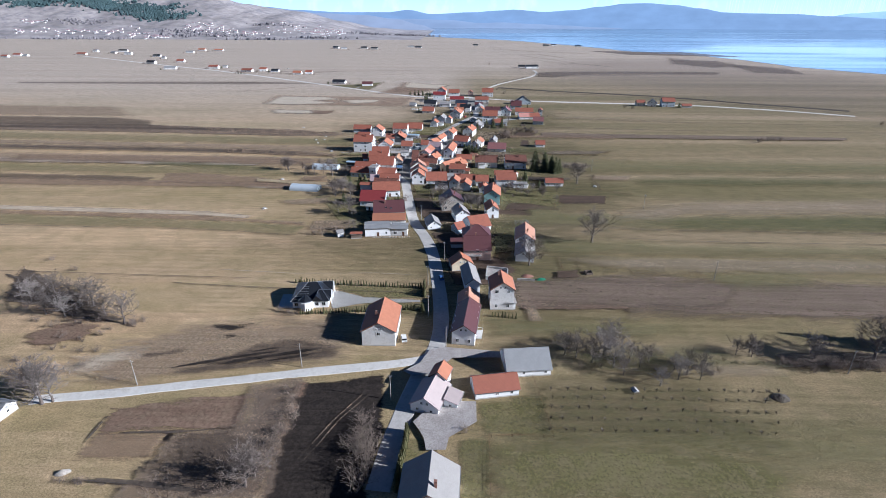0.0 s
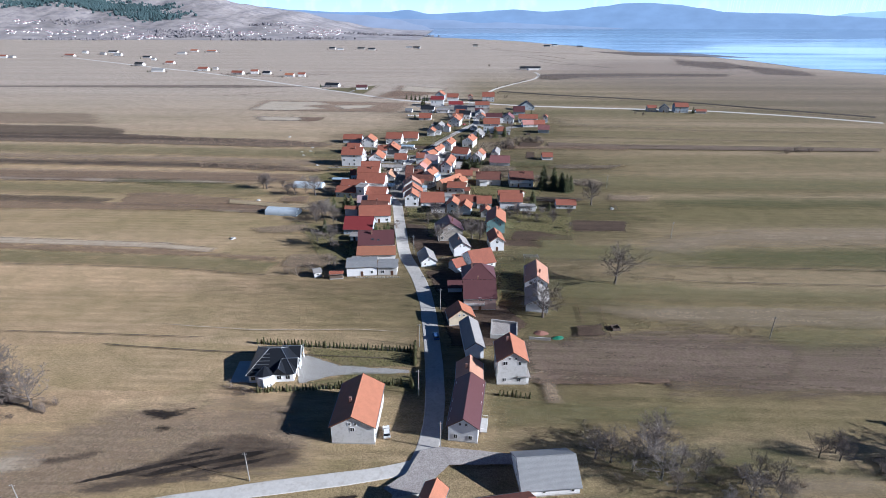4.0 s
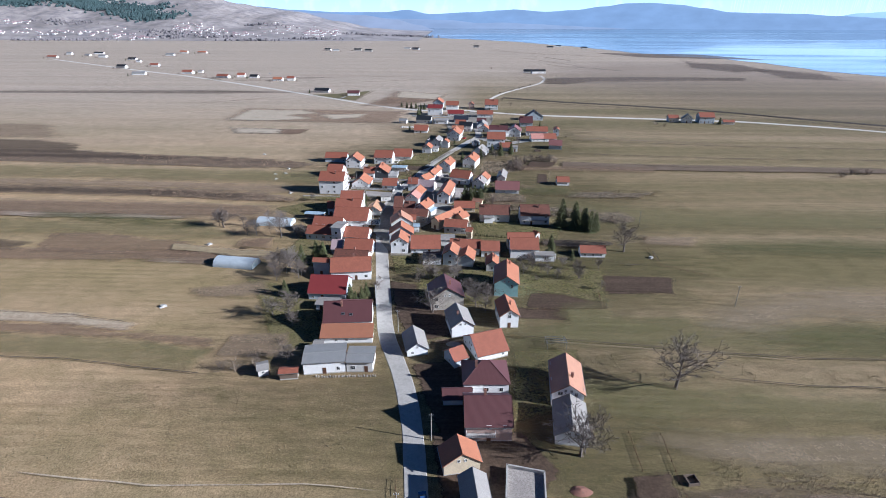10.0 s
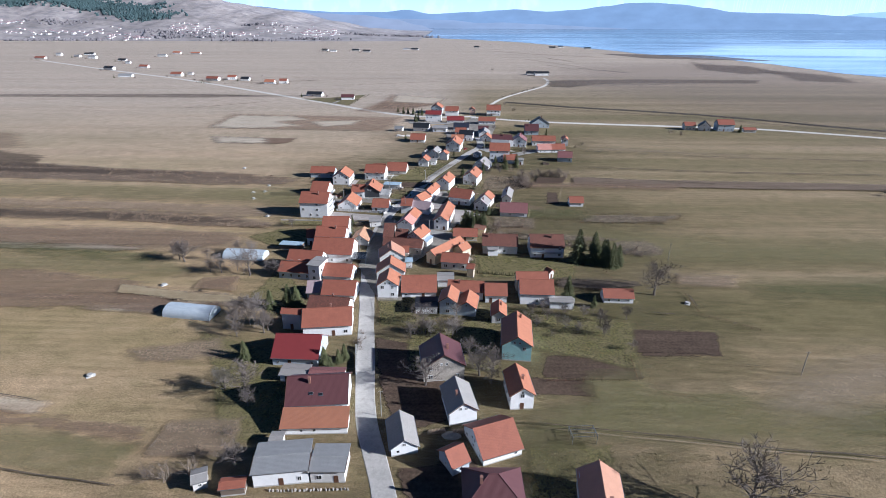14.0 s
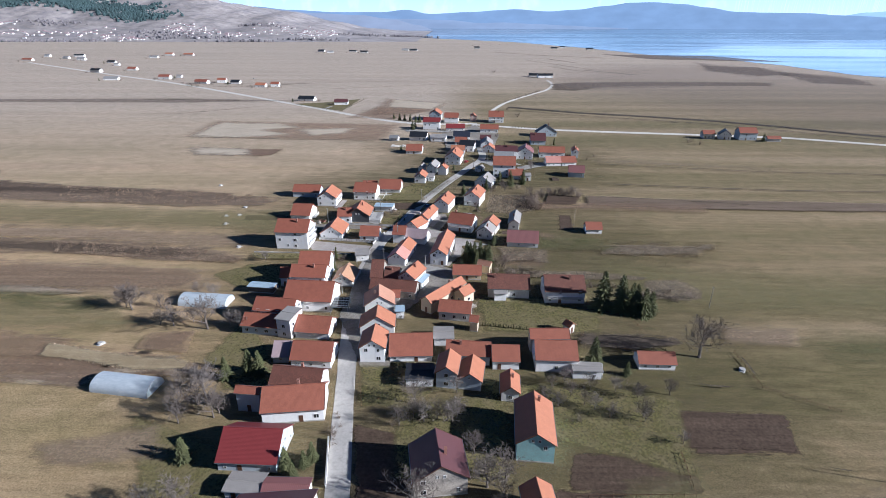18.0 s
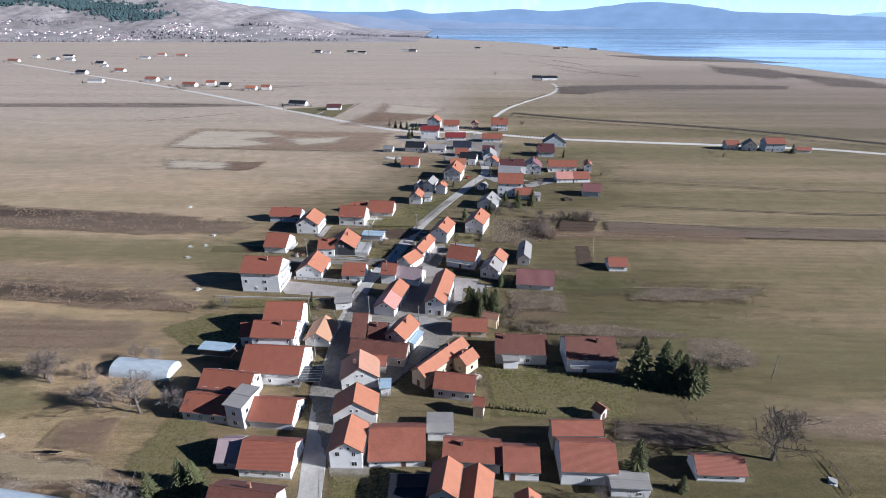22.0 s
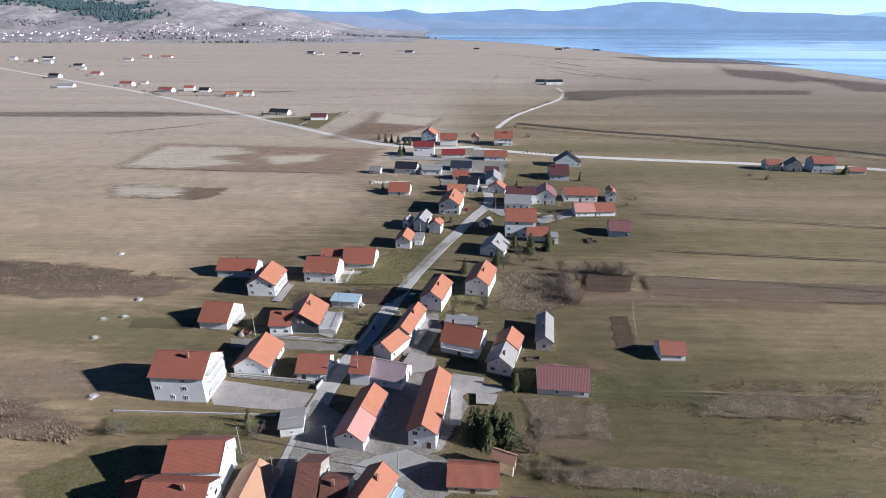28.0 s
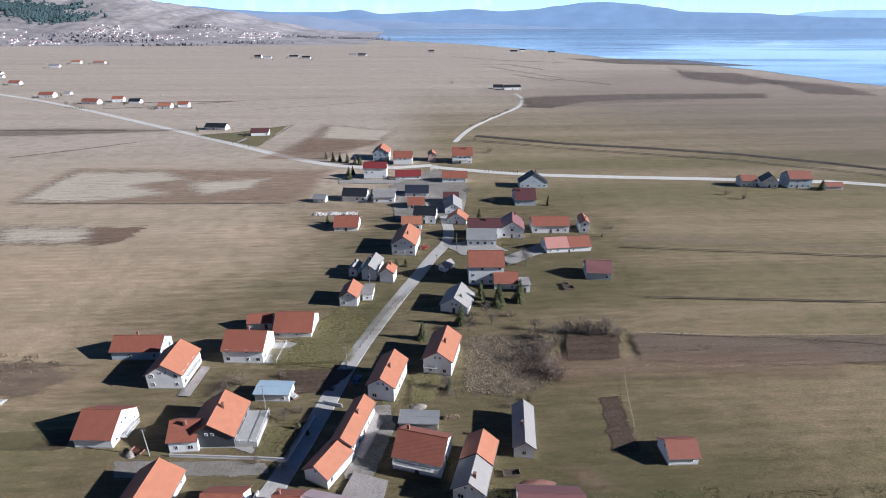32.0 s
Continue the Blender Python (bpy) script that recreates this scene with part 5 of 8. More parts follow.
def house(x, y, angle, w, d, h, rise, wall, roof, kind="gable", chimney=1, dense=0.64, name="house"):
    """A house with its ridge along its own y: walls, roof slopes, eaves, chimney, windows and door."""
    house_count[0] += 1
    rng = random.Random(house_count[0])
    low = h < 3.3
    label = "%s %s with %s" % (WALL_WORDS[wall], {"gable": "gabled house", "hip": "hip-roofed house", "mono": "lean-to building"}[kind] if not low or kind != "gable" else "low gabled building", ROOF_WORDS[roof])
    e = thing(name, pose(x, y, 0, 0, 0, angle), label, "house")
    wm, rm = WALL[wall], ROOF[roof]
    a, b = w / 2, d / 2
    over, end, thick = 0.45, 0.35, 0.16
    walls = Shape()
    if kind == "gable":
        walls.add([(-a, -b, -0.3), (a, -b, -0.3), (a, b, -0.3), (-a, b, -0.3), (-a, -b, h), (a, -b, h), (a, b, h), (-a, b, h), (0, -b, h + rise), (0, b, h + rise)],
                  [(0, 1, 5, 8, 4), (2, 3, 7, 9, 6), (1, 2, 6, 5), (3, 0, 4, 7), (0, 3, 2, 1)])
        k = rise / a
        lift = 0.14
        for side in (-1, 1):
            lo = (side * (a + over), h - over * k + lift)
            top = (0.0, h + rise + lift)
            c = [(lo[0], -b - end, lo[1]), (lo[0], b + end, lo[1]), (top[0], b + end, top[1]), (top[0], -b - end, top[1])]
            part("roof_slope", Shape().slab(*(c if side > 0 else c[::-1]), thick), rm, e)
            if name == "farmhouse":
                continue
            g = Shape()
            gx, gz = side * (a + over + 0.06), lo[1] - 0.1
            g.box(gx - 0.07, -b - end, gz - 0.06, gx + 0.07, b + end, gz + 0.05)
            part("gutter", g, METAL, e)
            for yy in (-b - end, b + end) if not low else ():
                part("bargeboard", Shape().slab((lo[0], yy + 0.02, lo[1] - 0.12), (lo[0], yy - 0.04, lo[1] - 0.12), (top[0], yy - 0.04, top[1] - 0.12), (top[0], yy + 0.02, top[1] - 0.12), 0.16), BROWN, e)
        part("ridge_cap", Shape().tube((0, -b - end, h + rise + lift), (0, b + end, h + rise + lift), 0.13, 0.13, 6), rm, e)
        if rise > 2.0:
            for s, yy in ((0, -b), (180, b)):
                gap = 0.75
                for xx in (-gap, gap) if w > 6.5 else (0,):
                    opening(e, xx, yy, h + 0.25, s, 0.7, 0.85)
    elif kind == "hip":
        walls.box(-a, -b, -0.3, a, b, h)
        k = rise / a
        o, zl, zt = over, h - over * rise / a + 0.12, h + rise + 0.12
        r = max(b - a, 0.3)
        p = [(-a - o, -b - o, zl), (a + o, -b - o, zl), (a + o, b + o, zl), (-a - o, b + o, zl)]
        t0, t1 = (0, -r, zt), (0, r, zt)
        for pts in ((p[1], p[2], t1, t0), (p[3], p[0], t0, t1)):
            part("roof_slope", Shape().slab(*pts, thick), rm, e)
        for pts in ((p[0], p[1], t0), (p[2], p[3], t1)):
            low_pts = [(q[0], q[1], q[2] - thick) for q in pts]
            part("roof_slope", Shape().add(list(pts) + low_pts, [(0, 1, 2), (5, 4, 3), (0, 3, 4, 1), (1, 4, 5, 2), (2, 5, 3, 0)]), rm, e)
        caps = Shape().tube(t0, t1, 0.13, 0.13)
        for q, t in ((p[0], t0), (p[1], t0), (p[2], t1), (p[3], t1)):
            caps.tube(q, t, 0.11, 0.11)
        part("ridge_cap", caps, rm, e)
    else:
        # the roof falls towards +x
        walls.add([(-a, -b, -0.3), (a, -b, -0.3), (a, b, -0.3), (-a, b, -0.3), (-a, -b, h + rise), (a, -b, h), (a, b, h), (-a, b, h + rise)],
                  [(0, 3, 2, 1), (4, 5, 6, 7), (0, 1, 5, 4), (1, 2, 6, 5), (2, 3, 7, 6), (3, 0, 4, 7)])
        k = rise / w
        part("roof_slope", Shape().slab((a + over, -b - end, h - over * k + 0.12), (a + over, b + end, h - over * k + 0.12), (-a - 0.05, b + end, h + rise + 0.12), (-a - 0.05, -b - end, h + rise + 0.12), thick), rm, e)
        part("gutter", Shape().box(a + over, -b - end, h - over * k - 0.1, a + over + 0.14, b + end, h - over * k + 0.02), METAL, e)
    part("wall", walls, wm, e)
    part("plinth", Shape().box(-a - 0.05, -b - 0.05, -0.3, a + 0.05, b + 0.05, 0.35), CONCRETE, e)
    if chimney and kind != "mono" and not low and rise > 1.2 and rng.random() < 0.55:
        cx, cy = rng.choice((-0.25, 0.25)) * a, rng.uniform(-0.3, 0.35) * d
        zz = h + rise
        ch = part("chimney", Shape().box(cx - 0.3, cy - 0.3, h + rise * 0.4, cx + 0.3, cy + 0.3, zz + 0.75), CHIMNEY, e)
        part("chimney_cap", Shape().box(cx - 0.36, cy - 0.36, zz + 0.75, cx + 0.36, cy + 0.36, zz + 0.83), CHIMNEY, ch)
    if wall == "wood":
        dense = 0.0
    wall_side(e, rng, w, h, lambda u, z: (u, -b, z, 0), dense, rng.random() < 0.3)
    wall_side(e, rng, d, h, lambda u, z: (a, u, z, 90), dense * 0.9, rng.random() < 0.5)
    wall_side(e, rng, d, h, lambda u, z: (-a, u, z, -90), dense * 0.9, rng.random() < 0.5)
    return e


def balcony(e, x, y, z, turn, w, deep=1.4, roofed=False):
    """A slab with a railing; it stands out towards -y of its own frame."""
    ob = part("balcony", Shape().box(-w / 2, -deep, -0.16, w / 2, 0, 0), CONCRETE, e, "white concrete balcony")
    ob.matrix_basis = pose(x, y, z, 0, 0, turn)
    part("handrail", Shape().box(-w / 2, -deep, 0.92, w / 2, -deep + 0.07, 1.0).box(-w / 2, -deep, 0.92, -w / 2 + 0.07, 0, 1.0).box(w / 2 - 0.07, -deep, 0.92, w / 2, 0, 1.0), FRAME, ob)
    n = max(3, int(w / 0.45))
    bars = shared(("baluster",), lambda: Shape().box(-0.03, -0.03, 0, 0.03, 0.03, 0.93), FRAME)
    for i in range(n + 1):
        part("baluster", bars, FRAME, ob).location = (-w / 2 + 0.04 + (w - 0.08) * i / n, -deep + 0.04, 0)
    return ob


def skylight(e, w, h, rise, side, y, k):
    a = w / 2
    slope = math.degrees(math.atan2(rise, a))
    ob = part("skylight", Shape().box(-0.4, -0.55, 0, 0.4, 0.55, 0.1), METAL, e)
    ob.matrix_basis = pose(side * a * (1 - k), y, h + rise * k + 0.14, 0, side * slope, 0)
    pane = part("pane", Shape().box(-0.32, -0.47, 0.1, 0.32, 0.47, 0.112), glass_mat, ob)


def terrace(e, x0, y0, x1, y1, z):
    ob = part("terrace", Shape().box(x0, y0, -0.3, x1, y1, z), CONCRETE, e, "pale concrete terrace")
    part("handrail", Shape().box(x0, y0, z + 0.92, x1, y0 + 0.08, z + 1.0).box(x1 - 0.08, y0, z + 0.92, x1, y1, z + 1.0), FRAME, ob)
    bars = shared(("baluster",), lambda: Shape().box(-0.03, -0.03, 0, 0.03, 0.03, 0.93), FRAME)
    for i in range(int((x1 - x0) / 0.6) + 1):
        part("baluster", bars, FRAME, ob).location = (x0 + i * 0.6 + 0.04, y0 + 0.04, z)
    for i in range(int((y1 - y0) / 0.6) + 1):
        part("baluster", bars, FRAME, ob).location = (x1 - 0.04, y0 + i * 0.6 + 0.04, z)


house(-22.6, 147.0, -0.8, 10.4, 16.0, 5.4, 3.0, "grey", "orange", dense=0.08)
first_house = house(4.9, 149.0, -7.4, 7.2, 17.8, 4.8, 2.5, "white", "maroon")
house(5.9, 161.8, -2.4, 6.8, 8.9, 4.5, 2.4, "white", "paleorange")
east_house = house(17.7, 167.2, 1.0, 8.1, 9.5, 8.1, 2.8, "grey", "orange")
house(7.1, 181.9, 6.3, 5.3, 15.1, 4.0, 1.9, "white", "pale")
house(3.6, 196.1, 11.5, 8.4, 5.7, 3.2, 2.9, "cream", "orange")
brick_house = house(10.6, 209.3, -88.6, 11.9, 11.2, 4.9, 4.0, "brick", "maroon")
house(11.0, 226.0, -88.6, 10.2, 12.2, 3.8, 3.7, "white", "maroon", "hip")
house(3.1, 218.3, -86.5, 4.4, 7.5, 2.4, 1.6, "white", "maroon")
house(12.0, 242.4, -68.1, 11.4, 9.9, 2.4, 3.8, "white", "rust")
house(2.8, 235.8, -58.3, 6.0, 4.4, 2.8, 2.2, "blue", "rust")
house(33.0, 223.0, -6.8, 8.2, 14.0, 4.7, 2.8, "white", "paleorange")
house(31.4, 208.6, -7.5, 7.6, 12.5, 3.0, 2.3, "white", "palegrey")
house(4.0, 254.2, 12.0, 7.1, 10.7, 4.1, 2.5, "white", "pale")
house(-9.8, 243.1, 12.0, 6.2, 9.9, 2.4, 2.2, "white", "pale")
house(-0.8, 271.3, 8.3, 11.5, 10.7, 5.0, 3.8, "stone", "maroon")
house(22.0, 283.3, -5.0, 8.6, 14.6, 5.6, 2.9, "turq", "orange")
house(20.1, 259.8, 4.8, 6.1, 10.3, 4.8, 2.2, "white", "orange")
house(1.0, 306.1, -7.3, 5.6, 8.4, 5.3, 2.0, "blue", "orange")
house(7.5, 305.7, -8.3, 6.3, 8.8, 3.4, 2.2, "blue", "orange")
house(17.9, 300.5, -4.5, 4.6, 7.6, 3.3, 1.7, "grey", "orange")
house(-10.4, 319.8, -87.3, 11.5, 12.5, 2.4, 3.8, "white", "rust")
house(-21.5, 317.7, -0.0, 7.3, 8.8, 5.4, 2.5, "white", "orange")
house(-22.2, 330.9, 3.7, 10.7, 7.1, 3.8, 3.6, "grey", "orange")
house(-23.5, 345.4, 7.5, 10.0, 8.4, 3.8, 3.4, "grey", "paleorange")
house(-19.4, 356.0, 81.4, 6.9, 16.8, 3.5, 2.4, "stone", "moss")
house(-26.7, 367.8, 88.6, 12.9, 4.2, 4.0, 4.3, "stone", "moss")
house(-20.9, 365.4, 86.9, 8.4, 5.1, 3.5, 2.9, "white", "moss")
house(-22.3, 350.9, 89.5, 4.4, 10.8, 2.8, 1.6, "stone", "rust")
house(-13.4, 364.4, -22.0, 6.7, 9.9, 5.0, 2.4, "grey", "orange")
house(-1.0, 350.7, -37.9, 4.6, 19.7, 4.5, 1.7, "cream", "orange")
house(6.2, 351.4, -41.2, 4.7, 5.4, 4.0, 1.7, "cream", "orange")
house(3.2, 340.9, 81.5, 6.9, 10.6, 3.5, 2.4, "grey", "rust")
house(9.3, 332.4, 77.7, 3.0, 2.5, 4.0, 1.2, "cream", "rust")
house(7.0, 316.5, 86.3, 7.0, 12.7, 3.5, 2.4, "white", "rust")
house(17.8, 314.7, 89.4, 7.8, 7.6, 3.2, 2.7, "white", "rust")
house(32.3, 314.7, 88.7, 9.6, 11.7, 4.5, 3.2, "white", "rust")
house(31.8, 322.6, -88.6, 4.8, 11.6, 5.0, 1.8, "cream", "rust")
house(40.1, 331.7, 38.2, 2.5, 2.5, 3.0, 0.9, "grey", "orange")
long_house = house(42.3, 355.7, 89.7, 11.1, 14.0, 4.9, 3.7, "white", "moss")
house(22.7, 358.5, 88.0, 9.8, 14.8, 4.0, 3.3, "grey", "moss")
house(61.9, 314.5, 88.7, 5.7, 10.4, 2.4, 2.0, "white", "red2")
house(-35.6, 233.1, -82.0, 8.6, 11.8, 4.1, 0.3, "white", "grey")
house(-25.1, 233.5, -88.6, 7.4, 7.5, 3.6, 0.2, "grey", "grey")
maroon_house = house(-32.7, 256.2, -84.2, 12.2, 15.2, 4.6, 4.1, "white", "maroon")
house(-31.7, 246.8, -86.6, 4.9, 16.0, 2.4, 1.9, "white", "orange2", "mono")
house(-43.7, 277.8, 88.4, 12.2, 13.4, 3.0, 4.1, "blue", "red")
house(-38.5, 292.9, -83.0, 10.4, 15.3, 4.0, 3.5, "white", "rust")
house(-50.3, 292.7, 85.6, 2.5, 6.1, 6.2, 0.9, "blue", "rust")
house(-39.5, 300.7, 83.3, 8.1, 13.5, 4.5, 2.8, "white", "moss")
house(-48.8, 316.5, -88.6, 7.7, 4.4, 2.4, 2.7, "blue", "palepurple")
house(-38.9, 314.9, 87.3, 9.3, 11.7, 3.0, 3.2, "white", "red2")
house(-58.9, 331.0, 83.0, 7.4, 13.2, 3.3, 2.4, "blue", "rust")
house(-57.2, 338.4, 83.0, 7.6, 13.6, 4.8, 2.7, "white", "red2")
house(-42.2, 329.9, 84.4, 9.0, 10.8, 2.7, 3.1, "white", "rust")
big_house = house(-47.9, 348.8, 87.1, 13.0, 16.4, 4.4, 4.3, "white", "red2")
house(-51.8, 361.6, 88.7, 8.4, 12.8, 6.0, 2.9, "white", "red2")
house(-51.8, 371.8, -88.5, 9.7, 11.5, 6.5, 3.3, "white", "red2")
house(-39.3, 366.4, -4.0, 7.6, 10.3, 2.4, 2.6, "grey", "tan")
white_block = house(-68.4, 401.6, 87.2, 11.7, 14.1, 8.1, 3.9, "white", "red2")
house(-53.6, 413.8, -3.7, 10.1, 12.3, 2.8, 3.4, "white", "orange")
house(-36.1, 409.8, 87.8, 8.8, 8.4, 2.8, 3.0, "white", "rust")
red_house = house(-74.1, 436.8, 84.9, 11.8, 9.5, 3.1, 3.9, "white", "red2")
chalet = house(-45.2, 435.5, -1.9, 11.4, 12.7, 3.7, 3.8, "darkblue", "orange")
house(-51.8, 432.1, -88.7, 8.0, 6.8, 3.8, 2.8, "white", "red2")
house(-14.3, 406.7, 73.2, 8.0, 10.0, 3.1, 2.8, "white", "palepurple")
house(-22.0, 407.2, 84.4, 7.6, 5.4, 4.5, 2.6, "white", "red2")
house(-20.3, 383.9, -12.1, 7.2, 7.9, 3.3, 2.5, "white", "mixpink")
house(-18.4, 392.9, -13.1, 6.8, 8.9, 3.3, 2.4, "white", "orange")
house(-2.2, 391.6, -9.0, 6.6, 22.1, 5.1, 2.3, "white", "orange")
house(7.8, 371.3, 87.7, 6.8, 10.7, 2.4, 2.4, "cream", "rust")
house(14.9, 374.8, 67.1, 2.7, 4.9, 4.0, 1.1, "cream", "paleorange")
house(-81.1, 472.4, 87.5, 8.5, 15.0, 3.3, 2.9, "blue", "red2")
orange_house = house(-65.9, 459.6, -2.9, 10.1, 12.7, 4.9, 3.4, "white", "orange")
garden_house = house(-46.9, 469.7, 84.5, 10.9, 12.4, 4.8, 3.7, "white", "red2")
house(-34.8, 483.7, 86.4, 11.9, 12.5, 2.4, 4.0, "grey", "red2")
house(-47.2, 485.8, -88.6, 4.9, 8.0, 3.0, 1.8, "grey", "red2")
house(-15.4, 420.4, -29.9, 6.5, 9.4, 3.4, 2.3, "white", "orange")
house(-10.5, 431.6, -16.2, 5.3, 15.8, 4.5, 1.9, "white", "orange")
house(-2.5, 451.0, -15.3, 7.5, 13.7, 5.1, 2.6, "white", "orange")
north_house = house(13.9, 462.1, -15.7, 8.5, 14.4, 5.3, 2.9, "white", "orange")
balcony_house = house(6.8, 422.9, 71.7, 10.0, 11.7, 4.2, 3.4, "white", "red2")
house(17.7, 413.2, -18.4, 7.0, 8.3, 3.7, 2.5, "grey", "palegrey")
house(20.3, 420.9, -18.6, 7.0, 7.5, 4.0, 2.5, "grey", "orange")
house(32.5, 428.7, -9.7, 4.8, 14.9, 3.4, 1.8, "grey", "palegrey")
house(33.6, 405.3, 84.1, 10.3, 13.6, 2.5, 3.5, "white", "maroonpale")
house(68.9, 420.1, 89.1, 6.5, 7.2, 2.5, 2.3, "white", "red2")
house(-27.3, 578.2, 86.7, 11.2, 11.8, 2.4, 3.7, "white", "red2")
house(2.6, 550.0, -9.2, 10.6, 16.7, 5.5, 3.6, "white", "orange")
house(-11.3, 524.1, -12.2, 5.9, 12.1, 4.8, 2.1, "white", "pale")
house(-18.6, 525.1, -13.5, 3.3, 6.5, 3.5, 1.3, "white", "pale")
house(-4.7, 518.9, -11.3, 5.6, 6.2, 4.5, 2.0, "white", "orange")
house(-18.0, 502.2, -7.2, 6.5, 9.7, 4.0, 2.3, "white", "orange")
house(19.4, 526.7, -42.5, 3.5, 5.8, 2.4, 1.4, "white", "pale")
house(34.7, 517.5, 86.6, 12.3, 13.8, 8.2, 4.1, "white", "rust")
house(41.9, 511.3, 86.6, 8.3, 9.1, 2.9, 2.9, "white", "rust")
house(21.6, 496.0, -18.3, 10.0, 11.9, 3.0, 3.4, "white", "pale")
house(40.1, 563.0, 86.7, 8.3, 15.4, 6.0, 2.9, "white", "maroon")
house(37.8, 553.5, 263.7, 7.2, 13.5, 3.4, 2.7, "white", "grey", "mono")
house(54.3, 565.3, -9.3, 11.0, 13.6, 5.0, 3.7, "white", "maroonpale")
house(73.9, 568.5, 86.7, 9.2, 18.1, 4.1, 3.1, "white", "rust")
house(90.9, 568.3, -8.3, 4.4, 9.9, 5.3, 1.6, "white", "orange")
house(70.7, 545.1, -86.1, 9.2, 10.0, 2.7, 3.1, "white", "mixpink")
house(81.3, 545.8, -85.9, 9.2, 9.8, 2.7, 3.1, "white", "red2")
house(81.4, 517.7, 80.6, 9.4, 9.7, 3.4, 3.2, "blue", "maroonpale")
house(5.3, 575.6, 86.7, 7.6, 9.8, 3.5, 2.6, "white", "orange")
house(12.5, 584.7, 78.1, 8.5, 11.2, 5.0, 2.9, "white", "dark")
house(8.0, 608.4, 86.7, 8.8, 9.1, 2.4, 3.0, "white", "red2")
house(8.8, 629.9, 86.7, 9.6, 13.5, 2.5, 3.3, "white", "navy")
house(-27.0, 623.0, 82.4, 9.3, 13.9, 3.5, 3.1, "white", "dark")
house(-47.1, 620.0, 78.9, 4.8, 7.1, 2.4, 1.8, "white", "grey")
house(-17.9, 668.8, 86.8, 8.5, 14.9, 7.3, 2.9, "white", "red")
house(3.5, 665.4, -88.6, 8.3, 16.4, 2.4, 2.9, "white", "red")
house(-15.9, 719.9, -4.6, 11.5, 16.2, 5.9, 3.8, "blue", "orange")
house(-0.1, 704.7, 86.8, 10.6, 13.2, 5.1, 3.6, "white", "red2")
house(21.3, 712.1, -0.2, 5.5, 10.0, 5.0, 2.0, "brick", "orange")
last_house = house(43.2, 706.9, 86.8, 13.6, 14.2, 5.9, 4.5, "white", "red2")
house(33.6, 657.1, 86.7, 9.0, 15.7, 3.4, 3.1, "white", "red2")
house(28.0, 614.9, 86.7, 7.0, 8.4, 3.5, 2.4, "white", "maroon")
house(28.3, 602.3, -4.5, 8.9, 16.0, 2.9, 3.0, "white", "pale")
house(29.1, 582.2, -13.5, 9.9, 7.2, 2.8, 3.3, "white", "orange")
house(81.5, 642.5, -1.4, 17.1, 8.4, 3.7, 5.6, "blue", "dark")
house(70.0, 612.5, 86.7, 14.0, 11.6, 3.7, 4.6, "blue", "maroon")
house(217.4, 636.7, 86.7, 7.2, 9.4, 4.2, 2.5, "grey", "red2")
house(230.4, 634.5, -20, 9.6, 9.0, 4.0, 4.0, "white", "dark")
house(247.6, 633.5, 86.7, 10.4, 14.0, 6.2, 3.5, "blue", "red2")
house(267.0, 626.5, 86.7, 4.6, 10.6, 2.4, 1.7, "grey", "red2")
house(-5.3, 113.3, -16.5, 7.6, 10.4, 2.7, 2.6, "white", "palepink")
house(-2.8, 120.5, -16.9, 4.5, 5.3, 4.5, 1.7, "white", "orange")
house(12.1, 118.9, -79.5, 7.2, 12.1, 2.4, 2.5, "white", "rust")
house(22.0, 130.1, -83.6, 10.6, 12.8, 2.4, 3.6, "white", "grey")
house(-4.1, 80.9, -2.5, 11.6, 11.2, 5.0, 3.9, "white", "palegrey")
house(-6.9, 305.6, -88.6, 6.6, 7.4, 3.0, 0.2, "white", "dark")
house(-0.6, 325.5, -88.6, 6.2, 5.9, 3.0, 0.2, "grey", "palegrey")
house(40.5, 308.7, 87.8, 3.6, 7.9, 3.0, 0.1, "white", "palegrey")
house(19.3, 353.9, -88.6, 5.3, 4.2, 3.2, 0.2, "white", "pale")
house(-50.5, 329.3, 76.4, 7.5, 4.7, 7.0, 0.2, "white", "pale")
house(-9.6, 363.0, -20.3, 2.7, 6.8, 3.0, 0.2, "white", "paleblue")
house(-68.9, 357.1, 83.8, 3.5, 9.5, 2.5, 0.2, "wood", "paleblue")
house(-34.3, 448.4, 84.4, 5.3, 9.5, 2.7, 0.3, "white", "paleblue")
house(-42.2, 266.6, 86.9, 4.7, 7.5, 2.5, 0.3, "white", "palegrey")
house(-11.8, 505.4, 86.6, 8.1, 3.6, 2.8, 0.2, "white", "palegrey")
house(48.6, 507.2, 86.6, 6.0, 3.9, 3.5, 0.2, "white", "pale")
# a paved terrace with a white wall, added as a flat house
house(-10.1, 621.5, 86.7, 13.6, 11.8, 3.5, 0.4, "white", "pale")
house(6.1, 433.8, 83.7, 4.3, 9.9, 3.0, 0.1, "stone", "grey")
house(-36.3, 386.9, -80.3, 6.0, 5.4, 3.0, 0.2, "grey", "palegrey")
house(0.7, 112.6, -16.5, 3.6, 5.0, 2.3, 0.9, "white", "palepink", "mono")
house(-52.9, 228.9, -67.3, 3.5, 2.8, 2.4, 0.4, "grey", "pale")
house(-44.8, 227.1, -81.4, 2.5, 4.9, 2.4, 0.3, "wood", "rust")
house(-61.9, 364.2, -83.5, 6.9, 3.1, 4.0, 2.4, "white", "red2")
house(21.0, 165.1, -85.5, 5.0, 2.8, 2.8, 0.1, "white", "pale")
house(-39.5, 240.9, -88.6, 2.5, 2.7, 2.4, 0.2, "white", "pale")
house(-33.0, 265.7, -90.0, 3.9, 9.5, 2.6, 0.5, "white", "maroonpale")
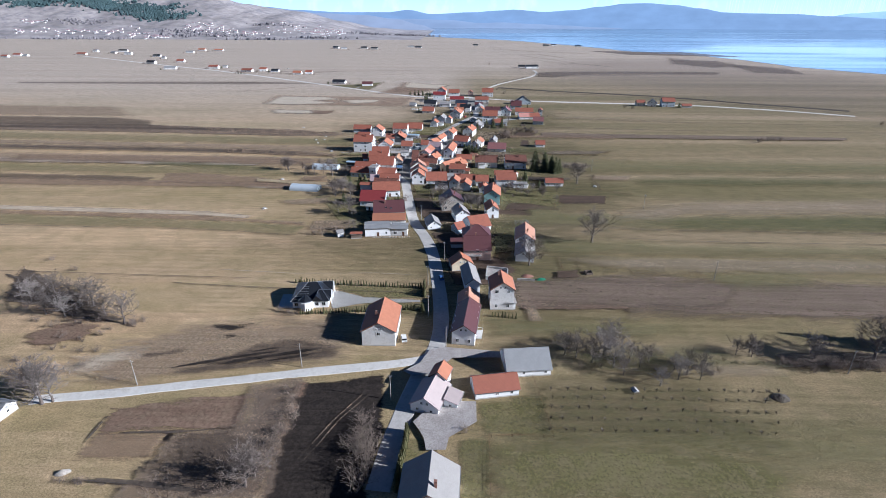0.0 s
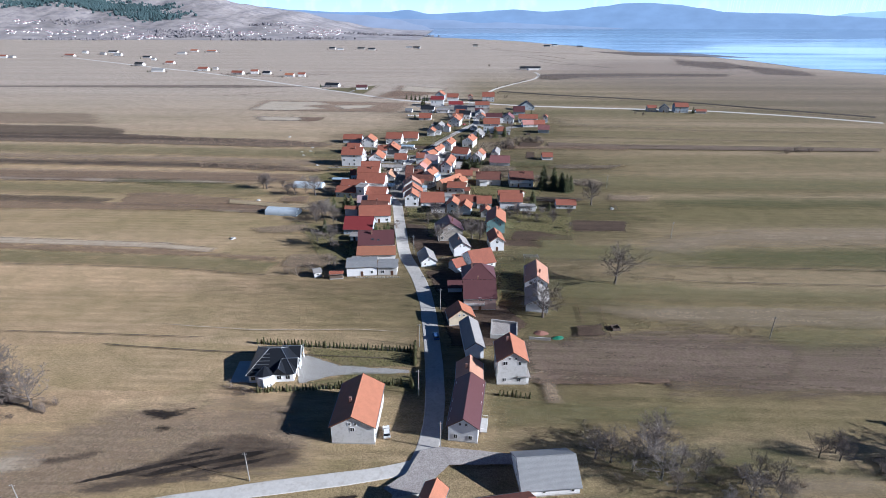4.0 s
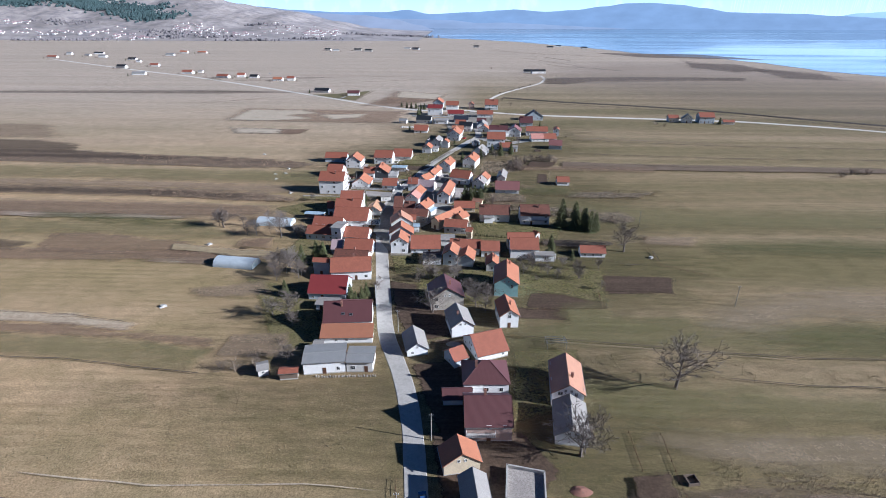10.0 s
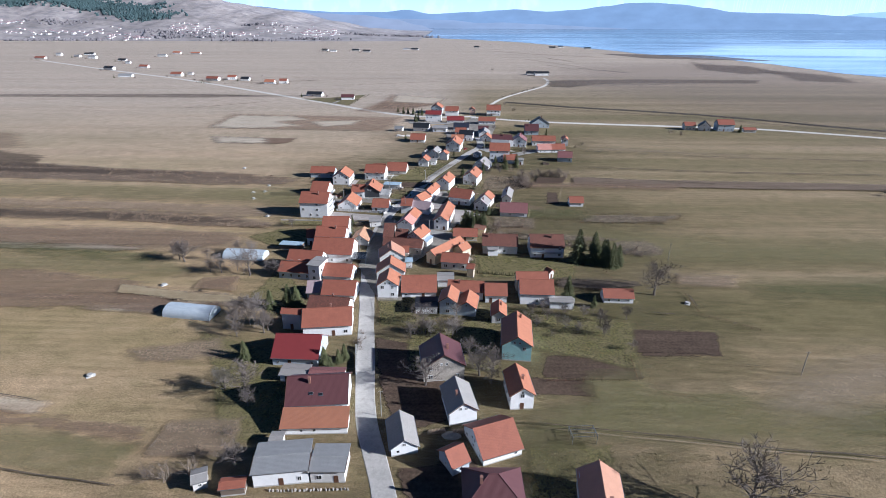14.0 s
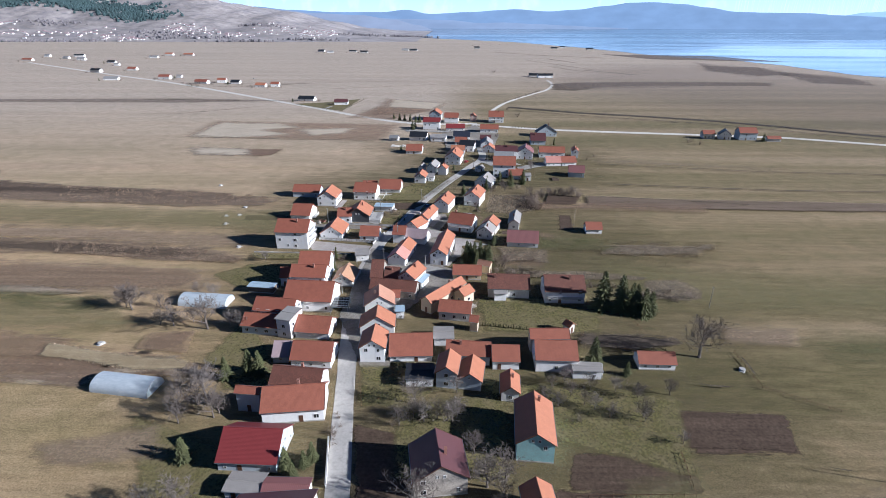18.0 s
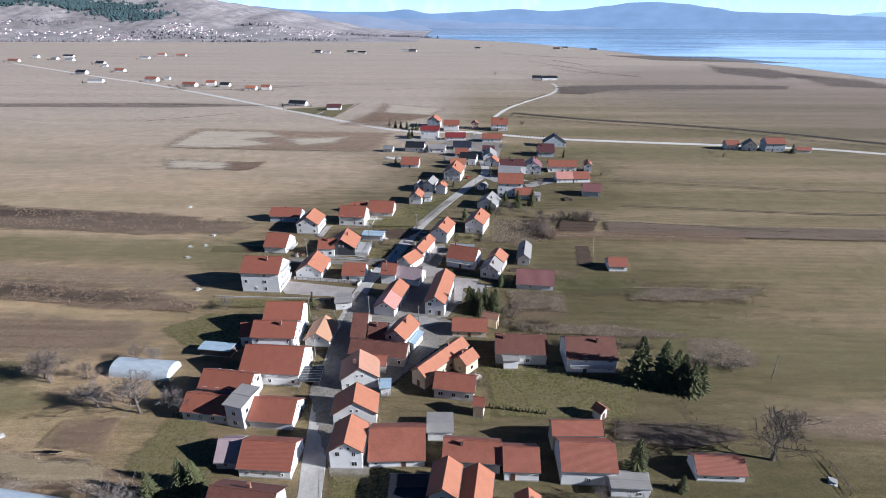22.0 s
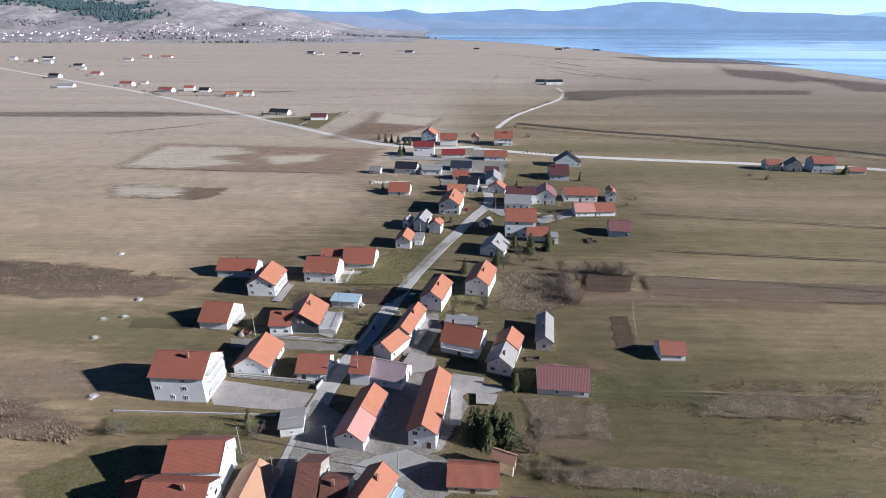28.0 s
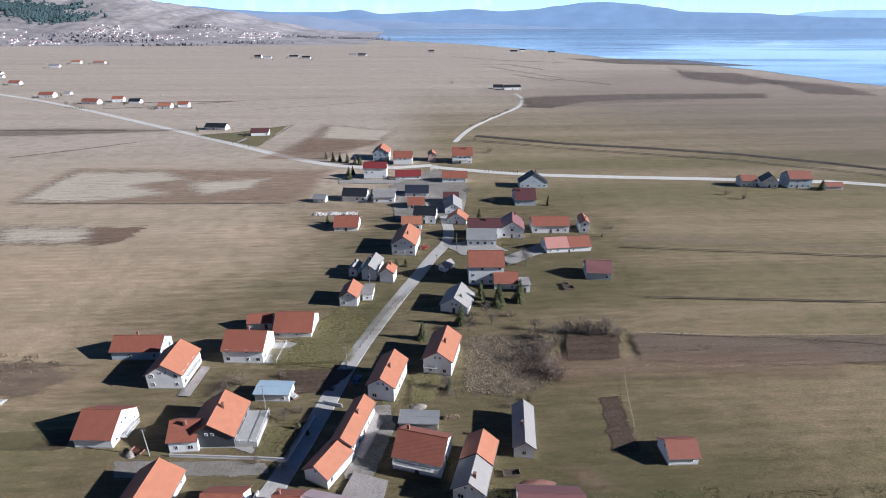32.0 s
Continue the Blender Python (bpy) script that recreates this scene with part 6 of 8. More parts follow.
house(-15.8, 340.1, -85.3, 3.5, 2.5, 3.0, 0.1, "white", "paleblue")
balcony(white_block, 0.0, -7.0, 2.7, 0, 8.5, 1.3)
balcony(white_block, 0.0, -7.0, 5.4, 0, 8.5, 1.3)
balcony(white_block, 0.0, -7.0, 7.9, 0, 8.5, 1.3)
balcony(orange_house, 5.0, 0.0, 2.9, 90, 8.0, 1.2)
balcony(long_house, -5.6, 0.0, 2.7, -90, 12.5, 1.6)
balcony(balcony_house, -5.0, 0.0, 2.7, -90, 11.0, 1.4)
balcony(north_house, -2.0, -7.2, 2.8, 0, 4.0, 1.3)
balcony(brick_house, 5.9, -2.0, 2.6, 90, 7.0, 1.5)
balcony(red_house, 0.0, -4.8, 0.9, 0, 6.0, 2.0)
balcony(last_house, -6.8, 0.0, 2.8, -90, 8.0, 1.4)
balcony(first_house, 3.6, -3.0, 0.7, 90, 5.0, 2.0)
skylight(maroon_house, 12.2, 4.6, 4.1, 1, -1.5, 0.35)
skylight(maroon_house, 12.2, 4.6, 4.1, 1, 1.0, 0.3)
terrace(chalet, 5.7, -6.3, 11.2, 5.3, 1.6)
terrace(garden_house, -5.4, -10.2, 5.4, -6.2, 0.5)



# ---- plants ----
BARK = surface("grey-brown bark", (0.15, 0.125, 0.11), grain=9, spread=0.4, bump=0.6)
TWIG = surface("bare grey-brown twigs", (0.165, 0.138, 0.12), grain=3, spread=0.3)
PALE_TWIG = surface("pale silvery twigs", (0.24, 0.21, 0.19), grain=3, spread=0.25)
NEEDLE = surface("dark spruce needles", (0.115, 0.122, 0.05), rough=0.95, grain=4, spread=0.5)
THUJA = surface("olive green thuja sprays", (0.1, 0.095, 0.035), rough=0.75, grain=5, spread=0.5)
BUSH = surface("dry brown bush twigs", (0.22, 0.175, 0.14), grain=4, spread=0.45)


def grow(shape, rng, a, way, length, radius, level, bend):
    """One limb with its side limbs; the last ones are twigs."""
    steps = 3 if level < 2 else 2
    p, w = Vector(a), Vector(way).normalized()
    for s in range(steps):
        w = (w + Vector((rng.gauss(0, bend), rng.gauss(0, bend), rng.gauss(0.05, bend * 0.6)))).normalized()
        q = p + w * (length / steps)
        r0, r1 = radius * (1 - 0.25 * s), radius * (1 - 0.25 * (s + 1))
        shape.tube(p, q, max(r0, 0.003), max(r1, 0.0025), 5 if level < 2 else 3, False)
        p = q
        if level < 3 or level == 3 and s == 0:
            for _ in range((2, 2, 2, 2)[level]):
                side = Vector((rng.gauss(0, 1), rng.gauss(0, 1), rng.gauss(0.25, 0.5))).normalized()
                grow(shape, rng, p, w * 0.75 + side * 0.85, length * rng.uniform(0.45, 0.68), r1 * 0.6, level + 1, bend * 1.15)


def bare_tree(seed):
    rng = random.Random(seed)
    trunk, crown = Shape(), Shape()
    lean = Vector((rng.gauss(0, 0.05), rng.gauss(0, 0.05), 1))
    top = lean * 0.2
    trunk.tube((0, 0, -0.02), (0, 0, 0.03), 0.034, 0.023, 8).tube((0, 0, 0.03), top, 0.023, 0.019, 8)
    leader = [top + Vector((rng.gauss(0, 0.012), rng.gauss(0, 0.012), 0.13 * i)) for i in range(4)]
    for i in range(3):
        crown.tube(leader[i], leader[i + 1], 0.017 - 0.004 * i, 0.013 - 0.004 * i, 6, False)
    for i in range(11):
        a, k = i * 2.4 + rng.uniform(-0.3, 0.3), i / 10
        spread = (1.15 - 0.8 * k) * rng.uniform(0.8, 1.15)
        root = top.lerp(leader[3], k * 0.95) - lean * 0.03 * rng.random()
        grow(crown, rng, root, (math.cos(a) * spread, math.sin(a) * spread, 0.9), (0.41 - 0.15 * k) * rng.uniform(0.85, 1.15), 0.0105 - 0.004 * k, 1, 0.1)
    return trunk, crown


def bush(seed):
    rng = random.Random(seed)
    s = Shape()
    for i in range(16):
        a, tilt = rng.uniform(0, 6.28), rng.uniform(0.1, 0.9)
        grow(s, rng, (rng.gauss(0, 0.12), rng.gauss(0, 0.12), 0), (math.cos(a) * tilt, math.sin(a) * tilt, 1), rng.uniform(0.4, 0.65), 0.011, 2, 0.22)
    return s


def spruce(seed):
    """Whorls of drooping boughs, each of several ragged sprays."""
    rng = random.Random(seed)
    trunk, crown = Shape().tube((0, 0, -0.02), (0, 0, 0.95), 0.02, 0.003, 7), Shape()
    z = 0.06
    while z < 0.99:
        reach = 0.27 * (1 - z) ** 0.8 * rng.uniform(0.8, 1.12) + 0.012
        for i in range(11):
            a = i * 0.571 + rng.uniform(-0.25, 0.25) + z * 40
            k = reach * rng.uniform(0.6, 1.2)
            d, side = Vector((math.cos(a), math.sin(a), 0)), Vector((-math.sin(a), math.cos(a), 0))
            root = Vector((0, 0, z + rng.uniform(-0.008, 0.008)))
            tip = root + d * k + Vector((0, 0, -0.16 * k))
            for f in (0.35, 0.55, 0.72, 0.87, 1.0):
                c = root.lerp(tip, f)
                wdt = k * 0.24 * (1.25 - 0.7 * f) * rng.uniform(0.6, 1.4)
                drop = Vector((0, 0, -0.016 * rng.uniform(0.3, 1.6)))
                crown.add([root.lerp(tip, f - 0.3), c + side * wdt + drop, tip.lerp(c, 0.6) + d * 0.012, c - side * wdt + drop], [(0, 1, 2), (0, 2, 3)])
        z += 0.03 + 0.018 * rng.random()
    crown.tube((0, 0, 0.93), (0, 0, 1.0), 0.012, 0.002, 5)
    return trunk, crown


def thuja(seed):
    """A slender upright bush of flat sprays."""
    rng = random.Random(seed)
    s = Shape()
    s.tube((0, 0, 0), (0, 0, 0.2), 0.13, 0.17, 7, False).tube((0, 0, 0.2), (0, 0, 0.95), 0.17, 0.02, 7, False)
    for i in range(70):
        z = rng.random() ** 1.2 * 0.93
        a = rng.uniform(0, 6.28)
        r = 0.2 * (1 - z) ** 0.7 + 0.03
        d, side = Vector((math.cos(a), math.sin(a), 0)), Vector((-math.sin(a), math.cos(a), 0))
        b = d * r * 0.6 + Vector((0, 0, z))
        s.add([b + side * 0.04, b - side * 0.04, b + d * r * 0.5 + Vector((0, 0, 0.1))], [(0, 1, 2)])
    return s


def kept(shape, name, material):
    me = shape.mesh(name)
    me.materials.append(material)
    return me


BARE = [[kept(s, n, m) for s, n, m in zip(bare_tree(40 + i), ("trunk", "crown"), (BARK, TWIG))] for i in range(5)]
PALE_CROWN = kept(bare_tree(77)[1], "crown", PALE_TWIG)
SPRUCES = [[kept(s, n, m) for s, n, m in zip(spruce(60 + i), ("trunk", "crown"), (BARK, NEEDLE))] for i in range(3)]
THUJAS = [kept(thuja(80 + i), "foliage", THUJA) for i in range(3)]
BUSHES = [kept(bush(90 + i), "twigwork", BUSH) for i in range(4)]
plant_rng = random.Random(5)


def tree(kind, x, y, h, group=""):
    turn = plant_rng.uniform(0, 360)
    k = h * plant_rng.uniform(0.92, 1.08)
    m = pose(x, y, 0, 0, 0, turn)
    if kind == "bare":
        trunk, crown = plant_rng.choice(BARE)
        e = thing("tree", m, "tall bare winter tree with a wide crown" if h > 9 else "small bare winter tree in a garden", "tree", group)
        pale = plant_rng.random() < 0.2 and h < 12
        parts = (("trunk", trunk, BARK, k), ("crown", PALE_CROWN if pale else crown, TWIG, k))
    elif kind == "spruce":
        trunk, crown = plant_rng.choice(SPRUCES)
        e = thing("spruce", m, "dark green spruce with drooping boughs", "tree", group)
        parts = (("trunk", trunk, BARK, k), ("crown", crown, NEEDLE, k))
    elif kind == "thuja":
        e = thing("thuja", m, "slender olive green thuja", "bush", group)
        parts = (("foliage", plant_rng.choice(THUJAS), THUJA, k),)
    else:
        e = thing("bush", m, "leafless brown bush of many twigs", "bush", group)
        parts = (("twigwork", plant_rng.choice(BUSHES), BUSH, k),)
    for name, me, mat, s in parts:
        ob = part(name, me, mat, e)
        wide = s * (1.15 if kind == "shrub" else 1.3 if kind == "bare" and h > 8.5 else 1.1 if kind == "bare" else 1.0)
        ob.scale = (wide, wide, s)
    return e


def hedge(kind, h, n, a, b):
    for i in range(n):
        k = (i + 0.5) / n
        wild = 0.9 if kind == "shrub" else 0.12
        tree(kind, a[0] + (b[0] - a[0]) * k + plant_rng.gauss(0, wild), a[1] + (b[1] - a[1]) * k + plant_rng.gauss(0, wild), h * plant_rng.uniform(0.8 - wild * 0.35, 1.15 + wild * 0.2), "planted row")


def tufts(name, outline, count, h, material, label, seed):
    """Low dead stalks and weeds scattered over a plot."""
    rng = random.Random(seed)
    xs, ys = [q[0] for q in outline], [q[1] for q in outline]
    s, made, tries = Shape(), 0, 0
    while made < count and tries < count * 6:
        tries += 1
        x, y = rng.uniform(min(xs), max(xs)), rng.uniform(min(ys), max(ys))
        inside = False
        for (xa, ya), (xb, yb) in zip(outline, outline[1:] + outline[:1]):
            if (ya > y) != (yb > y) and x < (xb - xa) * (y - ya) / (yb - ya) + xa:
                inside = not inside
        if not inside or noise.noise((x * 0.15, y * 0.15, seed)) < -0.15:
            continue
        made += 1
        for _ in range(4):
            a, k = rng.uniform(0, 6.28), h * rng.uniform(0.5, 1.2)
            dx, dy = math.cos(a) * k * 0.5, math.sin(a) * k * 0.5
            s.add([(x - dy * 0.3, y + dx * 0.3, 0.02), (x + dy * 0.3, y - dx * 0.3, 0.02), (x + dx, y + dy, k)], [(0, 1, 2)])
    return tagged(part(name, s, material), label, "weeds", kind="stuff")


# ---- small things ----
WHITE_FILM, film_nt, film_b = shader("cloudy white plastic film", 0.35, spec=0.5)
film_grime = noise_tex(film_nt, coords(film_nt, 0.5, 1.6, 1.0), 0.9, 5, 0.65)
film_nt.links.new(ramp(film_nt, film_grime, [(0.3, (0.44, 0.5, 0.55)), (0.65, (0.58, 0.63, 0.67))]), film_b.inputs["Base Color"])
relief(film_nt, film_b, noise_tex(film_nt, coords(film_nt), 1.5, 4), 0.3, 0.05)
TYRE = surface("black rubber", (0.02, 0.02, 0.02), spread=0.1)
PAINT = {}
for paint_name, paint_colour in (("white", (0.75, 0.75, 0.74)), ("silver", (0.4, 0.42, 0.45)), ("blue", (0.06, 0.12, 0.28)), ("red", (0.4, 0.04, 0.03))):
    PAINT[paint_name] = surface(paint_name + " car paint", paint_colour, rough=0.25, spread=0.04, bump=0.0)


POLE = surface("weathered grey pole", (0.3, 0.285, 0.265), grain=8, spread=0.25)


def pole(x, y):
    e = thing("utility_pole", pose(x, y, 0), "weathered grey utility pole with a short crossarm", "pole", "street poles")
    part("shaft", Shape().tube((0, 0, -0.3), (0, 0, 8.2), 0.15, 0.09, 8), POLE, e)
    part("crossarm", Shape().box(-0.55, -0.04, 7.75, 0.55, 0.04, 7.85), POLE, e)
    for dx in (-0.5, 0.0, 0.5):
        part("insulator", Shape().tube((dx, 0, 7.87 if dx else 8.2), (dx, 0, 8.1 if dx else 8.42), 0.05, 0.03, 6), FRAME, e)


def fence(h, line):
    e = thing("fence", pose(line[0][0], line[0][1], 0), "weathered post and rail garden fence", "fence")
    post = shared(("post", h), lambda: Shape().tube((0, 0, -0.2), (0, 0, h), 0.07, 0.06, 6), BROWN)
    for (x0, y0), (x1, y1) in zip(line, line[1:]):
        n = max(1, int(math.hypot(x1 - x0, y1 - y0) / 2.4))
        for i in range(n + 1):
            ob = part("post", post, BROWN, e)
            ob.location = (x0 + (x1 - x0) * i / n - line[0][0], y0 + (y1 - y0) * i / n - line[0][1], 0)
        for z in (h * 0.45, h * 0.85):
            part("rail", Shape().tube((x0 - line[0][0], y0 - line[0][1], z), (x1 - line[0][0], y1 - line[0][1], z), 0.032, 0.032, 4), BROWN, e)


def well(x, y):
    e = thing("covered_well", pose(x, y, 0, 0, 0, (x * 37) % 90), "low pale concrete well cover in a field", "well", "field wells")
    part("ring", Shape().tube((0, 0, -0.2), (0, 0, 0.55), 0.7, 0.7, 14), CONCRETE, e)
    part("lid", Shape().tube((0, 0, 0.55), (0, 0, 0.68), 0.85, 0.8, 14), CONCRETE, e)
    part("apron", Shape().box(-1.1, -0.9, -0.1, 1.3, 0.8, 0.12), WALL["grey"], e)


def car(colour, x, y, turn):
    """A hatchback, nose towards its own y."""
    e = thing("car", pose(x, y, 0.12, 0, 0, turn), "%s hatchback car parked in the village" % colour, "car")
    prof = [(-2.05, 0.35), (-2.1, 0.75), (-1.95, 0.95), (1.0, 0.92), (1.9, 0.78), (2.08, 0.55), (2.05, 0.32)]
    body = Shape()
    n = len(prof)
    body.add([(-0.84, yy, zz) for yy, zz in prof] + [(0.84, yy, zz) for yy, zz in prof],
             [tuple(range(n)), tuple(range(n, 2 * n))[::-1]] + [(i, n + i, n + (i + 1) % n, (i + 1) % n) for i in range(n)])
    part("body", body, PAINT[colour], e)
    cab = Shape().add([(-0.8, -1.9, 0.92), (0.8, -1.9, 0.92), (0.8, 0.95, 0.9), (-0.8, 0.95, 0.9), (-0.66, -1.55, 1.42), (0.66, -1.55, 1.42), (0.66, 0.1, 1.42), (-0.66, 0.1, 1.42)],
                      [(0, 1, 5, 4), (1, 2, 6, 5), (2, 3, 7, 6), (3, 0, 4, 7)])
    part("cabin_glass", cab, glass_mat, e)
    part("roof", Shape().box(-0.67, -1.6, 1.41, 0.67, 0.12, 1.47), PAINT[colour], e)
    for sx in (-1, 1):
        for yy in (-1.3, 1.25):
            w = part("wheel", Shape().tube((sx * 0.66, yy, 0.3), (sx * 0.86, yy, 0.3), 0.31, 0.31, 14), TYRE, e)
            part("rim", Shape().tube((sx * 0.86, yy, 0.3), (sx * 0.88, yy, 0.3), 0.19, 0.17, 10), METAL, w)
        part("headlight", Shape().box(sx * 0.6 - 0.17, 1.93, 0.6, sx * 0.6 + 0.17, 2.02, 0.74), FRAME, e)


def polytunnel(width, a, b):
    """A film greenhouse: hoops, a curved cover and two end walls."""
    dx, dy = b[0] - a[0], b[1] - a[1]
    length = math.hypot(dx, dy)
    e = thing("polytunnel", pose((a[0] + b[0]) / 2, (a[1] + b[1]) / 2, 0, 0, 0, math.degrees(math.atan2(dy, dx))), "white plastic film polytunnel greenhouse on hoops", "greenhouse")
    arc = [(-width / 2 * math.cos(math.pi * i / 14), (width * 0.42) * math.sin(math.pi * i / 14) ** 0.8) for i in range(15)]
    cover, n = Shape(), 13
    for j in range(n):
        xx = -length / 2 + length * j / (n - 1)
        cover.v += [(xx, yy, zz) for yy, zz in arc]
    for j in range(n - 1):
        for i in range(14):
            cover.f.append((j * 15 + i, (j + 1) * 15 + i, (j + 1) * 15 + i + 1, j * 15 + i + 1))
    part("cover", cover, WHITE_FILM, e).data.shade_smooth()
    for sx in (-1, 1):
        part("end_wall", Shape().add([(sx * length / 2, yy * 0.99, zz * 0.99) for yy, zz in arc], [tuple(range(15))]), WHITE_FILM, e)
    for j in range(0, n, 2):
        hoop = Shape()
        xx = -length / 2 + length * j / (n - 1)
        for (y0, z0), (y1, z1) in zip(arc, arc[1:]):
            hoop.tube((xx, y0 * 0.97, z0 * 0.97), (xx, y1 * 0.97, z1 * 0.97), 0.04, 0.04, 4, False)
        part("hoop", hoop, METAL, e)


PLASTER = WALL["white"]


def garden_wall(kind, h, line):
    """A low yard wall along a line, with its coping."""
    mat, word = {"white": (PLASTER, "white-plastered low garden wall"), "grey": (CONCRETE, "low grey concrete yard wall"), "stone": (WALL["stone"], "low rubble stone field wall"), "plank": (WALL["wood"], "low rough plank edging of a garden bed")}[kind]
    e = thing("garden_wall", pose(line[0][0], line[0][1], 0), word, "wall")
    for (x0, y0), (x1, y1) in zip(line, line[1:]):
        length, turn = math.hypot(x1 - x0, y1 - y0), math.degrees(math.atan2(y1 - y0, x1 - x0))
        m = pose(x0 - line[0][0], y0 - line[0][1], 0, 0, 0, turn)
        if kind == "stone":
            rng = random.Random(int(x0 * 7 + y0))
            k = 0.0
            stones = [shared(("stone", i), lambda: Shape().add([(-0.32, -0.2, 0), (0.3, -0.24, 0), (0.34, 0.22, 0), (-0.28, 0.25, 0), (-0.22, -0.12, 0.36), (0.2, -0.16, 0.42), (0.24, 0.13, 0.34), (-0.16, 0.17, 0.4)],
                             [(4, 5, 6, 7), (0, 1, 5, 4), (1, 2, 6, 5), (2, 3, 7, 6), (3, 0, 4, 7)]), mat) for i in range(2)]
            while k < length:
                ob = part("stone", rng.choice(stones), mat, e)
                ob.matrix_basis = m @ pose(k, rng.uniform(-0.15, 0.15), -0.03, 0, 0, rng.uniform(0, 360))
                ob.scale = (0.9, 0.8, h / 0.4 * rng.uniform(0.6, 1.1))
                k += rng.uniform(0.6, 1.1)
        else:
            part("wall_run", Shape().box(-0.12, -0.12, -0.2, length + 0.12, 0.12, h), mat, e).matrix_basis = m
            if kind != "plank":
                part("coping", Shape().box(-0.16, -0.18, h, length + 0.16, 0.18, h + 0.08), CONCRETE, e).matrix_basis = m


def pergola(x, y, turn, w, d, h, glazed=True):
    e = thing("pergola", pose(x, y, 0, 0, 0, turn), "dark glass-roofed pergola on slim posts" if glazed else "bare metal frame of an unfinished canopy", "pergola")
    for px in (-w / 2, w / 2):
        for py in (-d / 2, 0, d / 2):
            part("post", shared(("pergola_post", h), lambda: Shape().box(-0.06, -0.06, -0.1, 0.06, 0.06, h), METAL), METAL, e).location = (px, py, 0)
        part("beam", Shape().box(px - 0.07, -d / 2 - 0.2, h, px + 0.07, d / 2 + 0.2, h + 0.14), METAL, e)
    n = max(3, int(d / 1.1))
    for i in range(n + 1):
        part("rafter", Shape().box(-w / 2 - 0.15, -0.04, h + 0.14, w / 2 + 0.15, 0.04, h + 0.24), METAL, e).location = (0, -d / 2 + d * i / n, 0)
        if glazed and i < n:
            part("pane", Shape().box(-w / 2, 0.06, h + 0.2, w / 2, d / n - 0.06, h + 0.222), glass_mat, e).location = (0, -d / 2 + d * i / n, 0)


def cold_frame(x, y, turn, w, d):
    e = thing("cold_frame", pose(x, y, 0, 0, 0, turn), "open sunken garden frame with grey board sides", "garden frame")
    for x0, y0, x1, y1 in ((-w / 2, -d / 2, w / 2, -d / 2 + 0.15), (-w / 2, d / 2 - 0.15, w / 2, d / 2), (-w / 2, -d / 2 + 0.15, -w / 2 + 0.15, d / 2 - 0.15), (w / 2 - 0.15, -d / 2 + 0.15, w / 2, d / 2 - 0.15)):
        part("side_board", Shape().box(x0, y0, -0.1, x1, y1, 0.85), WALL["wood"], e)
    part("soil_bed", Shape().box(-w / 2 + 0.16, -d / 2 + 0.16, -0.1, w / 2 - 0.16, d / 2 - 0.16, 0.16), EARTH, e)


LOG = surface("split firewood", (0.34, 0.25, 0.17), grain=8, spread=0.5)


def woodpile(x, y, turn, length):
    """Split logs stacked in three rows."""
    e = thing("woodpile", pose(x, y, 0, 0, 0, turn), "untidy stack of split firewood in a yard", "woodpile")
    log = shared(("log",), lambda: Shape().tube((0, -0.5, 0), (0, 0.5, 0), 0.17, 0.15, 5), LOG)
    rng = random.Random(int(x * 3 + y))
    for row in range(3):
        for i in range(int(length / 0.36) - row):
            ob = part("log", log, LOG, e)
            ob.matrix_basis = pose(-length / 2 + 0.18 + i * 0.36 + row * 0.18, rng.uniform(-0.12, 0.12), 0.15 + row * 0.27, 0, rng.uniform(0, 90), rng.uniform(-9, 9))


TARP = surface("green tarpaulin", (0.03, 0.22, 0.12), rough=0.45, spread=0.2, bump=0.4, dist=0.1)
BLUE_TARP = surface("blue tarpaulin", (0.05, 0.13, 0.35), rough=0.45, spread=0.2, bump=0.4, dist=0.1)


def covered_heap(x, y, turn, w, d, h, material, label, name="tarpaulin_heap", category="heap"):
    """A rounded heap, lumpy and widest at the ground."""
    s = Shape()
    n, m = 16, 5
    for j in range(m):
        k = j / m
        for i in range(n):
            a = 2 * math.pi * i / n
            q = (1 - k ** 1.6) * (1 + 0.18 * noise.noise((math.cos(a) * 1.7 + x, math.sin(a) * 1.7, k * 2)))
            s.v.append((math.cos(a) * w / 2 * q, math.sin(a) * d / 2 * q, -0.05 + h * k * (1 + 0.15 * noise.noise((a, k * 3, y)))))
    s.v.append((0, 0, h))
    s.f = [(j * n + i, j * n + (i + 1) % n, (j + 1) * n + (i + 1) % n, (j + 1) * n + i) for j in range(m - 1) for i in range(n)] + [((m - 1) * n + i, (m - 1) * n + (i + 1) % n, m * n) for i in range(n)]
    me = s.mesh(name)
    me.materials.append(material)
    ob = new(name, me)
    ob.matrix_basis = pose(x, y, 0, 0, 0, turn)
    return tagged(ob, label, category)


def trailer(x, y, turn):
    e = thing("farm_trailer", pose(x, y, 0, 0, 0, turn), "small rusty two-wheeled farm trailer in a yard", "trailer")
    part("floor", Shape().box(-0.9, -1.6, 0.6, 0.9, 1.6, 0.7), BROWN, e)
    for x0, y0, x1, y1 in ((-0.9, -1.6, -0.84, 1.6), (0.84, -1.6, 0.9, 1.6), (-0.84, -1.6, 0.84, -1.54), (-0.84, 1.54, 0.84, 1.6)):
        part("side_board", Shape().box(x0, y0, 0.7, x1, y1, 1.15), CHIMNEY, e)
    part("drawbar", Shape().box(-0.06, 1.6, 0.55, 0.06, 3.0, 0.66), METAL, e)
    for sx in (-1, 1):
        part("wheel", Shape().tube((sx * 0.92, -0.3, 0.36), (sx * 1.12, -0.3, 0.36), 0.38, 0.38, 12), TYRE, e)


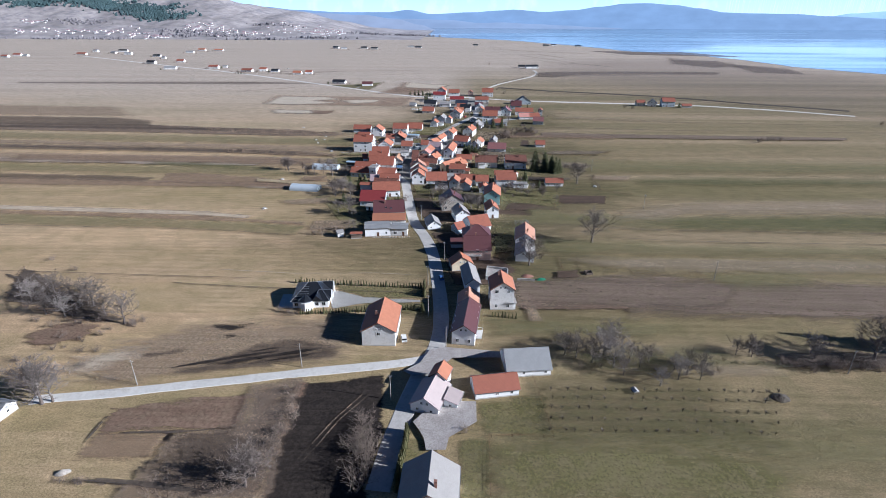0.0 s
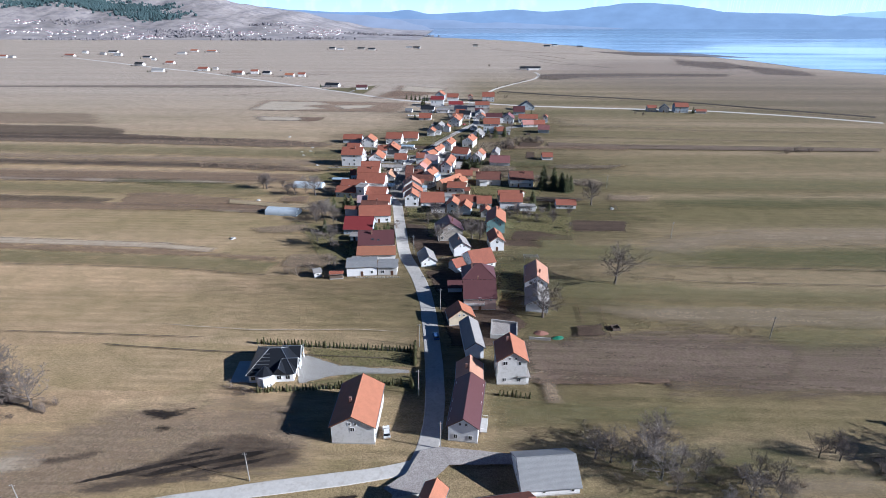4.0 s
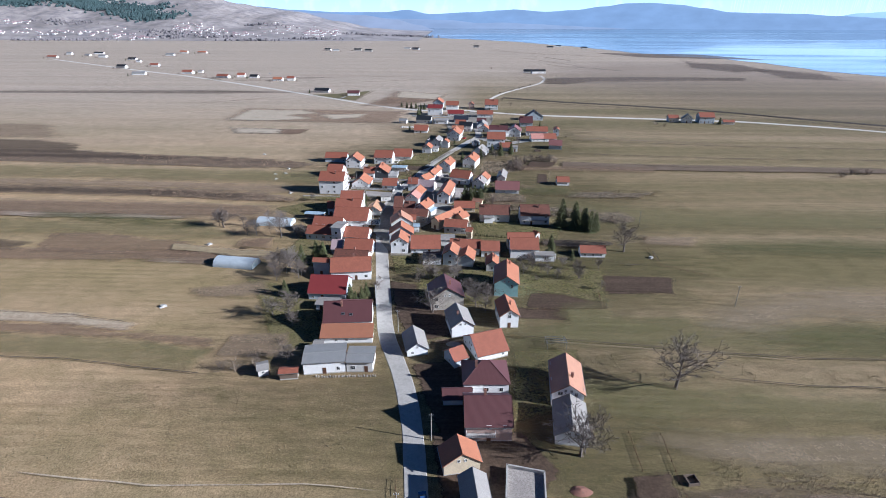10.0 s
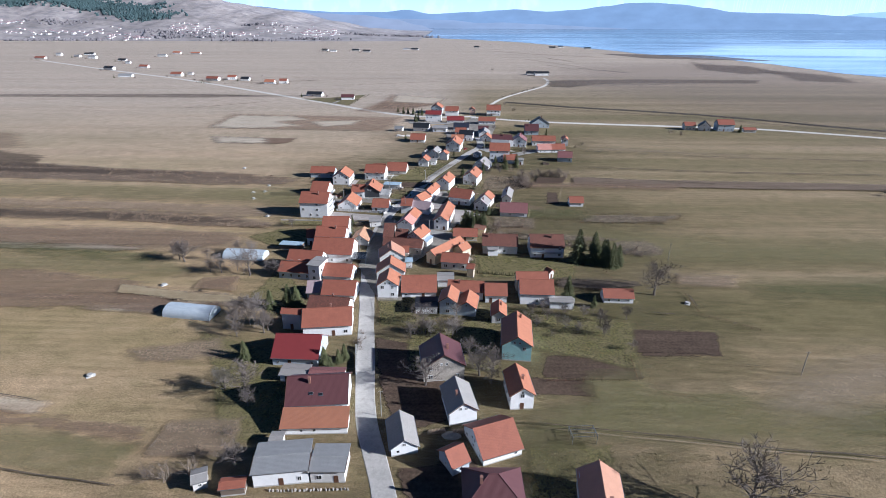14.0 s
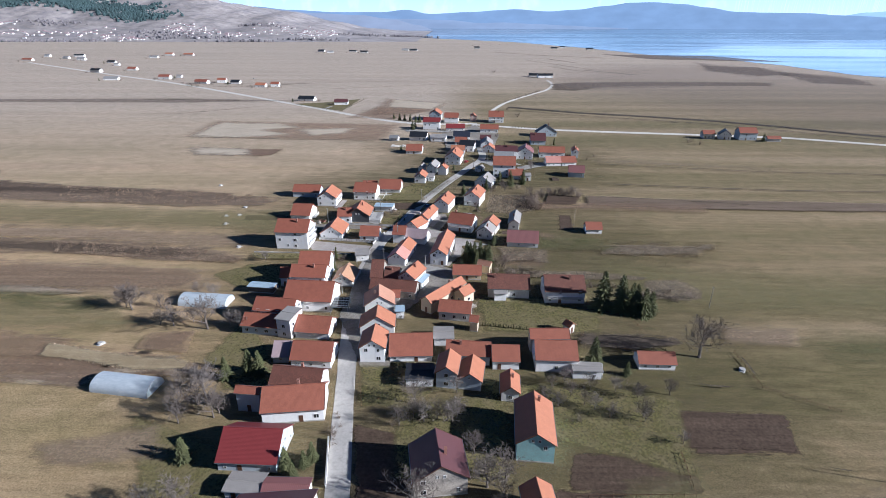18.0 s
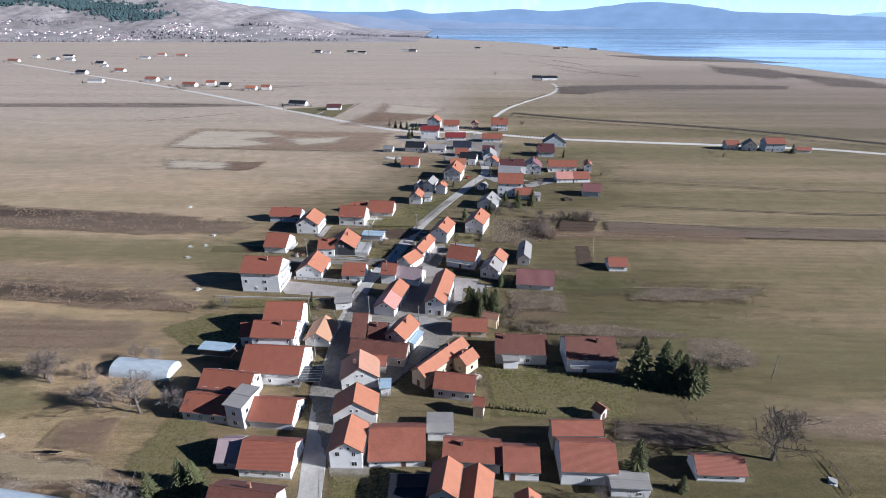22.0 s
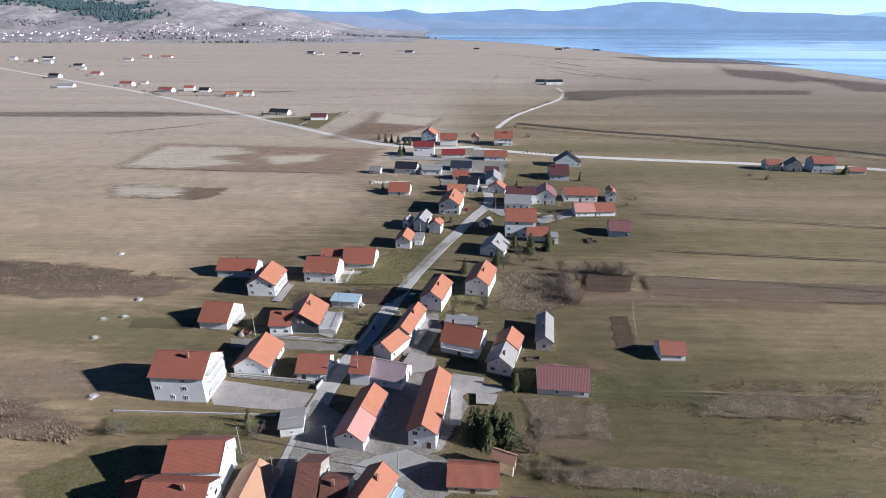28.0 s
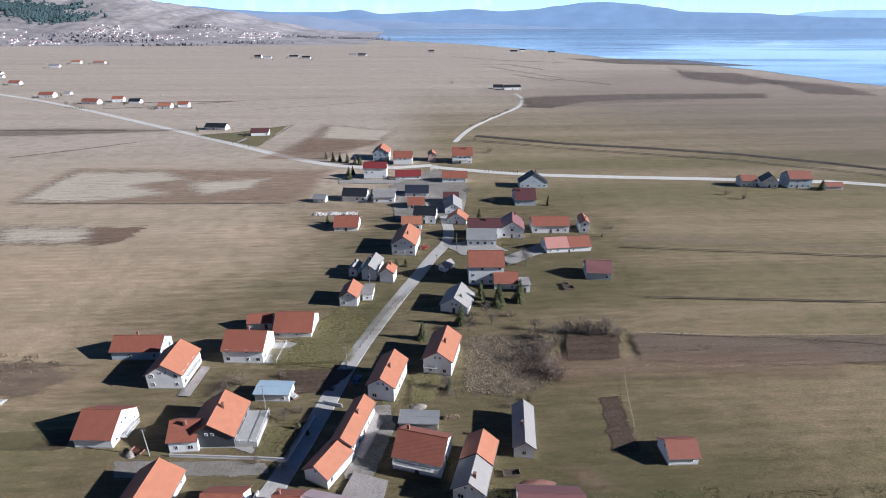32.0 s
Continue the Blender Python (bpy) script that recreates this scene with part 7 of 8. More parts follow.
def kennel(x, y, turn):
    e = thing("kennel", pose(x, y, 0, 0, 0, turn), "small wooden kennel with a pale roof", "kennel")
    part("body", Shape().box(-0.7, -0.9, 0, 0.7, 0.9, 0.9), WALL["wood"], e)
    part("roof", Shape().add([(-0.85, -1.0, 0.88), (0.85, -1.0, 0.88), (0.85, 1.0, 0.88), (-0.85, 1.0, 0.88), (0, -1.0, 1.35), (0, 1.0, 1.35)], [(0, 1, 4), (2, 3, 5), (1, 2, 5, 4), (3, 0, 4, 5), (3, 2, 1, 0)]), CONCRETE, e)


tree("bare", 63.9, 224.5, 15.5)
tree("bare", -108.8, 109.6, 13)
tree("shrub", -19.9, 88.2, 7)
tree("shrub", -23.0, 94.8, 6)
tree("bare", 32.1, 199.2, 14)
tree("bare", 65.2, 124.5, 8)
tree("bare", 73.6, 129.2, 7)
tree("bare", 127.6, 134.8, 15)
tree("shrub", 129.5, 142.3, 5)
tree("bare", 110.0, 134.9, 7)
tree("bare", 91.9, 136.2, 6)
tree("shrub", 119.9, 134.6, 4)
tree("shrub", 88.9, 115.4, 3)
tree("shrub", 4.0, 102.1, 3)
tree("bare", -53.9, 258.7, 10)
tree("bare", -64.8, 297.6, 9)
tree("bare", -67.0, 286.8, 7)
tree("bare", -58.2, 290.7, 7)
tree("bare", -47.3, 234.2, 7)
tree("shrub", -61.5, 230.1, 5)
tree("shrub", -55.8, 231.2, 5)
tree("shrub", -65.6, 230.0, 4)
tree("spruce", -53.1, 307.1, 9)
tree("spruce", -60.4, 276.1, 6)
tree("spruce", -35.5, 272.8, 6)
tree("spruce", -31.5, 273.6, 5)
tree("spruce", -30.0, 275.4, 6)
tree("spruce", -33.1, 270.2, 5)
tree("bare", -7.7, 295.5, 8)
tree("bare", 3.4, 300.1, 6)
tree("bare", -5.2, 263.8, 9)
tree("bare", 10.0, 268.7, 9)
tree("bare", 14.3, 270.8, 8)
tree("bare", 7.5, 278.2, 7)
tree("shrub", -10.0, 299.8, 4)
tree("bare", -110.9, 343.3, 9)
tree("bare", -78.3, 330.4, 12.5)
tree("bare", -95.1, 332.6, 6)
tree("spruce", -61.8, 304.8, 8)
tree("spruce", -56.3, 307.7, 9)
tree("spruce", -59.7, 274.2, 7)
tree("bare", 2.3, 288.7, 7)
tree("spruce", 44.0, 314.1, 10)
tree("spruce", 52.3, 309.0, 5)
tree("bare", 76.8, 318.3, 13.5)
tree("bare", 30.1, 294.9, 5)
tree("bare", 37.3, 296.0, 5)
tree("bare", 43.0, 291.4, 5)
tree("bare", 51.2, 289.8, 5)
tree("bare", 52.2, 298.9, 5)
tree("bare", 61.4, 300.5, 5)
tree("bare", 33.5, 304.8, 5)
tree("bare", 40.3, 302.1, 5)
tree("bare", 58.0, 282.4, 4)
tree("shrub", 82.1, 358.0, 4)
tree("shrub", 88.4, 354.3, 4)
tree("spruce", 8.0, 384.4, 10)
tree("spruce", 11.1, 383.5, 9)
tree("spruce", 16.8, 382.7, 10)
tree("spruce", 13.6, 386.4, 9)
tree("spruce", 14.0, 382.7, 8)
tree("spruce", 20.5, 402.7, 6)
tree("shrub", 22.5, 380.1, 7)
tree("bare", 51.6, 471.9, 6)
tree("bare", 56.3, 475.0, 6)
tree("bare", 63.7, 473.9, 6)
tree("bare", 69.5, 473.6, 6)
tree("shrub", 44.0, 459.8, 5)
tree("shrub", 48.1, 465.6, 6)
tree("shrub", 44.4, 454.1, 6)
tree("shrub", 51.7, 468.6, 5)
tree("shrub", 59.0, 474.2, 5)
tree("shrub", 66.6, 473.7, 5)
tree("shrub", 74.2, 473.3, 4)
tree("spruce", 8.0, 474.5, 7)
tree("spruce", 22.4, 492.9, 7)
tree("spruce", 21.4, 482.5, 8)
tree("spruce", 36.6, 494.5, 10)
tree("spruce", 44.8, 497.4, 9)
tree("spruce", 30.6, 500.0, 8)
tree("bare", 31.0, 487.6, 6)
tree("spruce", -1.6, 529.4, 4)
tree("spruce", 2.2, 530.3, 4)
tree("spruce", -57.9, 719.0, 6)
tree("spruce", -51.3, 710.3, 7)
tree("spruce", -46.3, 710.0, 7)
tree("spruce", -40.8, 708.0, 7)
tree("spruce", -35.1, 704.5, 6)
tree("spruce", -31.2, 701.1, 8)
tree("spruce", -35.1, 664.0, 9)
tree("spruce", -33.6, 674.6, 6)
tree("thuja", 82.3, 605.3, 6)
tree("spruce", 40.9, 585.8, 6)
tree("bare", 38.5, 627.4, 5)
tree("shrub", 51.5, 613.0, 4)
tree("shrub", 59.6, 612.5, 4)
tree("bare", 53.8, 528.4, 7)
tree("shrub", -34.1, 456.6, 3)
tree("shrub", -45.7, 454.1, 5)
tree("shrub", -49.0, 451.8, 4)
tree("shrub", -50.6, 449.4, 3)
tree("spruce", -38.2, 584.6, 5)
tree("shrub", 15.6, 445.9, 3)
tree("spruce", 15.0, 448.0, 4)
tree("shrub", 9.4, 342.9, 5)
tree("shrub", -43.4, 385.6, 3)
tree("spruce", -47.0, 385.5, 4)
tree("shrub", 90.5, 332.9, 3)
tree("bare", 14.2, 448.0, 5)
tree("shrub", 66.9, 733.4, 6)
tree("shrub", 73.4, 1193.8, 6)
tree("shrub", 200.1, 609.8, 5)
tree("shrub", 253.8, 441.4, 6)
tree("shrub", 264.7, 447.7, 7)
tree("shrub", 274.3, 448.1, 6)
tree("shrub", 414.2, 524.4, 5)
tree("shrub", 214.7, 634.6, 6)
tree("shrub", 194.5, 618.4, 5)
tree("spruce", 257.8, 623.8, 7)
tree("bare", 33.5, 200.5, 6)
tree("thuja", -47.8, 388.0, 5)
tree("spruce", -46.4, 376.1, 5)
tree("shrub", -43.7, 376.2, 3)
tree("shrub", 60.6, 774.8, 5)
tree("shrub", -33.3, 439.2, 4)
hedge("thuja", 2.3, 46, (-61.0, 180.8), (-10.0, 177.4))
hedge("thuja", 2.2, 40, (-52.9, 157.3), (-12.8, 161.6))
hedge("thuja", 4, 8, (-10.4, 178.1), (-10.1, 170.3))
hedge("thuja", 2, 8, (13.5, 157.7), (22.7, 156.5))
hedge("thuja", 1.6, 18, (11.8, 334.6), (27.0, 332.2))
hedge("thuja", 3.1, 44, (-11.7, 83.4), (-10.5, 101.7))
hedge("shrub", 2.2, 8, (-60.6, 157.8), (-52.9, 157.3))
hedge("thuja", 3, 5, (-10.8, 163.2), (-9.8, 159.5))
hedge("shrub", 1.6, 10, (-26.7, 280.2), (-28.3, 290.8))
hedge("thuja", 3, 9, (-393.7, 977.3), (-364.8, 966.4))
hedge("thuja", 2, 9, (55.1, 678.1), (79.9, 673.8))
hedge("thuja", 1.2, 14, (-40.7, 664.3), (0.8, 659.3))
hedge("thuja", 1.8, 9, (32.5, 553.0), (45.7, 555.0))
hedge("shrub", 2.5, 8, (113.8, 1922.4), (151.1, 1806.2))
hedge("shrub", 3, 14, (62.1, 834.9), (122.2, 938.9))
hedge("shrub", 3, 8, (-50.9, 2061.8), (212.9, 2243.3))
hedge("shrub", 4, 18, (98.6, 131.2), (128.4, 130.6))
hedge("shrub", 1.5, 12, (78.8, 133.5), (99.7, 131.8))
pole(-3.2, 203.4)
pole(-1.6, 137.8)
pole(-16.1, 113.6)
pole(-87.8, 118.0)
pole(-43.9, 127.4)
pole(-15.9, 251.2)
pole(-22.9, 404.4)
pole(-26.0, 378.8)
pole(-8.8, 372.8)
pole(-11.5, 508.3)
pole(15.3, 524.0)
pole(25.5, 546.8)
pole(93.0, 348.4)
pole(102.8, 271.1)
pole(103.2, 187.3)
pole(115.8, 128.4)
pole(-46.1, 378.2)
pole(-59.8, 427.5)
pole(-35.3, 369.2)
pole(-15.2, 459.0)
pole(-38.8, 355.6)
pole(-35.6, 442.7)
pole(-8.0, 157.3)
pole(-9.2, 180.5)
fence(1.0, [(9.7, 100.8), (8.9, 83.0)])
fence(0.9, [(23.6, 124.4), (24.8, 112.0), (25.6, 100.7), (10.3, 100.7)])
fence(1.1, [(-10.5, 190.8), (-9.6, 178.1)])
fence(1.1, [(56.2, 279.1), (54.7, 267.0), (29.0, 266.3)])
fence(1.1, [(88.4, 320.7), (88.1, 303.8), (103.3, 294.3)])
fence(1.2, [(-1.5, 499.7), (-10.3, 475.6), (-15.8, 460.5)])
fence(1.1, [(63.3, 338.0), (64.6, 330.8)])
fence(1.3, [(-60.9, 406.4), (-34.5, 403.4)])
fence(1.2, [(-25.8, 313.9), (-21.7, 294.0)])
fence(1.2, [(-24.1, 437.6), (-29.1, 426.9)])
fence(1.2, [(6.1, 510.5), (-1.4, 495.5)])
well(-101.1, 265.6)
well(-108.1, 321.0)
well(-93.2, 397.2)
well(-109.5, 449.8)
well(-114.3, 436.2)
well(-110.2, 425.1)
well(-138.9, 489.0)
well(-108.1, 437.8)
well(86.7, 312.1)
car("white", -15.1, 142.5, 11)
car("blue", -4.2, 185.6, 11)
car("blue", -11.6, 453.4, -12)
car("red", 11.1, 549.0, -24)
car("silver", -47.6, 373.8, -55)
car("white", -323.6, 1074.1, 38)
polytunnel(7.5, (-96.4, 301.8), (-79.3, 299.4))
polytunnel(7.5, (-94.9, 348.7), (-77.5, 347.0))
house(-955.7, 1420.3, 86, 9.0, 23.8, 3.4, 2.7, "grey", "red2", dense=0.5, name="farmhouse")
house(-992.4, 1535.7, 90, 8.9, 12.7, 4.2, 2.7, "white", "grey", dense=0.5, name="farmhouse")
house(-913.8, 1487.7, 80, 9.0, 14.8, 2.8, 2.7, "white", "grey", dense=0.5, name="farmhouse")
house(-929.3, 1558.6, 95, 9.0, 23.8, 3.4, 2.7, "white", "dark", dense=0.5, name="farmhouse")
house(-847.9, 1442.7, 88, 9.0, 18.0, 4.2, 2.7, "white", "grey", dense=0.5, name="farmhouse")
house(-737.4, 1374.8, 86, 9.0, 18.1, 2.8, 2.7, "white", "dark", dense=0.5, name="farmhouse")
house(-687.6, 1309.9, 90, 6.5, 9.3, 3.4, 2.0, "white", "grey", dense=0.5, name="farmhouse")
house(-642.6, 1170.5, 80, 9.0, 18.8, 4.2, 2.7, "grey", "dark", dense=0.5, name="farmhouse")
house(-542.1, 1049.2, 95, 9.0, 21.5, 2.8, 2.7, "white", "grey", dense=0.5, name="farmhouse")
house(-600.5, 1212.8, 88, 9.0, 16.6, 3.4, 2.7, "white", "red2", dense=0.5, name="farmhouse")
house(-465.8, 1067.9, 86, 9.0, 18.5, 4.2, 2.7, "white", "red2", dense=0.5, name="farmhouse")
house(-453.3, 1090.6, 90, 6.0, 8.3, 2.8, 1.8, "white", "pale", dense=0.5, name="farmhouse")
house(-379.0, 1008.1, 80, 9.0, 20.4, 3.4, 2.7, "white", "red2", dense=0.5, name="farmhouse")
house(-354.2, 1022.6, 95, 8.8, 12.5, 4.2, 2.6, "white", "rust", dense=0.5, name="farmhouse")
house(-328.4, 1010.5, 88, 9.0, 13.1, 2.8, 2.7, "white", "dark", dense=0.5, name="farmhouse")
house(-276.0, 969.0, 86, 9.0, 14.7, 3.4, 2.7, "white", "orange", dense=0.5, name="farmhouse")
house(-257.3, 975.5, 90, 8.2, 11.7, 4.2, 2.5, "white", "red2", dense=0.5, name="farmhouse")
house(-176.1, 839.7, 80, 9.0, 19.9, 2.8, 2.7, "white", "dark", dense=0.5, name="farmhouse")
house(-128.6, 810.3, 95, 9.0, 15.2, 3.4, 2.7, "white", "maroon", dense=0.5, name="farmhouse")
house(-729.5, 1611.2, 88, 9.0, 20.4, 4.2, 2.7, "white", "orange", dense=0.5, name="farmhouse")
house(-681.3, 1614.4, 86, 9.0, 24.7, 2.8, 2.7, "white", "orange", dense=0.5, name="farmhouse")
house(-721.2, 1517.5, 90, 9.0, 20.4, 3.4, 2.7, "white", "grey", dense=0.5, name="farmhouse")
house(-373.6, 1769.1, 80, 9.0, 18.0, 4.2, 2.7, "white", "dark", dense=0.5, name="farmhouse")
house(-345.2, 1747.1, 95, 9.0, 17.7, 2.8, 2.7, "white", "grey", dense=0.5, name="farmhouse")
house(-285.7, 1775.4, 88, 9.0, 21.2, 3.4, 2.7, "grey", "dark", dense=0.5, name="farmhouse")
house(-247.1, 1730.8, 86, 9.0, 20.5, 4.2, 2.7, "grey", "dark", dense=0.5, name="farmhouse")
house(-144.8, 1862.7, 90, 9.0, 19.0, 2.8, 2.7, "white", "grey", dense=0.5, name="farmhouse")
house(-118.3, 1838.2, 80, 9.0, 22.0, 3.4, 2.7, "white", "dark", dense=0.5, name="farmhouse")
house(154.4, 1114.3, 95, 9.0, 24.7, 4.2, 2.7, "white", "dark", dense=0.5, name="farmhouse")
house(136.8, 1129.9, 88, 9.0, 14.0, 2.8, 2.7, "grey", "dark", dense=0.5, name="farmhouse")
house(-1079.1, 1324.3, 86, 9.0, 15.6, 3.4, 2.7, "white", "red2", dense=0.5, name="farmhouse")
house(-1078.9, 1363.2, 90, 9.0, 18.8, 4.2, 2.7, "white", "red2", dense=0.5, name="farmhouse")
house(-1058.9, 1364.5, 80, 8.3, 11.9, 2.8, 2.5, "white", "grey", dense=0.5, name="farmhouse")
house(352.9, 2022.5, 95, 9.0, 16.5, 3.4, 2.7, "white", "dark", dense=0.5, name="farmhouse")
house(72.8, 1964.6, 88, 9.0, 16.7, 4.2, 2.7, "grey", "dark", dense=0.5, name="farmhouse")
house(319.0, 1983.8, 86, 9.0, 20.4, 2.8, 2.7, "grey", "dark", dense=0.5, name="farmhouse")
house(420.4, 1933.1, 90, 9.0, 19.7, 3.4, 2.7, "grey", "dark", dense=0.5, name="farmhouse")
tree("spruce", 9.4, 385.7, 8)
tree("spruce", 15.6, 384.5, 8)
tree("spruce", 11.9, 381.7, 7)
tree("shrub", 20.3, 383.7, 4)
tree("bare", -43.3, 86.2, 9)
tree("shrub", -19.1, 91.5, 6)
tree("shrub", -20.6, 85.0, 6)
tree("shrub", -18.6, 96.8, 5)
tree("shrub", -43.0, 96.1, 4)
tree("shrub", -40.3, 106.0, 4)
tree("shrub", -41.4, 99.9, 4)
tree("shrub", -129.8, 127.9, 3)
tree("shrub", -124.5, 140.2, 3)
tree("shrub", -107.8, 125.8, 3)
tree("bare", -115.2, 115.3, 9)
hedge("shrub", 2.2, 16, (-87.4, 84.6), (-46.3, 83.1))
hedge("shrub", 2.5, 10, (-132.6, 125.1), (-107.6, 149.1))
hedge("shrub", 3, 10, (-42.8, 114.8), (-42.5, 94.4))
hedge("shrub", 2.6, 34, (33.6, 363.5), (64.0, 363.0))
hedge("shrub", 2.4, 18, (68.0, 357.0), (84.0, 353.0))
hedge("shrub", 5, 9, (45.0, 472.3), (46.5, 448.6))
hedge("shrub", 5, 8, (56.3, 475.0), (75.2, 473.2))
house(-116.7, 105.7, 80, 5.0, 5.1, 2.4, 1.4, "white", "grey", dense=0.5, name="farmhouse")
# unseen trees added to cast the long shadow over the eastern meadow
tree("spruce", 146.6, 141.8, 16)
tree("spruce", 147.6, 137.6, 14)
tree("spruce", 154.5, 140.8, 15)
tree("bare", 137.1, 135.0, 13)
hedge("shrub", 3, 12, (-420.8, 1019.2), (-369.1, 973.1))
hedge("shrub", 2.5, 14, (-364.6, 964.9), (-249.0, 966.8))
hedge("thuja", 1.6, 14, (-118.4, 759.4), (-109.2, 855.7))
hedge("thuja", 1.4, 12, (-187.0, 811.9), (-117.4, 755.3))
hedge("shrub", 4, 6, (-22.2, 105.2), (-19.7, 93.8))
hedge("shrub", 5, 5, (-22.8, 102.6), (-21.0, 94.1))
tree("shrub", -130.0, 153.9, 3)
tree("shrub", -139.1, 155.5, 3)
tree("shrub", -149.7, 159.1, 3)
tree("shrub", -106.7, 149.1, 3)
tree("bare", 34.8, 135.8, 9)
tree("bare", 38.1, 134.6, 9)
tree("bare", 42.4, 132.1, 9)
tree("bare", 46.9, 136.1, 9)
tree("bare", 49.3, 138.8, 11)
tree("bare", 48.1, 129.8, 11)
tree("bare", 50.1, 126.3, 7)
tree("bare", 55.9, 130.0, 7)
tree("bare", 58.9, 121.4, 7)
tree("bare", 59.2, 132.6, 7)
tree("bare", 54.0, 133.7, 7)
tree("bare", 68.6, 126.8, 6)
tree("bare", 65.7, 129.0, 6)
tree("bare", 71.4, 124.5, 6)
tree("bare", 87.6, 137.1, 6)
tree("bare", 92.4, 138.6, 6)
tree("bare", 70.7, 131.6, 6)
tree("bare", 110.6, 137.7, 8)
tree("shrub", 38.6, 129.6, 2.5)
tree("shrub", 44.1, 129.7, 2.5)
tree("shrub", 51.2, 129.9, 2.5)
tree("shrub", 60.2, 128.9, 2.5)
tree("shrub", 67.8, 130.3, 2.5)
tree("shrub", 72.5, 130.4, 2.5)
tree("shrub", 75.6, 126.9, 2.5)
tree("shrub", 78.4, 128.2, 2.5)
tree("shrub", 51.9, 143.0, 2.5)
tree("shrub", 64.6, 136.5, 2.5)
tree("shrub", 103.3, 133.7, 2.5)
tree("shrub", 110.6, 135.1, 2.5)
tree("shrub", 116.2, 134.0, 2.5)
tree("shrub", 122.2, 133.7, 2.5)
tree("bare", -147.3, 169.6, 9)
tree("bare", -137.3, 164.1, 9)
tree("bare", -130.3, 162.4, 9)
tree("bare", -140.4, 155.1, 9)
tree("bare", -132.7, 153.6, 9)
tree("bare", -151.8, 163.7, 9)
tree("bare", -120.0, 155.6, 9)
tree("bare", -109.8, 149.7, 12)
tree("bare", -127.2, 160.7, 12)
tree("bare", -112.4, 113.5, 11)
tree("bare", -106.5, 110.6, 11)
tree("shrub", -140.2, 150.1, 3)
tree("shrub", -132.5, 147.2, 3)
tree("shrub", -124.8, 148.9, 3)
tree("shrub", -118.7, 150.7, 3)
tree("shrub", -106.9, 149.4, 3)
tree("shrub", -104.2, 151.1, 3)
tree("shrub", -165.3, 179.5, 3)
tree("shrub", -168.6, 198.4, 3)
tree("shrub", -152.7, 188.9, 3)
tree("shrub", -153.3, 169.4, 3)
tree("shrub", -137.4, 169.9, 3)
tree("shrub", -113.8, 133.3, 3)
tree("shrub", -108.9, 133.4, 3)
tree("bare", -113.0, 343.8, 8)
tree("bare", -110.0, 342.0, 11)
tree("bare", -101.2, 344.3, 6)
tree("bare", -84.9, 334.5, 6)
tree("bare", -69.3, 332.8, 6)
tree("bare", -66.5, 330.1, 6)
tree("bare", -71.8, 332.7, 6)
tree("bare", -70.2, 300.8, 8)
tree("bare", -65.9, 299.0, 8)
tree("bare", -71.0, 297.1, 8)
tree("bare", -59.0, 289.1, 8)
tree("bare", -65.2, 293.8, 8)
tree("bare", -68.6, 290.5, 8)
tree("bare", -7.7, 290.3, 6)
tree("bare", -5.0, 288.8, 6)
tree("bare", 1.1, 288.9, 6)
tree("bare", 3.6, 290.5, 6)
tree("bare", -11.1, 287.2, 6)
tree("spruce", 54.7, 347.1, 14.5)
tree("spruce", 60.8, 346.0, 14)
tree("spruce", 65.2, 343.3, 12)
tree("spruce", 67.6, 341.9, 11)
tree("spruce", 70.1, 342.5, 9.5)
tree("spruce", 65.4, 348.0, 11)
tree("bare", -44.6, 83.6, 12)
garden_wall("grey", 1.6, [(14.4, 194.7), (22.6, 192.9)])
garden_wall("grey", 1.6, [(14.4, 194.7), (13.4, 185.5)])
garden_wall("grey", 0.9, [(25.8, 185.3), (32.4, 184.7)])
covered_heap(-87.6, 86.9, 20, 3.4, 2.0, 1.0, WALL["stone"], "low heap of pale building rubble", "mound")
covered_heap(30.0, 189.0, 0, 5, 3, 0.8, CHIMNEY, "low heap of old red tiles", "mound")
covered_heap(35.1, 186.3, 10, 4.5, 2.2, 0.8, TARP, "low heap under a bright green tarpaulin")
cold_frame(55.2, 192.3, 8, 2.6, 2.6)
garden_wall("stone", 0.7, [(-37.1, 227.1), (-29.1, 227.5), (-19.7, 228.0)])
pergola(34.1, 244.4, 5, 6, 3.6, 2.3, False)
pergola(-37.1, 344.2, 3, 6, 7, 2.6)
woodpile(-1.3, 245.7, 8, 5)
woodpile(5.3, 245.9, 4, 6)
covered_heap(2.2, 244.7, 0, 5, 3, 0.9, WALL["stone"], "low heap of pale building rubble", "mound")
garden_wall("white", 1.1, [(-27.7, 281.8), (-25.3, 267.8)])
garden_wall("stone", 0.9, [(13.0, 317.9), (17.4, 318.0), (16.9, 312.7)])
garden_wall("grey", 1.0, [(39.7, 313.2), (46.2, 312.9), (44.9, 307.6)])
garden_wall("white", 0.9, [(-33.0, 424.6), (-26.0, 423.7), (-21.8, 438.7)])
garden_wall("white", 1.0, [(-20.2, 444.3), (-15.0, 442.3)])
garden_wall("grey", 0.4, [(-84.3, 391.8), (-53.5, 391.2), (-42.1, 390.9)])
garden_wall("white", 1.1, [(-59.4, 406.6), (-41.5, 404.7), (-35.2, 403.8)])
garden_wall("white", 0.8, [(-54.7, 426.9), (-33.3, 424.7)])
garden_wall("grey", 1.6, [(22.6, 192.9), (21.7, 185.0), (13.4, 185.5)])
kennel(-28.7, 446.9, 40)
trailer(-63.0, 428.6, 70)
covered_heap(-64.4, 428.0, 0, 3, 2.5, 1.4, WALL["stone"], "low heap of pale building rubble", "mound")
cold_frame(66.4, 506.5, 0, 4, 2.6)
cold_frame(65.8, 509.4, 0, 2.5, 2)
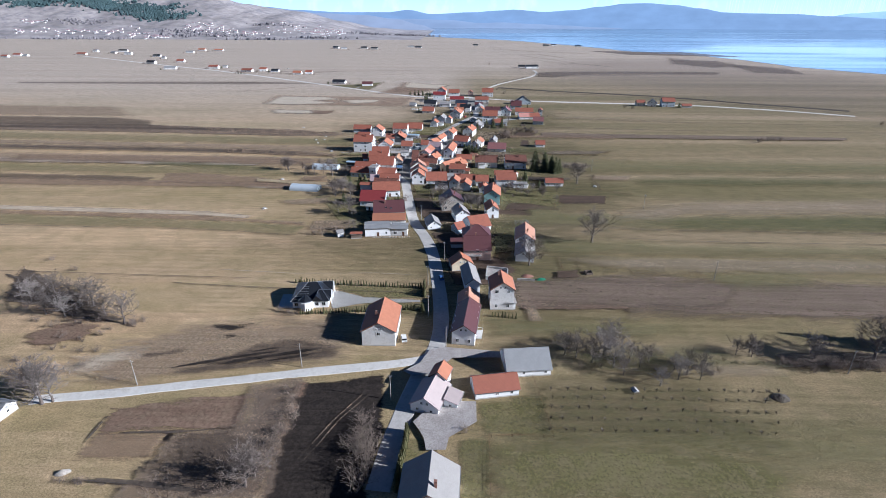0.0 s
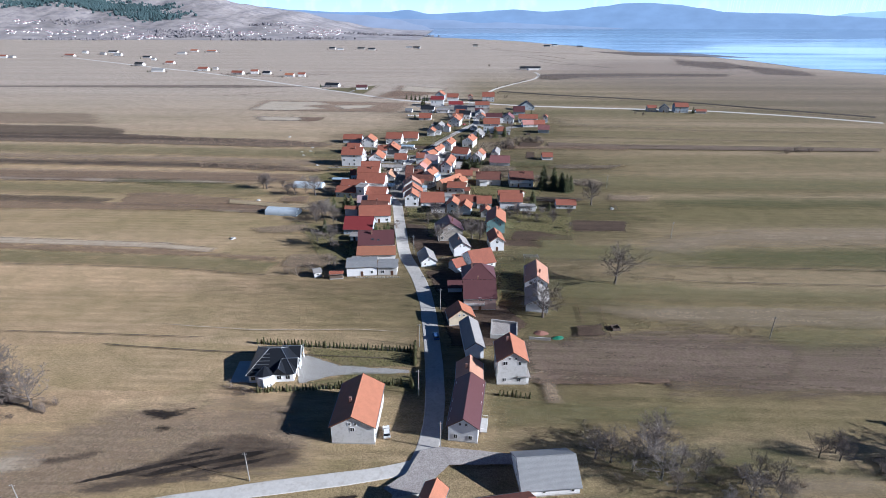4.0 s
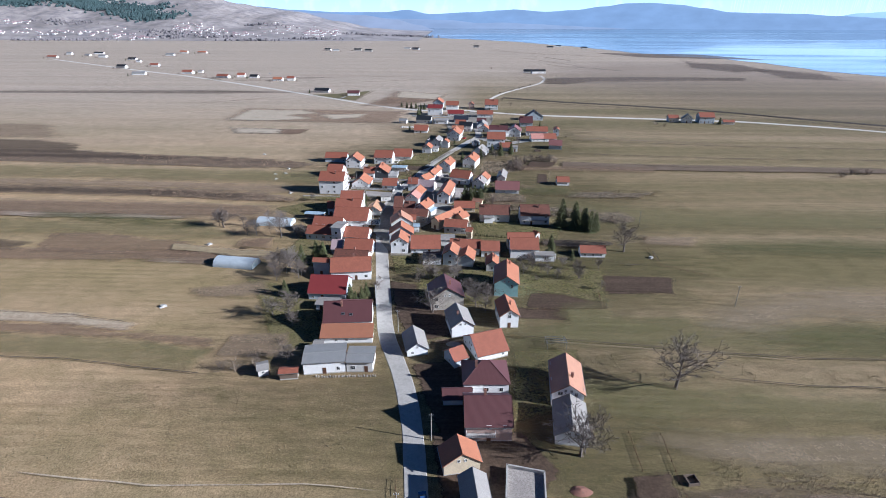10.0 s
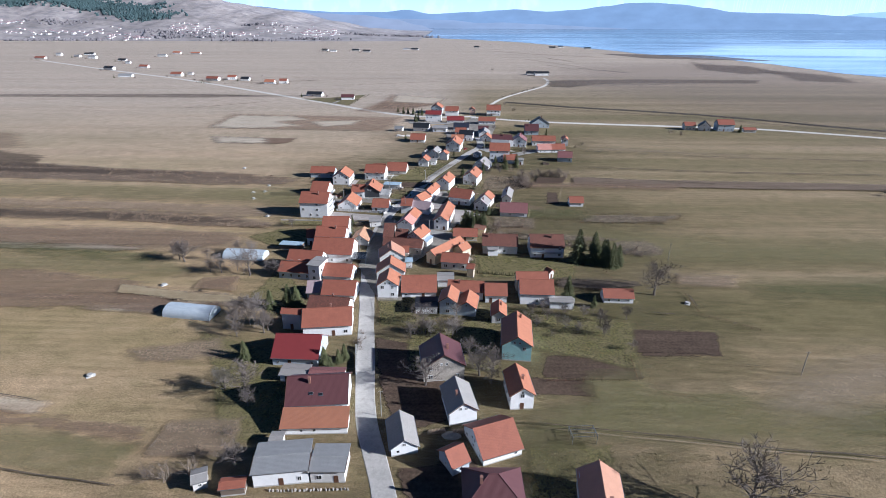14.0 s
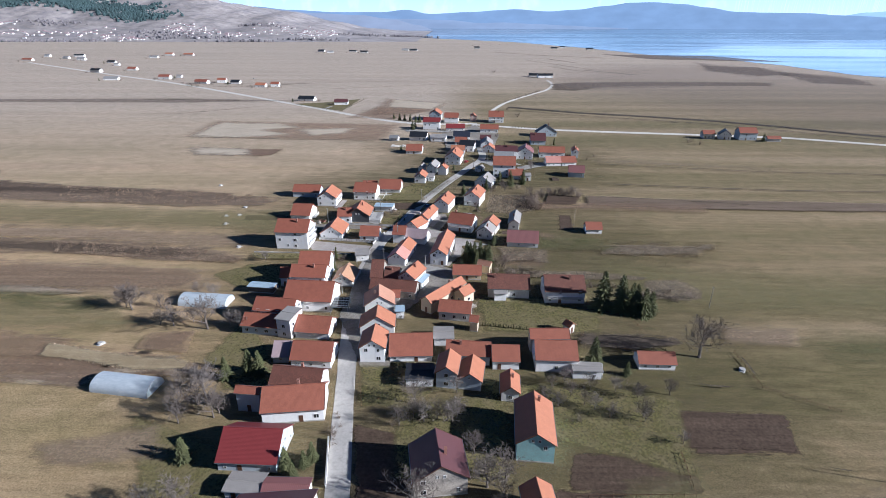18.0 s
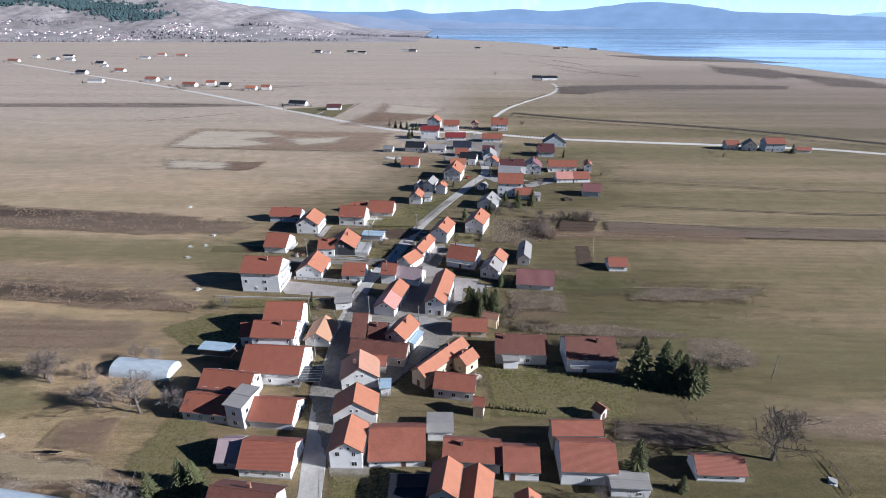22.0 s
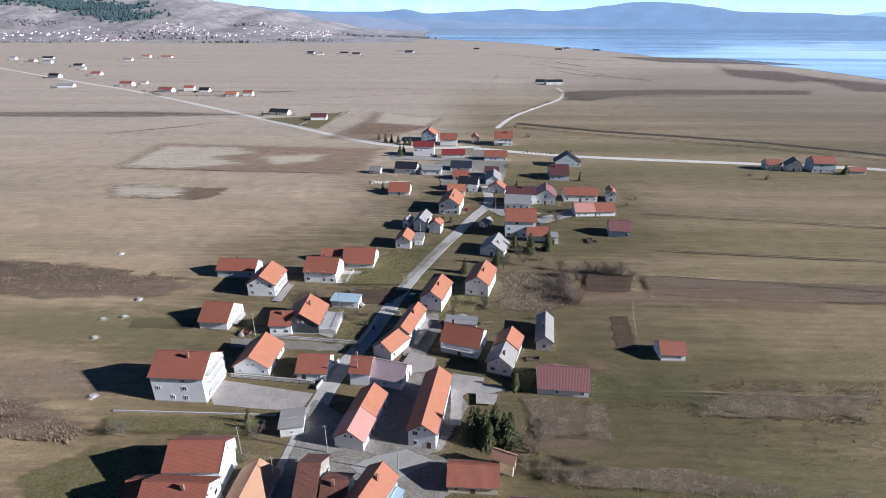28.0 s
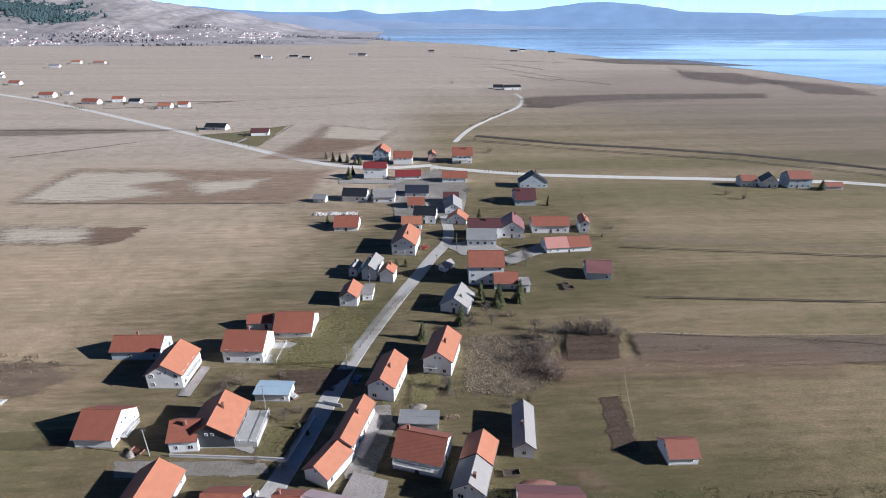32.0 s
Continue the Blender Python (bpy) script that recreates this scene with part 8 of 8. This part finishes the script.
hedge("thuja", 1.2, 10, (46.9, 549.5), (55.1, 550.4))
covered_heap(-66.9, 360.1, 0, 6, 4, 1.2, BLUE_TARP, "low heap under a blue tarpaulin")
covered_heap(90.1, 117.1, 0, 5, 4, 1.2, EARTH, "low heap of dark earth and dead stalks", "mound")
# the little grey orchard hut, added with the kennel shape
kennel(50.9, 118.4, 10)
covered_heap(6.1, 441.2, 0, 5, 3, 1.0, WALL["stone"], "low heap of pale building rubble", "mound")
woodpile(14.9, 436.3, 5, 5)
woodpile(19.8, 315.0, 90, 4)
covered_heap(8.9, 347.5, 0, 4, 3, 1.0, WALL["stone"], "low heap of pale building rubble", "mound")
garden_wall("grey", 1.0, [(-34.0, 401.5), (-30.4, 414.5)])
woodpile(-17.8, 351.2, 60, 4)
cold_frame(27.3, 416.5, 0, 4, 2)
covered_heap(32.6, 413.3, 0, 9, 3, 1.0, CHIMNEY, "low heap of old red tiles", "mound")
hedge("shrub", 2.6, 12, (18.6, 377.4), (38.5, 375.1))
hedge("shrub", 3, 8, (19.1, 373.8), (33.8, 372.2))
tree("bare", -52.0, 348.4, 6)
tree("bare", -58.3, 353.4, 5)
tree("shrub", -61.8, 349.9, 3)
tree("bare", -90.4, 332.2, 7)
tree("shrub", -98.7, 344.1, 4)
tree("shrub", -15.2, 338.3, 3)
tree("bare", -6.5, 290.2, 6)
tree("bare", -1.5, 289.6, 6)
tree("shrub", -12.4, 287.1, 3)
tree("bare", 26.5, 296.7, 5)
tree("bare", 34.3, 299.5, 5)
tree("bare", 39.6, 294.5, 5)
tree("bare", 51.3, 291.5, 6)
tree("bare", 29.7, 303.0, 5)
tree("shrub", 34.5, 289.6, 3)
tree("bare", 46.9, 301.5, 5)
tree("bare", -60.2, 260.6, 7)
tree("bare", -51.5, 254.0, 6)
tree("shrub", -52.0, 243.7, 3)
tree("bare", 13.2, 265.0, 7)
tree("bare", 9.5, 271.3, 6)
tree("shrub", -26.2, 441.0, 2.5)
tree("shrub", -49.0, 451.8, 3)
tree("spruce", -25.0, 434.5, 2.5)
tree("spruce", -22.5, 432.3, 2)
tree("shrub", -33.0, 423.8, 2.5)
tree("shrub", -26.4, 421.2, 3)
tree("bare", -29.3, 437.9, 4)
tree("bare", 54.3, 537.1, 5)
tree("shrub", 105.3, 568.3, 3)
tree("shrub", 97.3, 557.6, 2.5)
tree("shrub", 31.8, 439.8, 3)
tree("shrub", 36.9, 441.8, 3)
fence(0.8, [(45.7, 207.0), (45.2, 194.9)])
fence(0.8, [(53.5, 206.6), (52.7, 195.0), (52.2, 185.1)])
tree("shrub", -921.4, 1395.3, 4)
tree("shrub", -963.2, 1400.2, 5)
tree("shrub", -963.2, 1506.1, 4)
tree("shrub", -989.9, 1513.3, 5)
tree("shrub", -885.8, 1459.9, 4)
tree("spruce", -914.8, 1466.4, 5)
tree("shrub", -893.0, 1528.6, 4)
tree("shrub", -935.3, 1535.0, 5)
tree("shrub", -819.6, 1416.6, 4)
tree("shrub", -852.1, 1422.3, 5)
tree("shrub", -711.4, 1351.1, 4)
tree("spruce", -743.8, 1356.0, 5)
tree("shrub", -669.1, 1289.1, 4)
tree("shrub", -687.8, 1294.2, 5)
tree("shrub", -619.4, 1152.9, 4)
tree("shrub", -651.7, 1156.0, 5)
tree("shrub", -519.7, 1034.8, 4)
tree("spruce", -555.1, 1036.7, 5)
tree("shrub", -578.9, 1194.1, 4)
tree("shrub", -608.4, 1197.6, 5)
tree("shrub", -445.5, 1053.1, 4)
tree("shrub", -477.2, 1055.3, 5)
tree("shrub", -441.4, 1076.2, 4)
tree("spruce", -456.4, 1079.4, 5)
tree("shrub", -358.7, 994.8, 4)
tree("shrub", -392.7, 996.4, 5)
tree("shrub", -340.2, 1008.8, 4)
tree("shrub", -361.8, 1011.1, 5)
tree("shrub", -314.2, 996.9, 4)
tree("spruce", -337.0, 999.0, 5)
tree("shrub", -261.5, 956.3, 4)
tree("shrub", -286.0, 958.1, 5)
tree("shrub", -245.2, 962.9, 4)
tree("shrub", -265.3, 965.0, 5)
tree("shrub", -159.2, 829.8, 4)
tree("spruce", -191.5, 830.5, 5)
tree("shrub", -115.3, 800.8, 4)
tree("shrub", -140.5, 801.6, 5)
tree("shrub", -699.9, 1579.0, 4)
tree("shrub", -735.9, 1586.4, 5)
tree("shrub", -648.6, 1582.5, 4)
tree("spruce", -691.1, 1589.4, 5)
tree("shrub", -692.4, 1489.0, 4)
tree("shrub", -728.5, 1495.2, 5)
tree("shrub", -351.7, 1730.5, 4)
tree("shrub", -383.1, 1739.9, 5)
tree("shrub", -324.3, 1709.5, 4)
tree("spruce", -355.1, 1718.7, 5)
tree("shrub", -264.1, 1736.7, 4)
tree("shrub", -298.1, 1746.0, 5)
tree("shrub", -227.0, 1694.0, 4)
tree("shrub", -259.8, 1702.8, 5)
tree("shrub", 26.0, 487.9, 4)
tree("shrub", 40.1, 487.0, 4)
tree("bare", 32.2, 481.8, 5)
tree("bare", 24.0, 478.7, 6)
tree("bare", 46.2, 477.4, 5)
tree("shrub", 11.6, 461.7, 3)
tree("shrub", 5.5, 468.2, 3)
tree("bare", 40.3, 460.0, 5)
tree("bare", -48.6, 370.6, 4)
tree("shrub", -56.2, 383.3, 3)
tree("shrub", -44.5, 383.6, 3)
tree("bare", -76.3, 382.8, 5)
tree("bare", -84.6, 350.8, 6)
tree("bare", -91.3, 352.5, 6)


def villa(x, y, turn):
    """A white bungalow under a steep black hip roof with two gables and a round bay."""
    e = thing("villa", pose(x, y, 0, 0, 0, turn), "white villa with a glossy black hipped roof and a round bay", "house")
    black = ROOF["villa"]
    a, b, h, t = 6.2, 6.6, 3.0, 6.6
    part("wall", Shape().box(-a, -b, -0.2, a, b, h), WALL["white"], e)
    p = [(-a - 0.6, -b - 0.6, h - 0.1), (a + 0.6, -b - 0.6, h - 0.1), (a + 0.6, b + 0.6, h - 0.1), (-a - 0.6, b + 0.6, h - 0.1)]
    r0, r1 = (-1.5, 0.6, t), (1.8, 0.6, t)
    part("roof_slope", Shape().slab(p[0], p[1], r1, r0, 0.15), black, e)
    part("roof_slope", Shape().slab(p[2], p[3], r0, r1, 0.15), black, e)
    for q in ((p[1], p[2], r1), (p[3], p[0], r0)):
        dn = [(v[0], v[1], v[2] - 0.15) for v in q]
        part("roof_slope", Shape().add(list(q) + dn, [(0, 1, 2), (5, 4, 3), (0, 3, 4, 1), (1, 4, 5, 2), (2, 5, 3, 0)]), black, e)
    caps = Shape().tube(r0, r1, 0.12, 0.12)
    for q, r in zip(p, (r0, r1, r1, r0)):
        caps.tube(q, r, 0.1, 0.1)
    part("ridge_cap", caps, METAL, e)
    # two east gables and a south one break the main slopes
    for gy, top, back in ((2.8, 2.7, 1.6), (-2.6, 2.1, 2.6)):
        half = top * 0.95
        g = Shape().add([(a + 0.9, gy - half, h - 0.05), (a + 0.9, gy + half, h - 0.05), (a + 0.9, gy, h + top), (back, gy, h + top), (a - 1.6, gy - half, h - 0.05), (a - 1.6, gy + half, h - 0.05)],
                        [(0, 1, 2), (0, 2, 3, 4), (2, 1, 5, 3)])
        gable = part("gable", g, black, e)
        part("ridge_cap", Shape().tube((back, gy, h + top), (a + 0.95, gy, h + top), 0.11, 0.11), METAL, gable)
        for side in (-1, 1):
            part("bargeboard", Shape().tube((a + 0.95, gy + side * (half + 0.15), h - 0.15), (a + 0.95, gy, h + top), 0.14, 0.14, 4), FRAME, gable)
            part("valley", Shape().tube((a - 1.5, gy + side * half, h + 0.1), (back, gy, h + top + 0.02), 0.07, 0.07, 4), METAL, gable)
        for yy in (gy - half + 0.4, gy + half - 0.4):
            part("column", Shape().tube((a + 0.8, yy, 0), (a + 0.8, yy, h), 0.2, 0.2, 10), FRAME, e)
    south = part("gable", Shape().add([(0.4, -b - 0.7, h), (4.4, -b - 0.7, h), (2.4, -b - 0.7, h + 2.0), (2.4, -2.2, h + 2.0), (0.4, -b + 1.0, h), (4.4, -b + 1.0, h)],
                                      [(0, 1, 2), (0, 2, 3, 4), (2, 1, 5, 3)]), black, e)
    part("ridge_cap", Shape().tube((2.4, -b - 0.75, h + 2.0), (2.4, -2.2, h + 2.0), 0.1, 0.1), METAL, south)
    for i in range(6):
        f = 0.12 + i * 0.13
        zz = h - 0.1 + (t - h) * f
        yy = -b - 0.6 + (b + 1.2) * f
        part("snow_guard", Shape().box(-a + 0.2 + 4.0 * f, yy - 0.05, zz + 0.05, -0.6 - 0.5 * f, yy + 0.05, zz + 0.2), METAL, e)
    # the round bay with its pointed roof
    bay = Shape().tube((-1.5, -b - 0.2, -0.2), (-1.5, -b - 0.2, 3.0), 2.5, 2.5, 8)
    part("bay", bay, WALL["white"], e)
    part("bay_roof", Shape().tube((-1.5, -b - 0.2, 3.0), (-1.5, -b + 0.6, 5.2), 2.9, 0.1, 8), black, e)
    for xx in (-5, 2.2, 4.6):
        opening(e, xx, -b, 0.8, 0, 1.3, 1.4)
    for yy in (-4, -0.2, 2.6, 5):
        opening(e, a, yy, 0.5, 90, 1.1, 1.6)
    part("terrace", Shape().box(-a - 5.5, -b + 0.3, -0.2, -a - 0.02, b - 3, 0.25), CONCRETE, e)


villa(-50.5, 168.5, 5)

# the orchard rows beside the first houses
def sapling(seed):
    rng = random.Random(seed)
    stem, crown = Shape().tube((0, 0, 0), (0, 0, 0.45), 0.05, 0.04, 6), Shape()
    for i in range(26):
        a, b = rng.uniform(0, 6.28), rng.uniform(0.2, 1.1)
        crown.tube((0, 0, rng.uniform(0.3, 0.45)), (math.cos(a) * b * 0.5, math.sin(a) * b * 0.5, rng.uniform(0.5, 1.0)), 0.025, 0.012, 3, False)
    return kept(stem, "stem", BARK), kept(crown, "crown", BARK)


SAPLINGS = [sapling(200 + i) for i in range(3)]
for row_start, row_end in (((26.2, 118.6), (92.2, 119.2)), ((25.6, 115.1), (89.8, 115.1)), ((25.0, 111.3), (87.0, 110.4)), ((24.2, 106.9), (84.7, 106.7)), ((23.6, 102.8), (82.5, 102.9))):
    for i in range(18):
        if plant_rng.random() < 0.06:
            continue
        k = (i + plant_rng.uniform(0.3, 0.7)) / 18
        e = thing("sapling", pose(row_start[0] + (row_end[0] - row_start[0]) * k, row_start[1] + (row_end[1] - row_start[1]) * k, 0, 0, 0, i * 50), "pruned leafless fruit sapling in a row", "sapling", "orchard rows")
        tall = 1.4 * plant_rng.uniform(0.8, 1.2)
        for name, me in zip(("stem", "crown"), plant_rng.choice(SAPLINGS)):
            part(name, me, BARK, e).scale = (1.4, 1.4, tall)
# pale limestone boulders heaped in a long bank behind a barn
LIMESTONE = surface("pale limestone", (0.7, 0.67, 0.62), grain=4, spread=0.25, dirt=(0.45, 0.42, 0.38))
boulder = shared(("boulder",), lambda: Shape().add([(-0.8, -0.5, -0.1), (0.7, -0.6, -0.1), (0.8, 0.6, -0.1), (-0.7, 0.7, -0.1), (-0.5, -0.3, 0.8), (0.4, -0.4, 1.0), (0.6, 0.3, 0.8), (-0.4, 0.45, 0.9)],
                 [(4, 5, 6, 7), (0, 1, 5, 4), (1, 2, 6, 5), (2, 3, 7, 6), (3, 0, 4, 7)]), LIMESTONE)
for i in range(42):
    ob = new("boulder", boulder)
    ob.matrix_basis = pose(-47.3 + (i % 21) * 1.15, 595.8 + (i // 21) * 2.4 + (i * 7 % 5) * 0.3, 0, 0, 0, (i * 67) % 360)
    k = 0.55 + (i * 13 % 7) * 0.09
    ob.scale = (k, k, k * (0.8 + (i * 5 % 4) * 0.15))
    tagged(ob, "pale limestone boulder in a long heap", "boulder", "boulder heap")


# ---- the far villages and woods ----
def hill_level(x, y):
    crest = [(-4600, 330), (-2738, 239), (-2222, 234), (-1717, 186), (-1563, 181), (-1375, 175), (-1240, 157), (-1139, 138), (-969, 120), (-697, 64), (-526, 27), (-284, 6), (-150, 1)]
    top = 0.0
    for (xa, za), (xb, zb) in zip(crest, crest[1:]):
        if xa <= x <= xb:
            k = (x - xa) / (xb - xa)
            top = za + (zb - za) * (3 * k * k - 2 * k ** 3)
    k = min(max((y - 2350) / 1150, 0), 1)
    return top * math.sin(k * math.pi / 2) ** 1.4 * (1 + 0.22 * noise.fractal((x * 0.004, y * 0.004, 1.3), 1.0, 2.0, 4))


far_rng = random.Random(11)
for colour, kind_words in (("white", "tiny white houses of a distant village"),):
    walls_far, roofs_far = Shape(), Shape()
    for i in range(230):
        cx, cy, sx, sy = far_rng.choice(((-1996, 2675, 33, 15), (-1907, 2510, 46, 35), (-1707, 2505, 74, 35), (-1563, 2510, 74, 35), (-1401, 2460, 34, 40), (-1287, 2425, 26, 25), (-1210, 2625, 26, 30), (-1163, 2695, 45, 35), (-1078, 2580, 56, 50), (-916, 2545, 52, 40), (-809, 2770, 49, 90), (-646, 2700, 51, 60), (-577, 2805, 29, 50)))
        x, y = far_rng.gauss(cx, sx), far_rng.gauss(cy, sy)
        z = hill_level(x, y) - 0.5
        a, b, h = far_rng.uniform(3, 5), far_rng.uniform(4, 7), far_rng.uniform(3, 5.5)
        walls_far.box(x - b, y - a, z, x + b, y + a, z + h)
        roofs_far.add([(x - b - 0.5, y - a - 0.5, z + h), (x + b + 0.5, y - a - 0.5, z + h), (x + b + 0.5, y + a + 0.5, z + h), (x - b - 0.5, y + a + 0.5, z + h), (x - b, y, z + h + 3), (x + b, y, z + h + 3)],
                      [(0, 1, 5, 4), (2, 3, 4, 5), (1, 2, 5), (3, 0, 4), (3, 2, 1, 0)])
    village = tagged(part("distant_village", walls_far, WALL["white"]), kind_words, "houses", kind="stuff")
    tagged(part("distant_roofs", roofs_far, ROOF["palepurple"]), "small roofs of a distant village", "roofs", kind="stuff")

WOODS = surface("distant conifer woods", (0.055, 0.09, 0.095), grain=0.05, blotch=0.01, spread=0.4)
GREY_WOODS = surface("distant leafless woods", (0.2, 0.185, 0.195), grain=0.05, blotch=0.01, spread=0.3)


def far_woods(n, spots, h, material, label, seed):
    rng = random.Random(seed)
    s = Shape()
    for i in range(n):
        cx, cy, sx, sy, slope = rng.choice(spots)
        dx = rng.gauss(0, sx)
        x, y = cx + dx, cy + slope * dx + rng.gauss(0, sy)
        z = hill_level(x, y) - 1
        k = h * rng.uniform(0.6, 1.2)
        s.tube((x, y, z), (x, y, z + k * 0.5), k * 0.45, k * 0.5, 5, False).tube((x, y, z + k * 0.5), (x, y, z + k), k * 0.5, k * 0.1, 5, False)
    return tagged(part("woods", s, material), label, "woods", kind="stuff")


far_woods(3200, [(-2077, 3010, 70, 45, 0.0), (-1953, 3040, 70, 45, 0.0), (-1805, 3030, 70, 45, 0.0), (-1618, 2950, 70, 45, 0.0), (-1468, 2845, 70, 45, 0.0), (-1905, 3105, 70, 45, 0.0), (-1742, 3075, 70, 45, 0.0), (-1604, 3035, 70, 45, 0.0), (-2211, 2955, 70, 45, 0.0)], 12, WOODS, "dark conifer woods on a far hillside", 3)
far_woods(700, [(-1682, 2330, 60, 18, 0.0), (-1489, 2350, 60, 18, 0.0), (-1221, 2460, 60, 18, 0.0), (-1241, 2555, 60, 18, 0.0), (-1014, 2480, 60, 18, 0.0), (-838, 2390, 60, 18, 0.0), (-875, 2815, 60, 18, 0.0), (-582, 2480, 60, 18, 0.0), (-447, 2835, 60, 18, 0.0), (-292, 2920, 60, 18, 0.0), (-180, 2935, 60, 18, 0.0), (-1801, 2695, 60, 18, 0.0), (-1152, 2520, 60, 18, 0.0)], 9, GREY_WOODS, "grey leafless trees at the foot of the hills", 4)

# weeds and dead stalks on the rough plots
for plot, (plot_kind, plot_line) in enumerate(OUTLINES):
    if plot_kind in ("scrub", "scrubpale") and max(q[1] for q in plot_line) < 640:
        area = abs(sum(p[0] * q[1] - q[0] * p[1] for p, q in zip(plot_line, plot_line[1:] + plot_line[:1]))) / 2
        tufts("weeds", plot_line, int(min(area * (0.22 if plot_kind == "scrub" else 0.9), 2200)), 0.75 if plot_kind == "scrub" else 0.55, BUSH if plot_kind == "scrub" else DRY,
              "dead brown weeds on a rough plot" if plot_kind == "scrub" else "dry pale reeds on a rough plot", plot + 1)
BROWN_STALK = surface("brown dead stalks", (0.3, 0.225, 0.155), grain=2.0, spread=0.5)
# rough weeds on the fallow bands west of the village
for number, (band, count, tall, dry) in enumerate([
    ([(-180.5, 401.8), (-141.0, 397.8), (-107.4, 393.8), (-86.9, 384.3), (-88.2, 380.0), (-123.3, 383.4), (-170.2, 388.9)], 2200, 0.9, False),
    ([(-230.0, 485.6), (-176.3, 481.3), (-108.1, 471.0), (-101.8, 466.4), (-122.7, 454.3), (-175.9, 454.4), (-220.1, 461.2)], 2400, 0.9, False),
    ([(-67.5, 99.3), (-54.5, 101.4), (-44.0, 104.0), (-41.5, 90.0), (-42.0, 80.0), (-70.0, 80.0)], 900, 0.8, False),
    ([(-124.0, 320.5), (-113.2, 317.9), (-96.0, 314.6), (-75.8, 311.9), (-74.6, 307.6), (-90.9, 306.9), (-108.5, 311.4), (-122.0, 314.0)], 1500, 0.9, True),
    ([(22.8, 476.3), (48.5, 474.8), (46.5, 448.6), (31.4, 443.3), (18.9, 446.5)], 900, 0.6, True),
]):
    tufts("weeds", band, count, tall, DRY if dry else BROWN_STALK, "dry pale reeds on a rough plot" if dry else "dead brown weeds on a rough plot", 400 + number)
# tussocks of dry grass on the meadows nearest the houses
TUSSOCK = surface("dry grass tussocks", (0.34, 0.275, 0.165), grain=2.0, spread=0.4)
for number, (meadow_line, count) in enumerate([
    ([(78.6, 408.2), (125.0, 407.6), (109.5, 390.6), (65.0, 393.0)], 1300),
    ([(44.6, 409.9), (74.1, 410.2), (67.0, 394.3), (41.5, 395.6)], 700),
    ([(56.6, 406.5), (119.5, 404.8), (117.7, 396.3), (54.5, 396.8)], 350),
    ([(62.2, 200.6), (114.6, 195.0), (106.9, 185.3), (59.9, 188.4)], 900),
    ([(38.5, 241.9), (141.4, 233.4), (133.6, 223.3), (73.0, 227.3), (45.4, 232.5)], 700),
    ([(70.1, 402.3), (151.6, 404.5), (132.1, 378.0), (60.4, 373.4)], 900),
    ([(-133.5, 222.2), (-31.8, 221.9), (-15.4, 209.6), (-25.5, 190.8), (-109.8, 192.5)], 1100),
    ([(-114.8, 125.7), (-100.7, 136.3), (-88.2, 148.3), (-42.8, 152.7), (-34.2, 138.0), (-61.8, 127.0), (-95.0, 117.1)], 900),
    ([(8.8, 100.8), (48.2, 106.9), (106.2, 110.1), (95.1, 95.1), (8.4, 93.0)], 700),
]):
    tufts("tussocks", meadow_line, count, 0.42, TUSSOCK, "dry tussocks scattered over a meadow", 300 + number)
